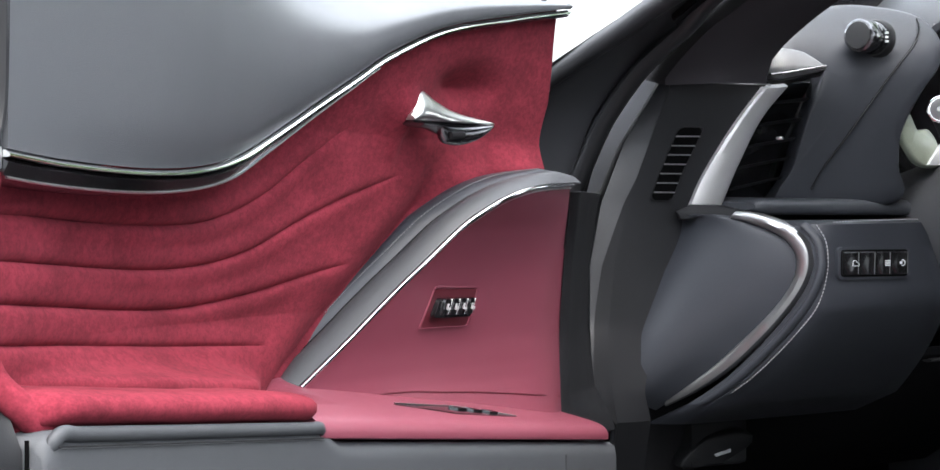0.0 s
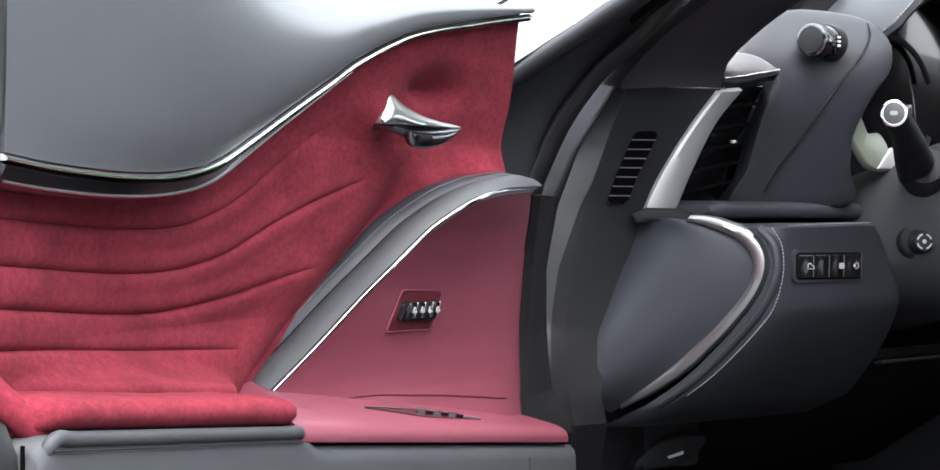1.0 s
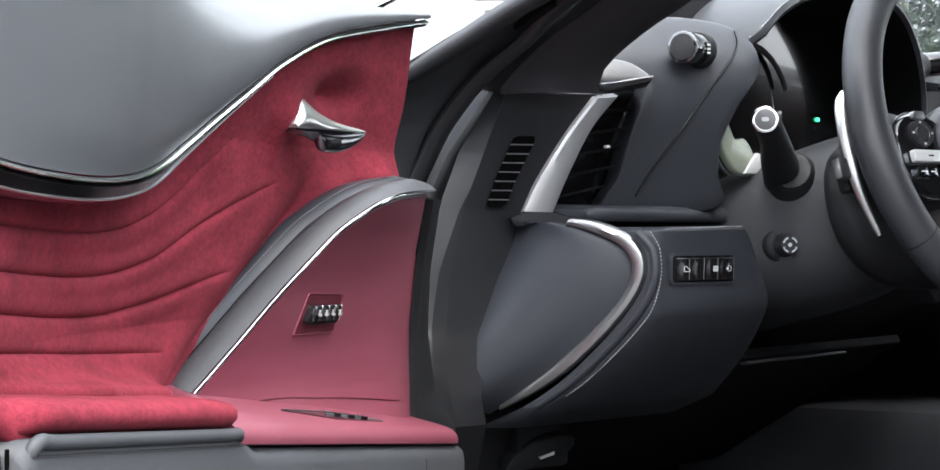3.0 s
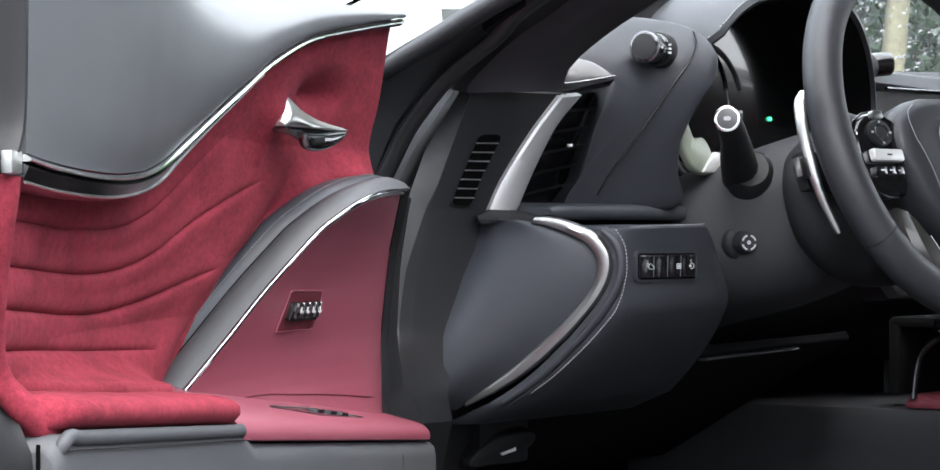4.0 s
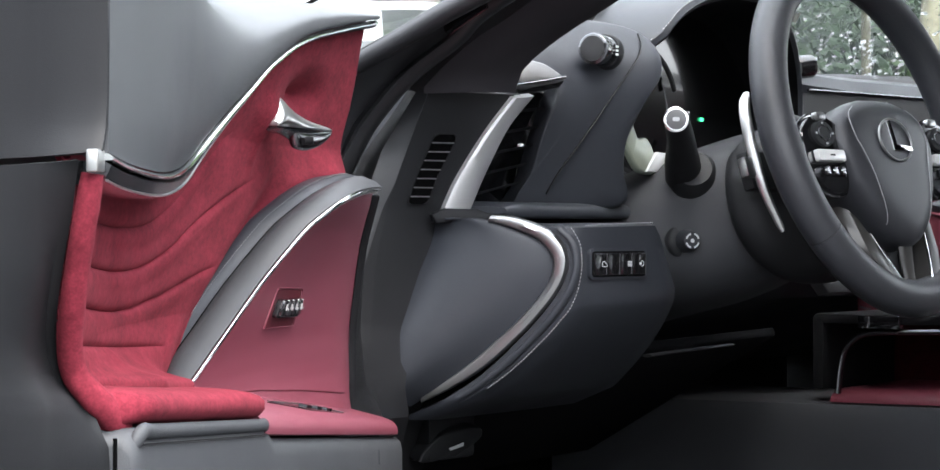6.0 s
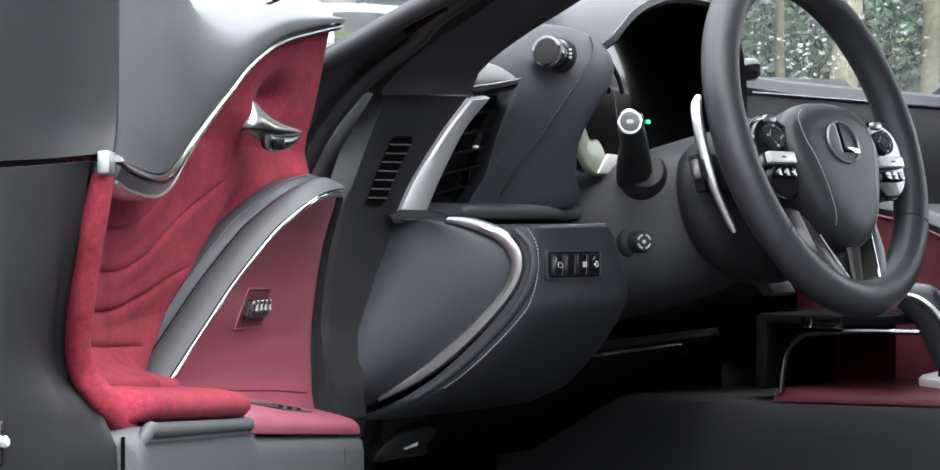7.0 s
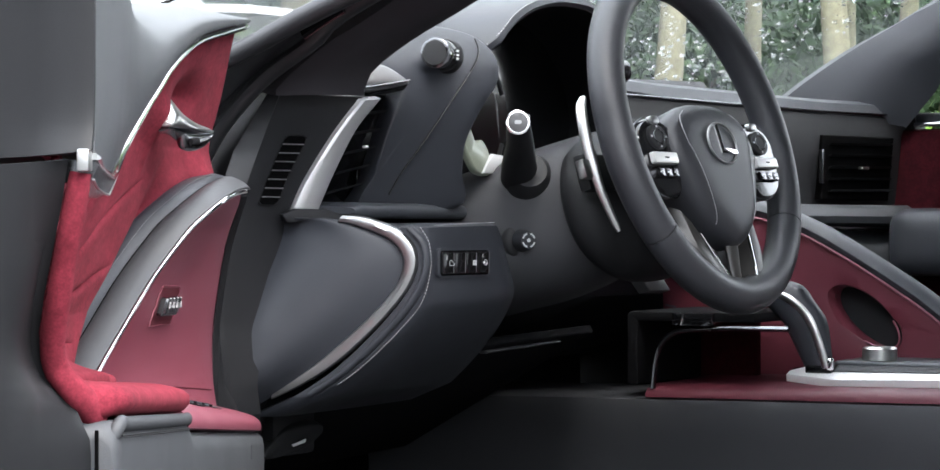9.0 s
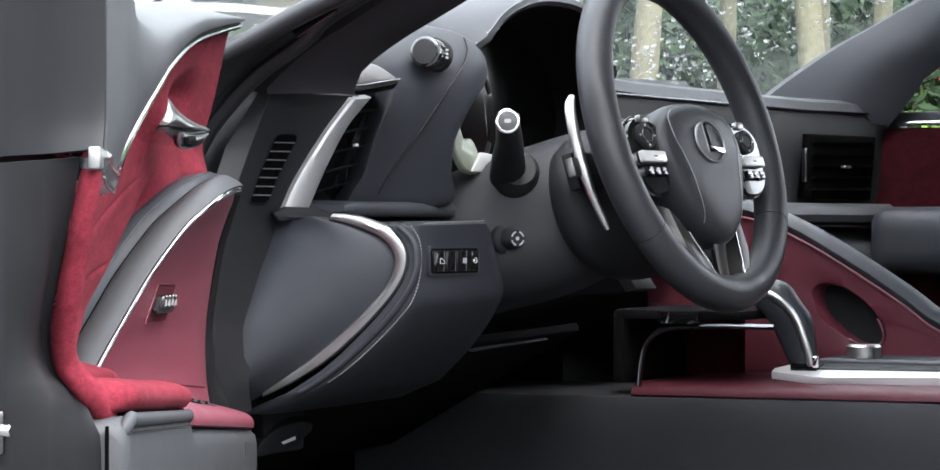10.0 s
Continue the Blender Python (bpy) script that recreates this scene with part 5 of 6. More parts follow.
part("tray_strip", sweep([(x, pf(x) - 0.016, 0.711) for x in np.linspace(0.42, 1.15, 8)], 0.004, 0.006, 20, (0, 0, 1), 8), DARK_METAL, dash, "dark metal strip")
rows = []
for x in np.linspace(0.60, 1.155, 20):
    f = pf(x)
    rows.append([(x, f + 0.035 - 0.055 * math.cos(a), 0.655 + 0.052 * math.sin(a)) for a in np.linspace(-1.9, 1.6, 14)])
part("glove_box", thicken(grid_bm(rows), 0.003), DOOR_LEATHER, dash, "rounded grey glove box lid")

part("kick_panel", facet([(-0.430, 0.345, 0.560), (-0.350, 0.355, 0.562), (-0.260, 0.380, 0.555), (-0.230, 0.43, 0.48), (-0.250, 0.46, 0.38), (-0.38, 0.44, 0.30), (-0.420, 0.40, 0.40)], 0.02, 0.006, 40, (-0.5, -0.8, -0.1)), CARPET, dash, "dark kick panel")

# Lower dash ledge and the bonnet release.
part("lower_ledge", sweep([(-0.105, 0.235, 0.577), (-0.05, 0.240, 0.578), (0.02, 0.246, 0.579), (0.10, 0.255, 0.580)], 0.0035, 0.012, 20, (0, 0, 1), 8), SOFT_BLACK, dash, "thin dark ledge")
# Cover under the dash has its shade put into a near-black colour.
part("lower_cover", facet([(-0.16, 0.30, 0.578), (0.30, 0.31, 0.585), (0.34, 0.60, 0.42), (-0.30, 0.60, 0.42), (-0.32, 0.40, 0.50)], 0.01, 0.003, 0, (0, -1, -0.3)), VOID, dash, "lower cover coloured near-black for shade")
release = thing("bonnet_release", (-0.245, 0.40, 0.48), "black bonnet release lever with a white symbol under the dashboard", "lever")
part("lever", facet([(-0.285, 0.395, 0.470), (-0.262, 0.385, 0.497), (-0.215, 0.372, 0.503), (-0.205, 0.375, 0.492), (-0.235, 0.385, 0.472)], 0.02, 0.003, 30), SOFT_BLACK, release, "black plastic lever")
part("lever_mark", facet([(-0.250, 0.3835, 0.483), (-0.232, 0.378, 0.488), (-0.232, 0.378, 0.4845), (-0.248, 0.383, 0.4805)], 0.001, 0.0004, 0), MARK, release, "white symbol", smooth=0)
part("lever_mount", block((0.08, 0.08, 0.06), (-0.235, 0.43, 0.50), 0.006), SOFT_BLACK, release, "black mount")
# ================= steering column =================
column_thing = thing("steering_column", (0.02, 0.30, 0.60), "charcoal steering column shroud with stalk and adjuster knob", "steering column")
rows = []
for y, cx, cz, hw, hh in spline([(0.34, 0.02, 0.680, 0.13, 0.082), (0.26, 0.01, 0.700, 0.118, 0.084), (0.20, 0.006, 0.716, 0.100, 0.086), (0.15, 0.008, 0.732, 0.085, 0.083), (0.11, 0.010, 0.748, 0.074, 0.070), (0.09, 0.010, 0.756, 0.066, 0.060), (0.08, 0.010, 0.76, 0.056, 0.052)], 24):
    rows.append([(cx + hw * math.copysign(abs(math.cos(a)) ** 0.75, math.cos(a)), y, cz + hh * math.copysign(abs(math.sin(a)) ** 0.75, math.sin(a))) for a in np.linspace(0, 2 * math.pi, 36, endpoint=False)])
part("shroud", grid_bm(rows, True, True), COLUMN_PLASTIC, column_thing, "charcoal plastic shroud")
D0, DA = Vector((-0.088, 0.198, 0.697)), Vector((-0.55, -0.83, 0.0))
part("adjuster_collar", lathe([(0.020, -0.014), (0.0190, -0.005), (0.0170, -0.0020), (0.0130, -0.0005), (0.010, 0.0)], D0, DA, 36), SOFT_BLACK, column_thing, "dark round collar of the adjuster")
knob2 = part("adjuster_knob", lathe([(0.0125, 0.0), (0.0120, 0.002), (0.0100, 0.012), (0.0090, 0.014), (0.002, 0.0145)], D0 + DA.normalized() * 0.002, DA, 28), PLASTIC, column_thing, "round adjuster knob")
for k in range(4):
    a0 = math.pi / 4 + k * math.pi / 2
    e1, e2 = Vector((0.83, -0.55, 0)), Vector((0, 0, 1))
    part("knob_mark", sweep([D0 + DA.normalized() * 0.0166 + (e1 * math.cos(a) + e2 * math.sin(a)) * 0.0072 for a in np.linspace(a0 - 0.5, a0 + 0.5, 6)], 0.0018, 0.0008, 8, (0, 0, 1), 6), MARK, knob2, "", smooth=0)
part("knob_dot", lathe([(0.001, 0), (0.0022, 0.0002), (0.001, 0.0008)], D0 + DA.normalized() * 0.0163, DA, 10), MARK, knob2)

stalk = part("indicator_stalk", sweep([(-0.074, 0.208, 0.762), (-0.108, 0.190, 0.779), (-0.146, 0.168, 0.797), (-0.180, 0.151, 0.811), (-0.196, 0.1435, 0.817)], 0.026, 0.026, 24, (0, 0, 1), 16, lambda s: between(s, [0, 0.3, 0.5, 0.62, 0.9, 1], [1.6, 1.4, 1.22, 1.10, 1.0, 0.98])), SOFT_BLACK, column_thing, "black indicator stalk")
SA = Vector((-0.80, -0.53, 0.12)).normalized()
S0 = Vector((-0.196, 0.1435, 0.817))
part("stalk_ring", lathe([(0.0110, 0.0), (0.0127, 0.0), (0.0127, 0.0035), (0.0118, 0.004), (0.0104, 0.004), (0.0098, 0.003)], S0, SA, 32, True), CHROME, stalk, "chrome ring")
part("stalk_cap", lathe([(0.0105, 0.0), (0.0105, 0.0028), (0.009, 0.0036), (0.001, 0.004)], S0, SA, 28), GREY_CAP, stalk, "grey end cap")
part("stalk_mark", slab(round_rect(0.007, 0.004, 0.0015, 4), 0.0004, S0 + SA * 0.0046, (0.55, -0.83, 0), (0, 0, 1), 0), MARK, stalk, "white lamp symbol", smooth=0)
part("stalk_boot", lathe([(0.025, 0.0), (0.027, 0.012), (0.027, 0.026), (0.024, 0.038), (0.019, 0.046)], (-0.057, 0.206, 0.753), (-0.80, -0.45, 0.40), 28), SOFT_BLACK, stalk, "round black boot")
part("stalk_slider", block((0.012, 0.010, 0.016), (-0.168, 0.150, 0.8195), 0.003, 33), GLOSS_BLACK, stalk, "small black slider")

# ================= steering wheel =================
wheel = thing("steering_wheel", (0.024, 0.0418, 0.808), "dark leather steering wheel with satin paddles and chrome V spoke", "steering wheel")
wheel.matrix_world = pose(0.024, 0.0418, 0.808, 73.04, 0, -4.1)


def wheel_ring(a, b, a0, a1, n, m=20):
    rows = []
    for t in np.linspace(a0, a1, n):
        c, s_ = math.cos(t), math.sin(t)
        # The rim is a little fuller at the thumb rests beside the side spokes.
        k = 1 + 0.07 * math.exp(-(((t % math.pi) - 0.12) / 0.30) ** 2)
        rows.append([((0.176 + a * k * math.cos(q)) * c, (0.178 + a * k * math.cos(q)) * s_, b * math.sin(q)) for q in np.linspace(0, 2 * math.pi, m, endpoint=False)])
    return grid_bm(rows, True, True)


A1, A2 = radians(217), radians(327)
part("rim_upper", wheel_ring(0.0194, 0.0190, A2 - 2 * math.pi + 0.004, A1 - 0.004, 120), WHEEL_LEATHER, wheel, "smooth leather upper rim", True)
part("rim_lower", wheel_ring(0.0198, 0.0188, A1 + 0.004, A2 - 0.004, 60), WHEEL_LEATHER, wheel, "leather lower rim", True)
for a in (A1, A2):
    part("rim_joint", wheel_ring(0.0184, 0.0180, a - 0.010, a + 0.010, 6), RUBBER, wheel, "dark joint", True)
rim_seam = [((0.176 - 0.0192 * math.cos(0.5)) * math.cos(t), (0.178 - 0.0192 * math.cos(0.5)) * math.sin(t), 0.0190 * math.sin(0.5) + 0.0002) for t in np.linspace(A2 - 2 * math.pi + 0.05, A1 - 0.05, 60)]
part("rim_seam", stitches(rim_seam, 190, 0.0022, 0.0007, (0, 0, 1)), RUBBER, wheel, "dark rim stitches", True)

HUB_R = [(0.0, 0.034), (0.032, 0.032), (0.060, 0.024), (0.082, 0.007), (0.089, -0.018), (0.077, -0.052), (0.059, -0.084), (0.034, -0.111), (0.014, -0.123), (0.0, -0.126)]
HUB = HUB_R + [(-x, y) for x, y in HUB_R[-2:0:-1]]
hub_o = spline(HUB + HUB[:1], 73)[:-1]
rows = []
for z, k in ((-0.045, 0.88), (-0.015, 0.98), (0.000, 1.0), (0.008, 0.99), (0.0135, 0.965), (0.0175, 0.92), (0.0205, 0.84), (0.0225, 0.70), (0.0235, 0.5), (0.024, 0.25)):
    rows.append([(x * k, -0.045 + (y + 0.045) * k, z) for x, y in hub_o])


def hub_lift(x, y):
    """The point of the airbag cover's front over a place in the wheel's plane."""
    around = sorted((math.atan2(b + 0.045, a), math.hypot(a, b + 0.045)) for a, b in hub_o)
    reach = between(math.atan2(y + 0.045, x), [a for a, _ in around], [b for _, b in around])
    return (x, y, between(math.hypot(x, y + 0.045) / reach, [0.25, 0.5, 0.70, 0.84, 0.92, 0.965, 0.99, 1.0], [0.024, 0.0235, 0.0225, 0.0205, 0.0175, 0.0135, 0.008, 0.0]) + 0.0003)


hub = part("hub", grid_bm(rows, True, True), WHEEL_LEATHER, wheel, "leather airbag cover", True)
for sx in (-1, 1):
    seam = [hub_lift(sx * x, y) for x, y in ((0.052, 0.0225), (0.064, 0.0150), (0.0700, 0.0036), (0.0690, -0.0157), (0.0655, -0.0225), (0.0561, -0.0456), (0.0497, -0.0685), (0.0445, -0.0884), (0.0415, -0.0985), (0.040, -0.1030))]
    part("hub_stitching", stitches([(x, y, z + 0.0006) for x, y, z in seam], 50, 0.0024, 0.0010, (0, 0, 1)), THREAD, hub, "pale stitches", True)
ring = [(0.001 + 0.0305 * math.cos(a), -0.0150 + 0.0225 * math.sin(a), 0.0248) for a in np.linspace(0, 2 * math.pi, 41)]
emblem = part("emblem", sweep(ring, 0.0026, 0.0028, 0, (0, 0, 1), 8), BOW_METAL, wheel, "oval chrome emblem", True)
part("emblem_bar", slab([(-0.009, 0.0045), (-0.002, 0.0065), (-0.001, -0.0215), (0.0270, -0.0215), (0.0295, -0.0265), (-0.0075, -0.0265)], 0.003, (0, 0.0, 0.0262), (1, 0, 0), (0, 1, 0), 0.0008), CHROME, emblem, "plain bent chrome bar", True)

for sx in (-1, 1):
    px, py = sx * 0.114, -0.027
    side_o = [(px + sx * a, py + b) for a, b in ((-0.036, 0.034), (-0.008, 0.043), (0.020, 0.038), (0.036, 0.022), (0.038, -0.010), (0.024, -0.034), (-0.004, -0.044), (-0.032, -0.034))]
    so = spline(side_o + side_o[:1], 49)[:-1]
    rows = [[(px + (x - px) * k, py + (y - py) * k, z) for x, y in so] for z, k in ((-0.035, 0.9), (0.000, 1.0), (0.006, 0.98), (0.009, 0.92), (0.0095, 0.5))]
    pod = part("switch_pod", grid_bm(rows, True, True), GLOSS_BLACK, wheel, "glossy black switch pod", True)
    part("pod_bezel", sweep([(x, y, 0.0045) for x, y in so] + [(so[0][0], so[0][1], 0.0045)], 0.0022, 0.0022, 0, (0, 0, 1), 8), DARK_METAL, pod, "thin dark bright bezel", True)
    bar = part("switch_bar", slab(round_rect(0.050, 0.0125, 0.003, 4, px, py - 0.004), 0.006, (0, 0, 0.0165), (1, 0, 0), (0, 1, 0), 0.0025), PLATE_METAL, pod, "bright satin silver switch", True)
    part("bar_mark", slab([(px - 0.004, py - 0.005), (px + 0.004, py - 0.005), (px + 0.004, py - 0.0035), (px - 0.004, py - 0.0035)], 0.0004, (0, 0, 0.0170), (1, 0, 0), (0, 1, 0), 0), SOFT_BLACK, bar, "", True, 0)
    for k in range(3):
        key = part("lower_switch", slab(round_rect(0.0135, 0.0095, 0.0015, 3, px + (k - 1) * 0.0148, py - 0.0195), 0.006, (0, 0, 0.0145), (1, 0, 0), (0, 1, 0), 0.0012), DARK_METAL, pod, "dark silver switch key", True)
        part("switch_mark", slab([(px + (k - 1) * 0.0148 - 0.0035, py - 0.0203), (px + (k - 1) * 0.0148 + 0.0035, py - 0.0203), (px + (k - 1) * 0.0148 + 0.0035, py - 0.0190), (px + (k - 1) * 0.0148 - 0.0035, py - 0.0190)], 0.0004, (0, 0, 0.0149), (1, 0, 0), (0, 1, 0), 0), MARK, key, "", True, 0)
    pad_o = [(px + 0.0185 * math.cos(a), py + 0.0195 + 0.0135 * math.sin(a)) for a in np.linspace(0, 2 * math.pi, 28, endpoint=False)]
    cross = part("cross_switch", slab(pad_o, 0.006, (0, 0, 0.0135), (1, 0, 0), (0, 1, 0), 0.002), SOFT_BLACK, pod, "round black four-way switch", True)
    part("switch_ring", sweep([(px + 0.0105 * math.cos(a), py + 0.0195 + 0.0078 * math.sin(a), 0.0138) for a in np.linspace(0, 2 * math.pi, 25)], 0.0014, 0.0016, 0, (0, 0, 1), 8), DARK_METAL, cross, "fine metal ring", True)
    for k in range(4):
        a = k * math.pi / 2
        c, d = px + 0.0148 * math.cos(a), py + 0.0195 + 0.0108 * math.sin(a)
        part("switch_mark", slab([(c - 0.0016, d - 0.0009), (c + 0.0016, d - 0.0009), (c + 0.0016, d + 0.0009), (c - 0.0016, d + 0.0009)], 0.0004, (0, 0, 0.0140), (1, 0, 0), (0, 1, 0), 0), MARK, cross, "", True, 0)
    part("upper_switch", slab(round_rect(0.017, 0.0085, 0.003, 4, px - sx * 0.004, py + 0.0385), 0.006, (0, 0, 0.0125), (1, 0, 0), (0, 1, 0), 0.002), BOW_METAL, pod, "small satin upper switch", True)
    part("spoke_bridge", sweep([(sx * 0.128, -0.020, -0.006), (sx * 0.146, -0.016, -0.007), (sx * 0.166, -0.012, -0.006)], 0.074, 0.018, 10, (0, 1, 0), 14), WHEEL_LEATHER, wheel, "side spoke", True)
    # Broad lower spoke between the rim and the chrome V.
    rows = []
    for s in np.linspace(0, 1, 16):
        inx, iny, inz = 0.053 - 0.031 * s, -0.108 - 0.075 * s, -0.002 + 0.012 * s
        ox, oy = between(s, [0, 0.5, 1], [0.083, 0.078, 0.052]), between(s, [0, 0.5, 1], [-0.076, -0.122, -0.166])
        rows.append([(sx * ox, oy, inz - 0.024), (sx * ox, oy, inz - 0.010), (sx * (ox * 0.8 + inx * 0.2), oy * 0.8 + iny * 0.2, inz - 0.002), (sx * (ox * 0.45 + inx * 0.55), oy * 0.45 + iny * 0.55, inz + 0.0005), (sx * inx, iny, inz), (sx * (inx - 0.003), iny, inz - 0.016)])
    part("lower_spoke", grid_bm(rows, True, True), SPOKE_METAL, wheel, "smoked satin lower spoke", True)
part("chrome_v", sweep([(-0.053, -0.108, 0.000), (-0.038, -0.145, 0.006), (-0.0235, -0.179, 0.0112), (-0.0195, -0.1850, 0.012), (0.0, -0.1862, 0.012), (0.0195, -0.1850, 0.012), (0.0235, -0.179, 0.0112), (0.038, -0.145, 0.006), (0.053, -0.108, 0.000)], 0.0022, 0.0026, 80, (0, 0, 1), 8), CHROME, wheel, "thin chrome V outline", True)
part("v_floor", slab([(-0.024, -0.186), (0.024, -0.186), (0.052, -0.10), (-0.052, -0.10)], 0.006, (0, 0, -0.012), (1, 0, 0), (0, 1, 0), 0.002), SOFT_BLACK, wheel, "black spoke floor", True)
part("v_tongue", sweep([(0, -0.118, 0.004), (0, -0.150, 0.000), (0, -0.172, 0.000)], 0.020, 0.010, 16, (1, 0, 0), 12, lambda s: between(s, [0, 0.8, 1], [1.2, 0.9, 0.5])), SPOKE_METAL, wheel, "smoked tongue inside the V", True)
part("v_tab", lathe([(0.011, 0), (0.010, 0.003), (0.006, 0.0045), (0.001, 0.005)], (0, -0.175, -0.003), (0, 0, 1), 20), SATIN, wheel, "small metal boss", True)
back_rows = []
for z, k in ((-0.130, 0.80), (-0.112, 0.98), (-0.100, 1.0), (-0.085, 0.95), (-0.070, 0.82), (-0.055, 0.62), (-0.040, 0.45)):
    back_rows.append([(0.124 * k * math.copysign(abs(math.cos(a)) ** 0.85, math.cos(a)), -0.046 + 0.086 * k * math.copysign(abs(math.sin(a)) ** 0.85, math.sin(a)), z) for a in np.linspace(0, 2 * math.pi, 44, endpoint=False)])
part("wheel_back", grid_bm(back_rows, True, True), SOFT_BLACK, wheel, "black wheel back", True)
for sx in (-1, 1):
    pad = part("paddle", sweep([(sx * 0.135, 0.056, -0.050), (sx * 0.145, 0.042, -0.050), (sx * 0.1500, 0.015, -0.050), (sx * 0.1510, -0.011, -0.050), (sx * 0.1475, -0.050, -0.050), (sx * 0.1335, -0.091, -0.050)], 0.012, 0.0046, 40, (sx * 0.45, 0, -0.9), 12, lambda s: between(s, [0, 0.05, 0.12, 0.5, 0.95, 1], [0.55, 0.9, 1, 1, 0.62, 0.35])), SATIN, wheel, "satin silver shift paddle", True)
    part("paddle_bracket", block((0.022, 0.020, 0.010), (sx * 0.156, -0.022, -0.056), 0.002), SATIN, pad, "metal bracket", True)
    part("paddle_arm", block((0.07, 0.04, 0.014), (sx * 0.112, -0.022, -0.068), 0.004), SOFT_BLACK, wheel, "black paddle arm", True)

# ================= centre console =================
console = thing("centre_console", (0.42, -0.2, 0.16), "centre console with charcoal sides and burgundy leather top", "console")
rows = []
for y in np.linspace(0.66, -0.95, 34):
    dz = 0.010 * math.sin((0.3 - y) * 1.2) - 0.006
    rows.append([(0.365, y, 0.16), (0.345, y, 0.30), (0.336, y, 0.46 + dz), (0.338, y, 0.494 + dz), (0.344, y, 0.5045 + dz), (0.36, y, 0.506 + dz), (0.60, y, 0.506 + dz), (0.62, y, 0.16)])
part("side_wall", grid_bm(rows, True, True), COLUMN_PLASTIC, console, "dark charcoal console sides")
rows = []
for y in np.linspace(0.26, -0.95, 26):
    dz = 0.010 * math.sin((0.3 - y) * 1.2) - 0.006
    rows.append([(0.345, y, 0.507 + dz), (0.346, y, 0.512 + dz), (0.352, y, 0.5175 + dz), (0.38, y, 0.5225 + dz), (0.59, y, 0.524 + dz), (0.59, y, 0.507 + dz)])
part("console_top", grid_bm(rows, True, True), CONSOLE_RED, console, "burgundy leather console top")
PLATE_O, PLATE_X = Vector((0.372, 0, 0.5250)), (0.975, 0, 0.22)
part("shift_plate", slab([(0.034, 0.098), (0.050, 0.100), (0.076, 0.080), (0.084, -0.25), (0.040, -0.25), (0.024, -0.10), (0.014, 0.03)], 0.010, PLATE_O, PLATE_X, (0, 1, 0), 0.003), PLATE_METAL, console, "bright metal shifter plate")
part("plate_inlay", slab([(0.046, 0.050), (0.074, 0.050), (0.074, -0.20), (0.056, -0.20)], 0.003, PLATE_O + Vector((-0.0006, 0, 0.0012)), PLATE_X, (0, 1, 0), 0.001), SOFT_BLACK, console, "black inlay")
part("armrest", block((0.115, 0.83, 0.022), (0.5325, -0.35, 0.5350), 0.007, 0, 3), LEATHER, console, "dark leather armrest")
part("armrest_front", block((0.09, 0.05, 0.012), (0.515, 0.092, 0.530), 0.004), GLOSS_BLACK, console, "black console tray")
part("console_dial", lathe([(0.021, 0.0), (0.0215, 0.002), (0.0215, 0.016), (0.019, 0.0185), (0.001, 0.019)], (0.502, 0.013, 0.5445), (0, 0, 1), 32), SATIN, console, "round satin metal dial")

# Shift lever.
lever = thing("shift_lever", (0.42, 0.07, 0.53), "dark leather shift lever with a satin spine", "shift lever")
rows = []
for x, y, z, rx_, ry_ in spline([(0.425, 0.060, 0.534, 0.012, 0.016), (0.425, 0.068, 0.560, 0.015, 0.021), (0.425, 0.078, 0.590, 0.018, 0.026), (0.425, 0.094, 0.614, 0.020, 0.027), (0.425, 0.116, 0.627, 0.018, 0.020), (0.425, 0.136, 0.629, 0.009, 0.009)], 26):
    t = (0, 0.25, 0.97) if z < 0.60 else (0, 0.9, 0.4)
    up = Vector(t).normalized()
    sd = Vector((0, up.z, -up.y))
    rows.append([Vector((x, y, z)) + Vector((1, 0, 0)) * rx_ * math.cos(a) + sd * ry_ * math.sin(a) for a in np.linspace(0, 2 * math.pi, 16, endpoint=False)])
part("grip", grid_bm(rows, True, True), LEATHER, lever, "dark leather grip")
part("spine", sweep([(0.409, 0.122, 0.630), (0.406, 0.095, 0.624), (0.406, 0.070, 0.602), (0.408, 0.055, 0.567), (0.411, 0.048, 0.540)], 0.007, 0.010, 24, (1, 0, 0), 10), SATIN, lever, "bright metal spine")
part("release_tip", lathe([(0.004, 0), (0.005, 0.002), (0.005, 0.012), (0.003, 0.014)], (0.412, 0.043, 0.538), (0, 0, 1), 14), CHROME, lever, "small chrome tip")
part("lever_collar", block((0.03, 0.035, 0.012), (0.424, 0.058, 0.537), 0.004), GLOSS_BLACK, lever, "black collar")

part("column_bracket", facet([(0.180, 0.190, 0.657), (0.199, 0.182, 0.659), (0.215, 0.172, 0.650), (0.222, 0.168, 0.637), (0.192, 0.180, 0.637)], 0.02, 0.002, 0, (-0.7, -0.6, 0.3)), GREY_CAP, column_thing, "pale grey bracket under the column")

# Storage frame under the dashboard, ahead of the lever.
bay = thing("storage_bay", (0.36, 0.22, 0.51), "open storage bay with a satin metal frame ahead of the console", "storage bay")
part("bay_frame", sweep([(0.350, 0.252, 0.512), (0.352, 0.249, 0.545), (0.354, 0.243, 0.566), (0.356, 0.228, 0.580), (0.358, 0.205, 0.585), (0.362, 0.14, 0.588), (0.37, 0.08, 0.588)], 0.010, 0.007, 40, (1, 0, 0), 10), DARK_METAL, bay, "satin frame")
# Three dark sheets stand in for the shade inside the bay.
part("bay_shade_back", block((0.20, 0.015, 0.09), (0.46, 0.285, 0.560), 0.004), VOID, bay, "black sheet for shade at the back of the bay")
part("bay_shade_side", block((0.02, 0.10, 0.09), (0.56, 0.25, 0.560), 0.004), SHADED_SUEDE, bay, "dark red sheet for the dim side of the bay")
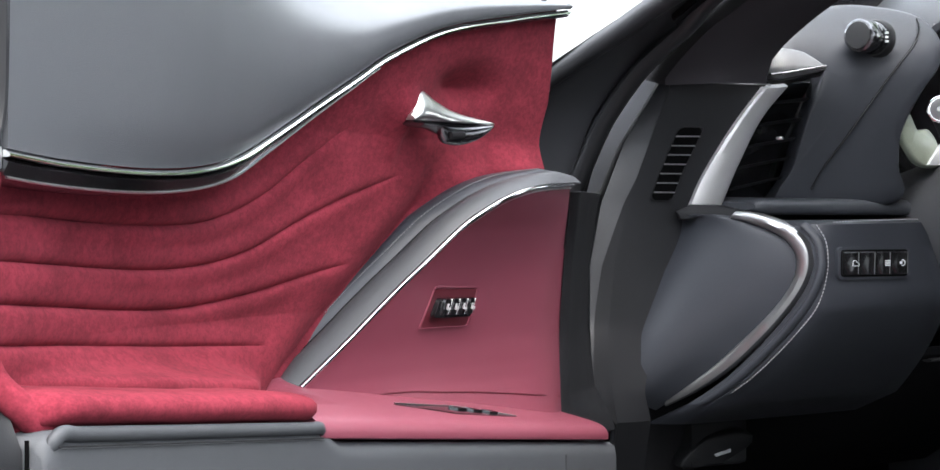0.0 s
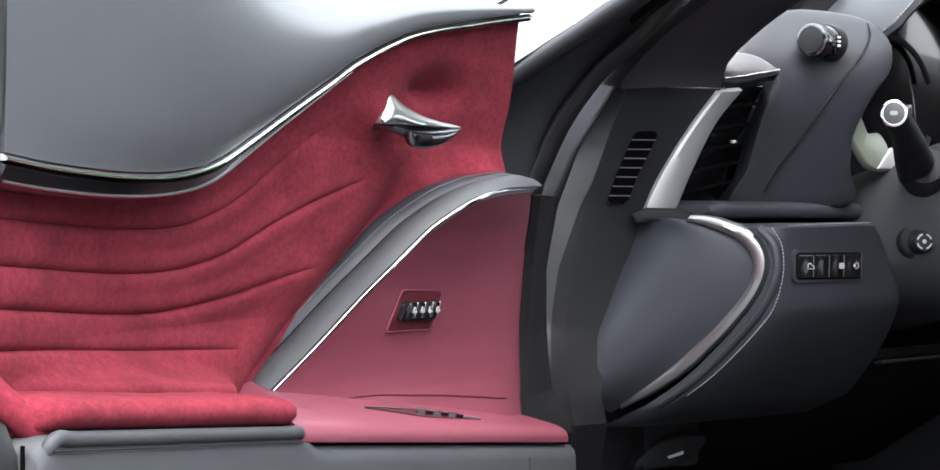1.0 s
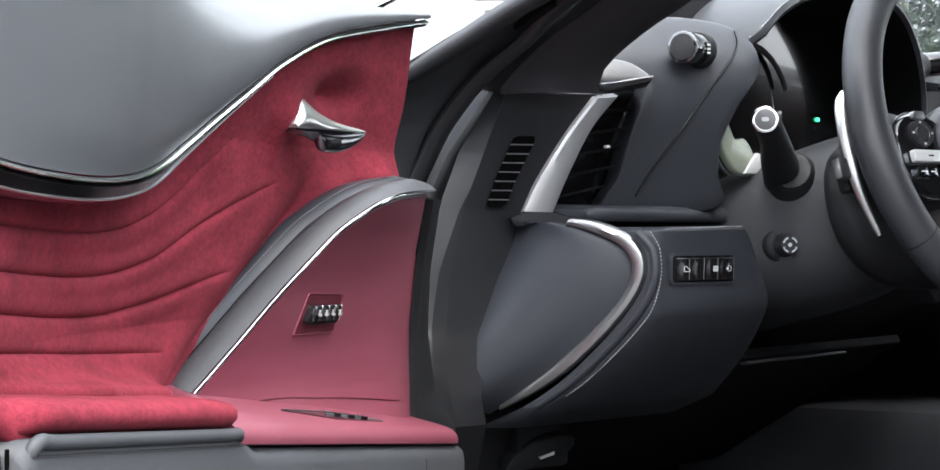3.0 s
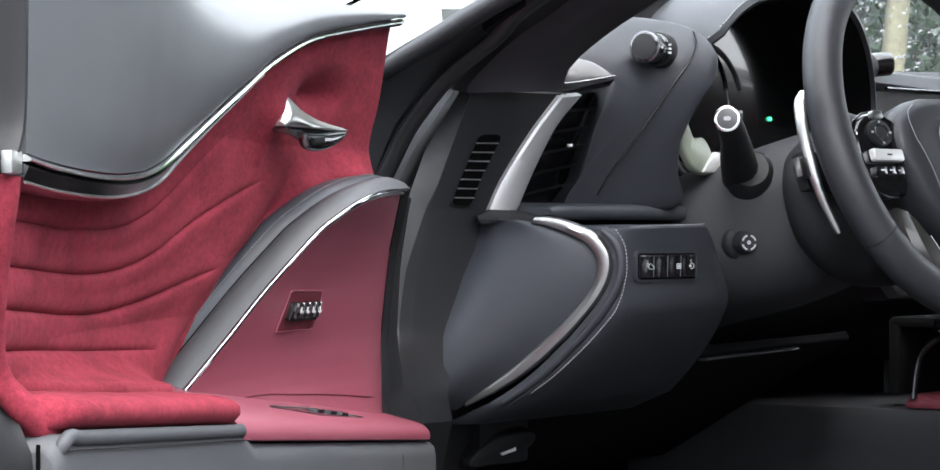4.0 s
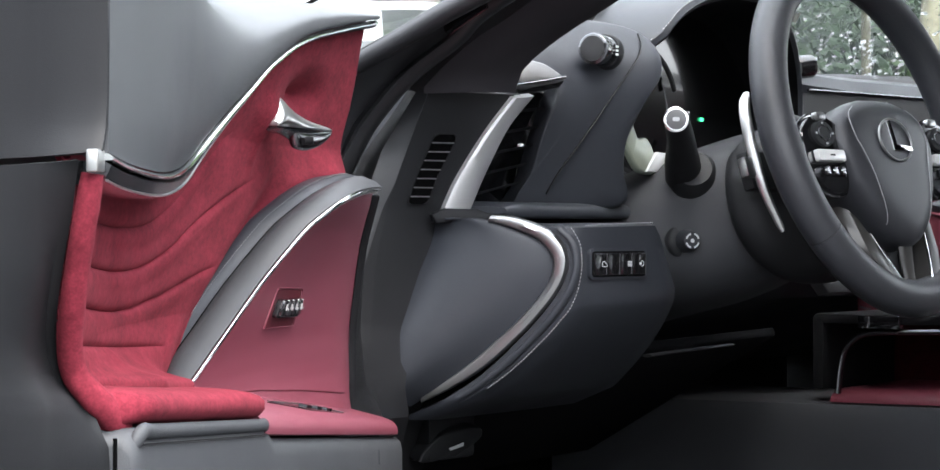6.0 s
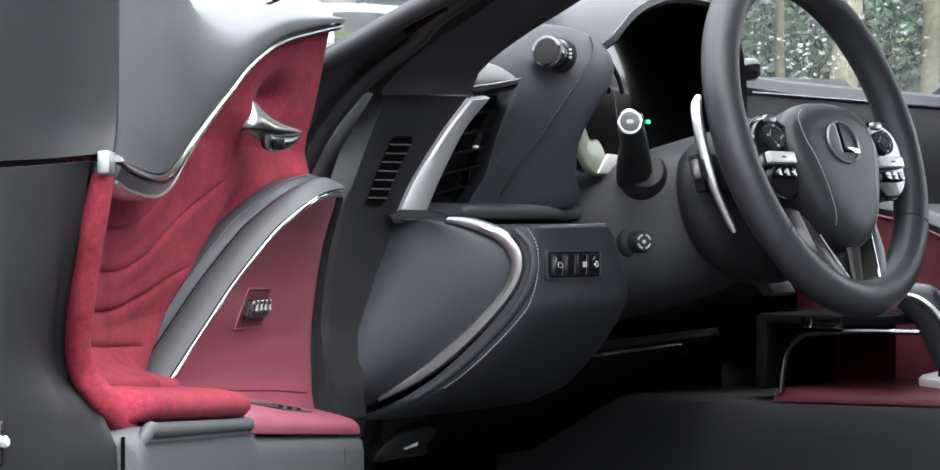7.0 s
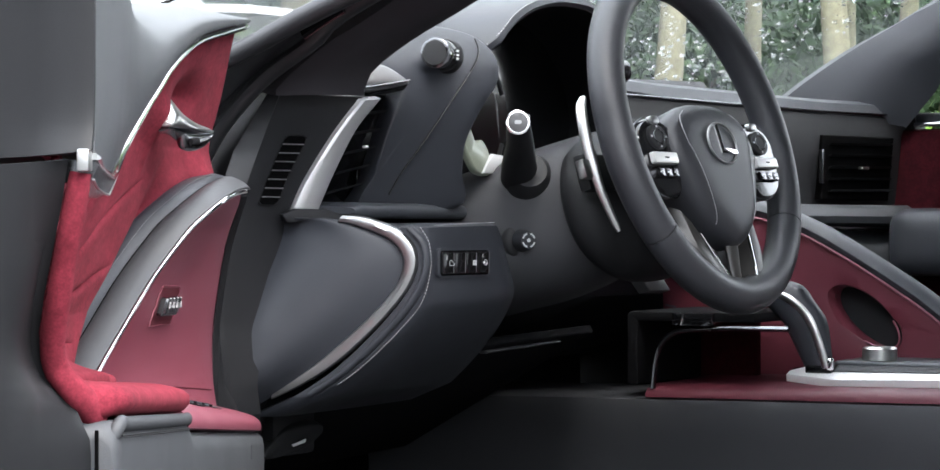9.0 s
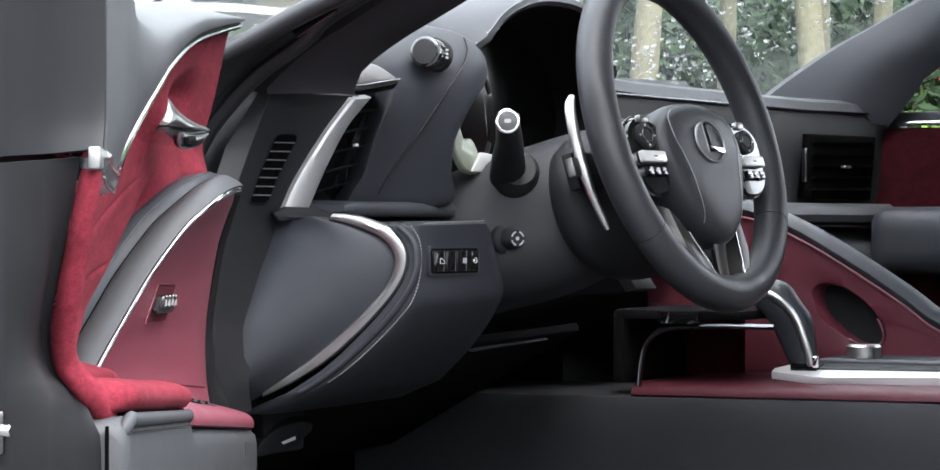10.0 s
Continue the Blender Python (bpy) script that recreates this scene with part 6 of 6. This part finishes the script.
part("bay_shade_roof", block((0.20, 0.17, 0.012), (0.46, 0.205, 0.601), 0.004), VOID, bay, "black sheet for shade in the top of the bay")
sock = part("socket_panel", block((0.012, 0.055, 0.016), (0.358, 0.200, 0.598), 0.002), GLOSS_BLACK, bay, "black socket panel")
part("socket_rim", block((0.006, 0.012, 0.014), (0.353, 0.218, 0.598), 0.001), CHROME, sock, "chrome rim")

# Tall burgundy wall with an oval grab opening.
wall = thing("grab_wall", (0.60, 0.05, 0.52), "tall burgundy leather console wall with an oval grab opening", "console wall")
WX = 0.600
edge = spline([(0.36, 0.745), (0.224, 0.725), (0.154, 0.702), (0.082, 0.664), (0.001, 0.614), (-0.053, 0.577), (-0.14, 0.545), (-0.30, 0.53)], 60)
hole = [(0.068 + 0.046 * math.cos(a), 0.595 + 0.030 * math.sin(a) + 0.56 * 0.046 * math.cos(a)) for a in np.linspace(0, 2 * math.pi, 60, endpoint=False)]
rows = []
outer_loop = []
for y, z in hole:
    d = Vector((y - 0.062, z - 0.597)).normalized()
    for k in np.linspace(0.01, 1.2, 400):
        q = Vector((0.062, 0.597)) + d * k
        if q.y > between(q.x, edge[::-1, 0], edge[::-1, 1]) or q.y < 0.518 or q.x > 0.355 or q.x < -0.28:
            break
    outer_loop.append((q.x, q.y))
for x, k in ((WX + 0.03, 0.0), (WX + 0.010, 0.0), (WX + 0.002, 0.03), (WX, 0.10), (WX, 0.5), (WX, 1.0), (WX + 0.045, 1.0)):
    rows.append([(x, h[0] + (o[0] - h[0]) * k, h[1] + (o[1] - h[1]) * k) for h, o in zip(hole, outer_loop)])
part("wall_skin", grid_bm(rows, True, False), CONSOLE_RED, wall, "burgundy leather wall")
part("wall_back", facet([(WX + 0.035, 0.36, 0.735), (WX + 0.035, 0.15, 0.69), (WX + 0.035, -0.05, 0.57), (WX + 0.035, -0.28, 0.525), (WX + 0.035, -0.28, 0.515), (WX + 0.035, 0.36, 0.515)], 0.012, 0.001, 0, (-1, 0, 0)), SOFT_BLACK, wall, "black lining")
part("wall_rail", sweep([(WX + 0.018, y, z + 0.010) for y, z in edge[4:]], 0.045, 0.026, 50, (1, 0, 0), 12), LEATHER, wall, "padded grey leather rail")
part("wall_piping", sweep([(WX - 0.002, y, z - 0.0005) for y, z in edge[4:]], 0.004, 0.004, 50, (1, 0, 0), 8), BURGUNDY, wall, "burgundy piping")
part("hole_lip", sweep([(WX - 0.001, y, z) for y, z in hole[24:46]], 0.004, 0.003, 30, (1, 0, 0), 8), BURGUNDY, wall, "opening lip")

# ================= shell of the cabin =================
def structure(name, bm, mat, label=""):
    ob = part(name, bm, mat, None)
    tagged(ob, label, "", "", "structure")
    return ob


structure("floor", block((1.62, 2.6, 0.15), (0.36, -0.55, 0.075), 0.01), CARPET, "black carpeted car floor")
structure("firewall", block((1.50, 0.06, 0.80), (0.38, 0.78, 0.46), 0.01), SOFT_BLACK, "black firewall")
structure("kick_wall", block((0.05, 0.66, 0.88), (1.165, 0.52, 0.44), 0.01), SOFT_BLACK, "black footwell side wall")
# Roof and quarter walls are added out of view to hold back sky light.
structure("roof", block((1.50, 1.75, 0.05), (0.37, -0.90, 1.24), 0.02), SOFT_BLACK, "dark roof lining")
structure("light_block_right", block((0.06, 1.25, 0.45), (1.15, -1.15, 1.05), 0.01), SOFT_BLACK, "unseen dark side wall that holds back light")
structure("light_block_left", block((0.06, 0.95, 1.0), (-0.42, -1.28, 0.75), 0.01), SOFT_BLACK, "unseen dark side wall that holds back light")
structure("rear_wall", block((1.40, 0.05, 1.1), (0.37, -1.75, 0.65), 0.01), SOFT_BLACK, "dark rear wall")

right_door = thing("passenger_door", (1.14, -0.3, 0.15), "closed passenger door with burgundy suede panel and grey top", "car door")
part("door_panel", block((0.05, 1.60, 0.56), (1.155, -0.28, 0.58), 0.012), SHADED_SUEDE, right_door, "suede door panel darkened for cabin shade")
part("door_top", block((0.075, 1.24, 0.016), (1.170, -0.43, 0.876), 0.006, 0, 3), LEATHER, right_door, "grey leather door top")
part("door_armrest", block((0.10, 1.25, 0.10), (1.090, -0.42, 0.690), 0.035, 0, 4), LEATHER, right_door, "grey leather armrest")
part("door_strip", block((0.008, 1.24, 0.007), (1.133, -0.43, 0.866), 0.001), CHROME, right_door, "chrome strip")
part("door_lower", block((0.09, 1.30, 0.20), (1.16, -0.43, 0.26), 0.01), LEATHER, right_door, "grey lower door panel")

right_pillar = thing("passenger_pillar_trim", (1.10, 0.30, 0.88), "grey windscreen pillar trim on the passenger side", "pillar trim")
rows = []
for a, b in zip(spline([(1.09, 0.40, 0.895), (1.085, 0.350, 0.930), (1.08, 0.262, 0.982), (1.075, 0.134, 1.048), (1.0, -0.20, 1.22)], 24), spline([(1.112, 0.195, 0.862), (1.105, 0.162, 0.897), (1.10, 0.137, 0.923), (1.09, 0.10, 0.952), (1.02, -0.25, 1.16)], 24)):
    a, b = Vector(a), Vector(b)
    m = a.lerp(b, 0.5) + Vector((-0.02, -0.015, 0))
    rows.append([a + Vector((0.04, 0.03, 0)), a, a.lerp(m, 0.6) + Vector((-0.004, 0, 0)), m, m.lerp(b, 0.4) + Vector((-0.004, 0, 0)), b, b + Vector((0.05, 0.02, 0))])
part("pillar_cover", thicken(grid_bm(rows), 0.003), LEATHER, right_pillar, "grey pillar cover")

screen = thing("windscreen", (0.37, 0.80, 0.92), "rain-spotted laminated windscreen with a black border", "windscreen")
part("black_border", sweep([(-0.30, 0.60, 0.93), (0.1, 0.70, 0.932), (0.45, 0.72, 0.932), (0.80, 0.68, 0.928), (1.06, 0.50, 0.925)], 0.05, 0.012, 40, (0, 0.8, 0.5), 8), SOFT_BLACK, screen, "black ceramic border")


def screen_point(s, v):
    """A place on the glass: s across from left to right, v up from the scuttle to the roof edge."""
    x = -0.34 + 1.42 * s
    bow = 0.20 * math.sin(math.pi * s)
    return Vector((x * (1 - 0.10 * v) + 0.04 * v, 0.50 + bow - v * (0.82 + 0.1 * math.sin(math.pi * s)), 0.925 + 0.29 * v + 0.03 * v * math.sin(math.pi * s)))


pane = part("glass_pane", thicken(grid_bm([[screen_point(s, v) - Vector((0, 0.002, 0.003)) for s in np.linspace(-0.06, 1.16, 26)] for v in np.linspace(-0.08, 1.02, 14)]), 0.004), GLASS, screen, "clear laminated pane")
pane.visible_shadow = False
rnd = random.Random(7)
bm = bmesh.new()
for k in range(1900):
    s, v = rnd.uniform(0.2, 1.0), rnd.uniform(0.02, 0.62)
    c = screen_point(s, v)
    n = (screen_point(min(s + 0.01, 1), v) - c).cross(screen_point(s, v + 0.01) - c).normalized()
    r = 0.0012 + 0.0030 * rnd.random() ** 2.4
    t1 = n.orthogonal().normalized()
    t2 = n.cross(t1)
    tip = bm.verts.new(c + n * r * 0.80)
    mid = [bm.verts.new(c + n * r * 0.60 + (t1 * math.cos(a) + t2 * math.sin(a)) * r * 0.72) for a in np.linspace(0, 2 * math.pi, 6, endpoint=False)]
    low_ = [bm.verts.new(c + (t1 * math.cos(a) + t2 * math.sin(a)) * r) for a in np.linspace(0, 2 * math.pi, 6, endpoint=False)]
    for i in range(6):
        j = (i + 1) % 6
        bm.faces.new((tip, mid[i], mid[j]))
        bm.faces.new((mid[i], low_[i], low_[j], mid[j]))
    bm.faces.new(low_[::-1])
drops = part("rain_spatter", bm, DROP, screen, "clear raindrops")
drops["kind"] = "stuff"

# Bonnet and wing outside the windscreen.
bonnet = thing("bonnet", (0.37, 1.2, 0.0), "white painted bonnet and wing of the car", "bonnet")


def hood_z(x, y):
    return between(x, [-0.62, -0.60, -0.55, -0.45, -0.30, -0.10, 0.10, 0.37, 0.64, 0.90, 1.05, 1.20], [0.60, 0.84, 0.905, 0.940, 0.965, 0.975, 0.992, 1.0, 0.992, 0.965, 0.94, 0.90]) - 0.10 * (max(y - 0.66, 0) / 1.1) ** 1.6


rows = []
for y in np.linspace(0.70, 1.75, 20):
    rows.append([(x, y, hood_z(x, y)) for x in np.linspace(-0.195, 1.02, 24)])
part("hood_panel", thicken(grid_bm(rows), 0.01), WHITE_PAINT, bonnet, "white bonnet panel")
rows = [[(x, max(0.505, 0.505 + (x + 0.42) * 0.8), hood_z(x, 0.5) - 0.35) for x in np.linspace(-0.201, -0.62, 26)] + [(-0.62, 0.505, 0.0)]]
for y in np.linspace(0.50, 1.75, 24):
    rows.append([(x, y if x < -0.42 else max(y, 0.50 + (x + 0.42) * 0.8), hood_z(x, y)) for x in np.linspace(-0.201, -0.62, 26)] + [(-0.62, y, 0.0)])
part("wing", thicken(grid_bm(rows), 0.01), WHITE_PAINT, bonnet, "white front wing")

rows = []
for s in np.linspace(0, 1, 16):
    x, y = -0.56 + 0.44 * s, 0.43 + 0.14 * s
    rows.append([(x, y, 0.62), (x, y, 0.80), (x, y + 0.002, 0.90), (x, y + 0.008, 0.945 + 0.012 * s), (x, y + 0.03, 0.962 + 0.012 * s), (x, y + 0.12, 0.970 + 0.012 * s)])
part("wing_corner", thicken(grid_bm(rows), 0.006), WHITE_PAINT, bonnet, "white painted rear corner of the wing")
# ================= outdoors =================
gm = bmesh.new()
for q in ((-80, -80), (80, -80), (80, 80), (-80, 80)):
    gm.verts.new((*q, 0.0))
gm.faces.new(gm.verts[:])
structure("ground", gm, ASPHALT, "damp grey asphalt ground")


def leaf_cloud(centre, radius, count, size, rnd, squash=0.8):
    bm = bmesh.new()
    for _ in range(count):
        d = Vector((rnd.gauss(0, 1), rnd.gauss(0, 1), rnd.gauss(0, 1) * squash))
        d = d.normalized() * radius * (rnd.random() ** 0.45) * (0.75 + 0.5 * noise.noise(d * 1.3))
        c = Vector(centre) + d
        a = Vector((rnd.gauss(0, 1), rnd.gauss(0, 1), rnd.gauss(0, 1))).normalized()
        b = a.orthogonal().normalized()
        s = size * rnd.uniform(0.6, 1.5)
        vs = [bm.verts.new(c + a * s), bm.verts.new(c + b * s * 0.45), bm.verts.new(c - a * s), bm.verts.new(c - b * s * 0.45)]
        bm.faces.new(vs)
    return bm


def tree(x, y, height, girth, seed, crown=True, low=1.0):
    rnd = random.Random(seed)
    t = thing("tree", (x, y, 0), "tall tree with a pale trunk and loose green crown", "tree", "trees beyond the car")
    lean = Vector((rnd.uniform(-0.05, 0.05), rnd.uniform(-0.05, 0.05), 1))
    pts = [Vector((x, y, 0)) + lean * (height * k) + Vector((rnd.uniform(-0.06, 0.06), rnd.uniform(-0.06, 0.06), 0)) for k in (0, 0.15, 0.35, 0.6, 0.85)]
    part("trunk", sweep(pts, girth, girth, 20, (1, 0, 0), 10, lambda s: 1.25 - 0.9 * s), BARK, t, "pale trunk")
    for k in range(4):
        a = rnd.uniform(0, 6.28)
        h0 = height * rnd.uniform(0.3, 0.6)
        p0 = Vector((x, y, h0))
        p1 = p0 + Vector((math.cos(a) * 0.8, math.sin(a) * 0.8, 0.7)) * rnd.uniform(0.7, 1.3)
        part("limb", sweep([p0, p0.lerp(p1, 0.5) + Vector((0, 0, 0.12)), p1], girth * 0.35, girth * 0.35, 8, (0, 0, 1), 6, lambda s: 1 - 0.7 * s), BARK, t)
    if crown:
        part("crown", leaf_cloud((x, y, height * 0.80), height * 0.30, 8000, 0.05, rnd, 1.0), LEAF, t, "loose green crown")
    return t


def bush(x, y, r, seed, mat=LEAF, leaf=0.048, label="dense green leafy shrub behind the trees", count=13000):
    rnd = random.Random(seed)
    t = thing("shrub", (x, y, 0), label, "shrub", "shrubs beyond the car")
    for k in range(5):
        a = k * 1.26
        part("stem", sweep([(x, y, 0), (x + 0.2 * r * math.cos(a), y + 0.2 * r * math.sin(a), r * 0.5), (x + 0.5 * r * math.cos(a), y + 0.5 * r * math.sin(a), r * 1.0)], 0.04, 0.04, 6, (1, 0, 0), 5), BARK, t)
    part("foliage", leaf_cloud((x, y, r * 0.95), r * 1.05, count, leaf, rnd, 0.95), mat, t, "dense small leaves")
    return t


place = random.Random(3)
for k, az in enumerate(np.linspace(24, 88, 26)):
    d = place.uniform(9.0, 15.0)
    a = radians(az + place.uniform(-1.2, 1.2))
    if 58.5 < math.degrees(a) < 78:
        continue
    tree(-2.2 + d * math.sin(a), -1.1 + d * math.cos(a), place.uniform(4.5, 7.0), place.uniform(0.14, 0.28), 100 + k)
for k, (az, d, girth) in enumerate(((60.2, 12, 0.13), (62.9, 14, 0.06), (64.8, 12, 0.145), (66.9, 13, 0.10), (68.5, 11.5, 0.13), (69.1, 13, 0.075), (70.5, 12.5, 0.095))):
    a = radians(az)
    tree(-2.32 + d * math.sin(a), -1.06 + d * math.cos(a), 5.2 + 0.3 * k, girth, 140 + k)
for k, az in enumerate(np.linspace(22, 70, 20)):
    d = place.uniform(15.0, 19.0)
    a = radians(az)
    bush(-2.2 + d * math.sin(a), -1.1 + d * math.cos(a), place.uniform(1.5, 2.4), 300 + k, HEDGE if k % 3 else LEAF)
for k, az in enumerate(np.linspace(20, 72, 14)):
    a = radians(az)
    bush(-2.2 + 23 * math.sin(a), -1.1 + 23 * math.cos(a), place.uniform(3.0, 3.8), 400 + k, HEDGE, 0.075)
for k, (x, y, r) in enumerate(((9.5, 2.3, 0.85), (9.2, 1.3, 0.9), (9.6, 0.3, 0.85), (9.0, -0.7, 0.85))):
    b_ = bush(x, y, r, 500 + k, GRASS, 0.030, "bright green clipped shrub with a few red flowers", 26000)
    part("blossom", leaf_cloud((x - 0.85, y + 0.17, r * 1.68), 0.11, 220, 0.020, random.Random(600 + k), 0.4), FLOWER, b_, "red blossom")
# Verge of bright grass and red flowers beyond the passenger window.
rnd = random.Random(11)
bm = bmesh.new()
for k in range(6000):
    x, y = rnd.uniform(5.0, 12.5), rnd.uniform(-1.0, 9.0)
    h, a = rnd.uniform(0.12, 0.30), rnd.uniform(0, 6.28)
    d = Vector((math.cos(a), math.sin(a), 0)) * 0.03
    c = Vector((x, y, 0))
    bm.faces.new([bm.verts.new(c - d), bm.verts.new(c + d), bm.verts.new(c + Vector((rnd.uniform(-0.05, 0.05), rnd.uniform(-0.05, 0.05), h)))])
g_ = part("grass", bm, GRASS, None)
tagged(g_, "bright green verge grass", "grass", "", "stuff")


# Unseen plain walls, added behind the viewer to close the place and shape light.
WALL = material("light_wall_grey", (0.46, 0.465, 0.455), 0.9, 0, 0.2, 0.25, 40, 0.2, 0.6)
structure("light_wall_south", block((22, 0.3, 3.6), (-3, -8.5, 1.8), 0.02), WALL, "added unseen wall that shapes the light")
structure("light_wall_west", block((0.3, 20, 3.6), (-9.0, 0.5, 1.8), 0.02), WALL, "added unseen wall that shapes the light")
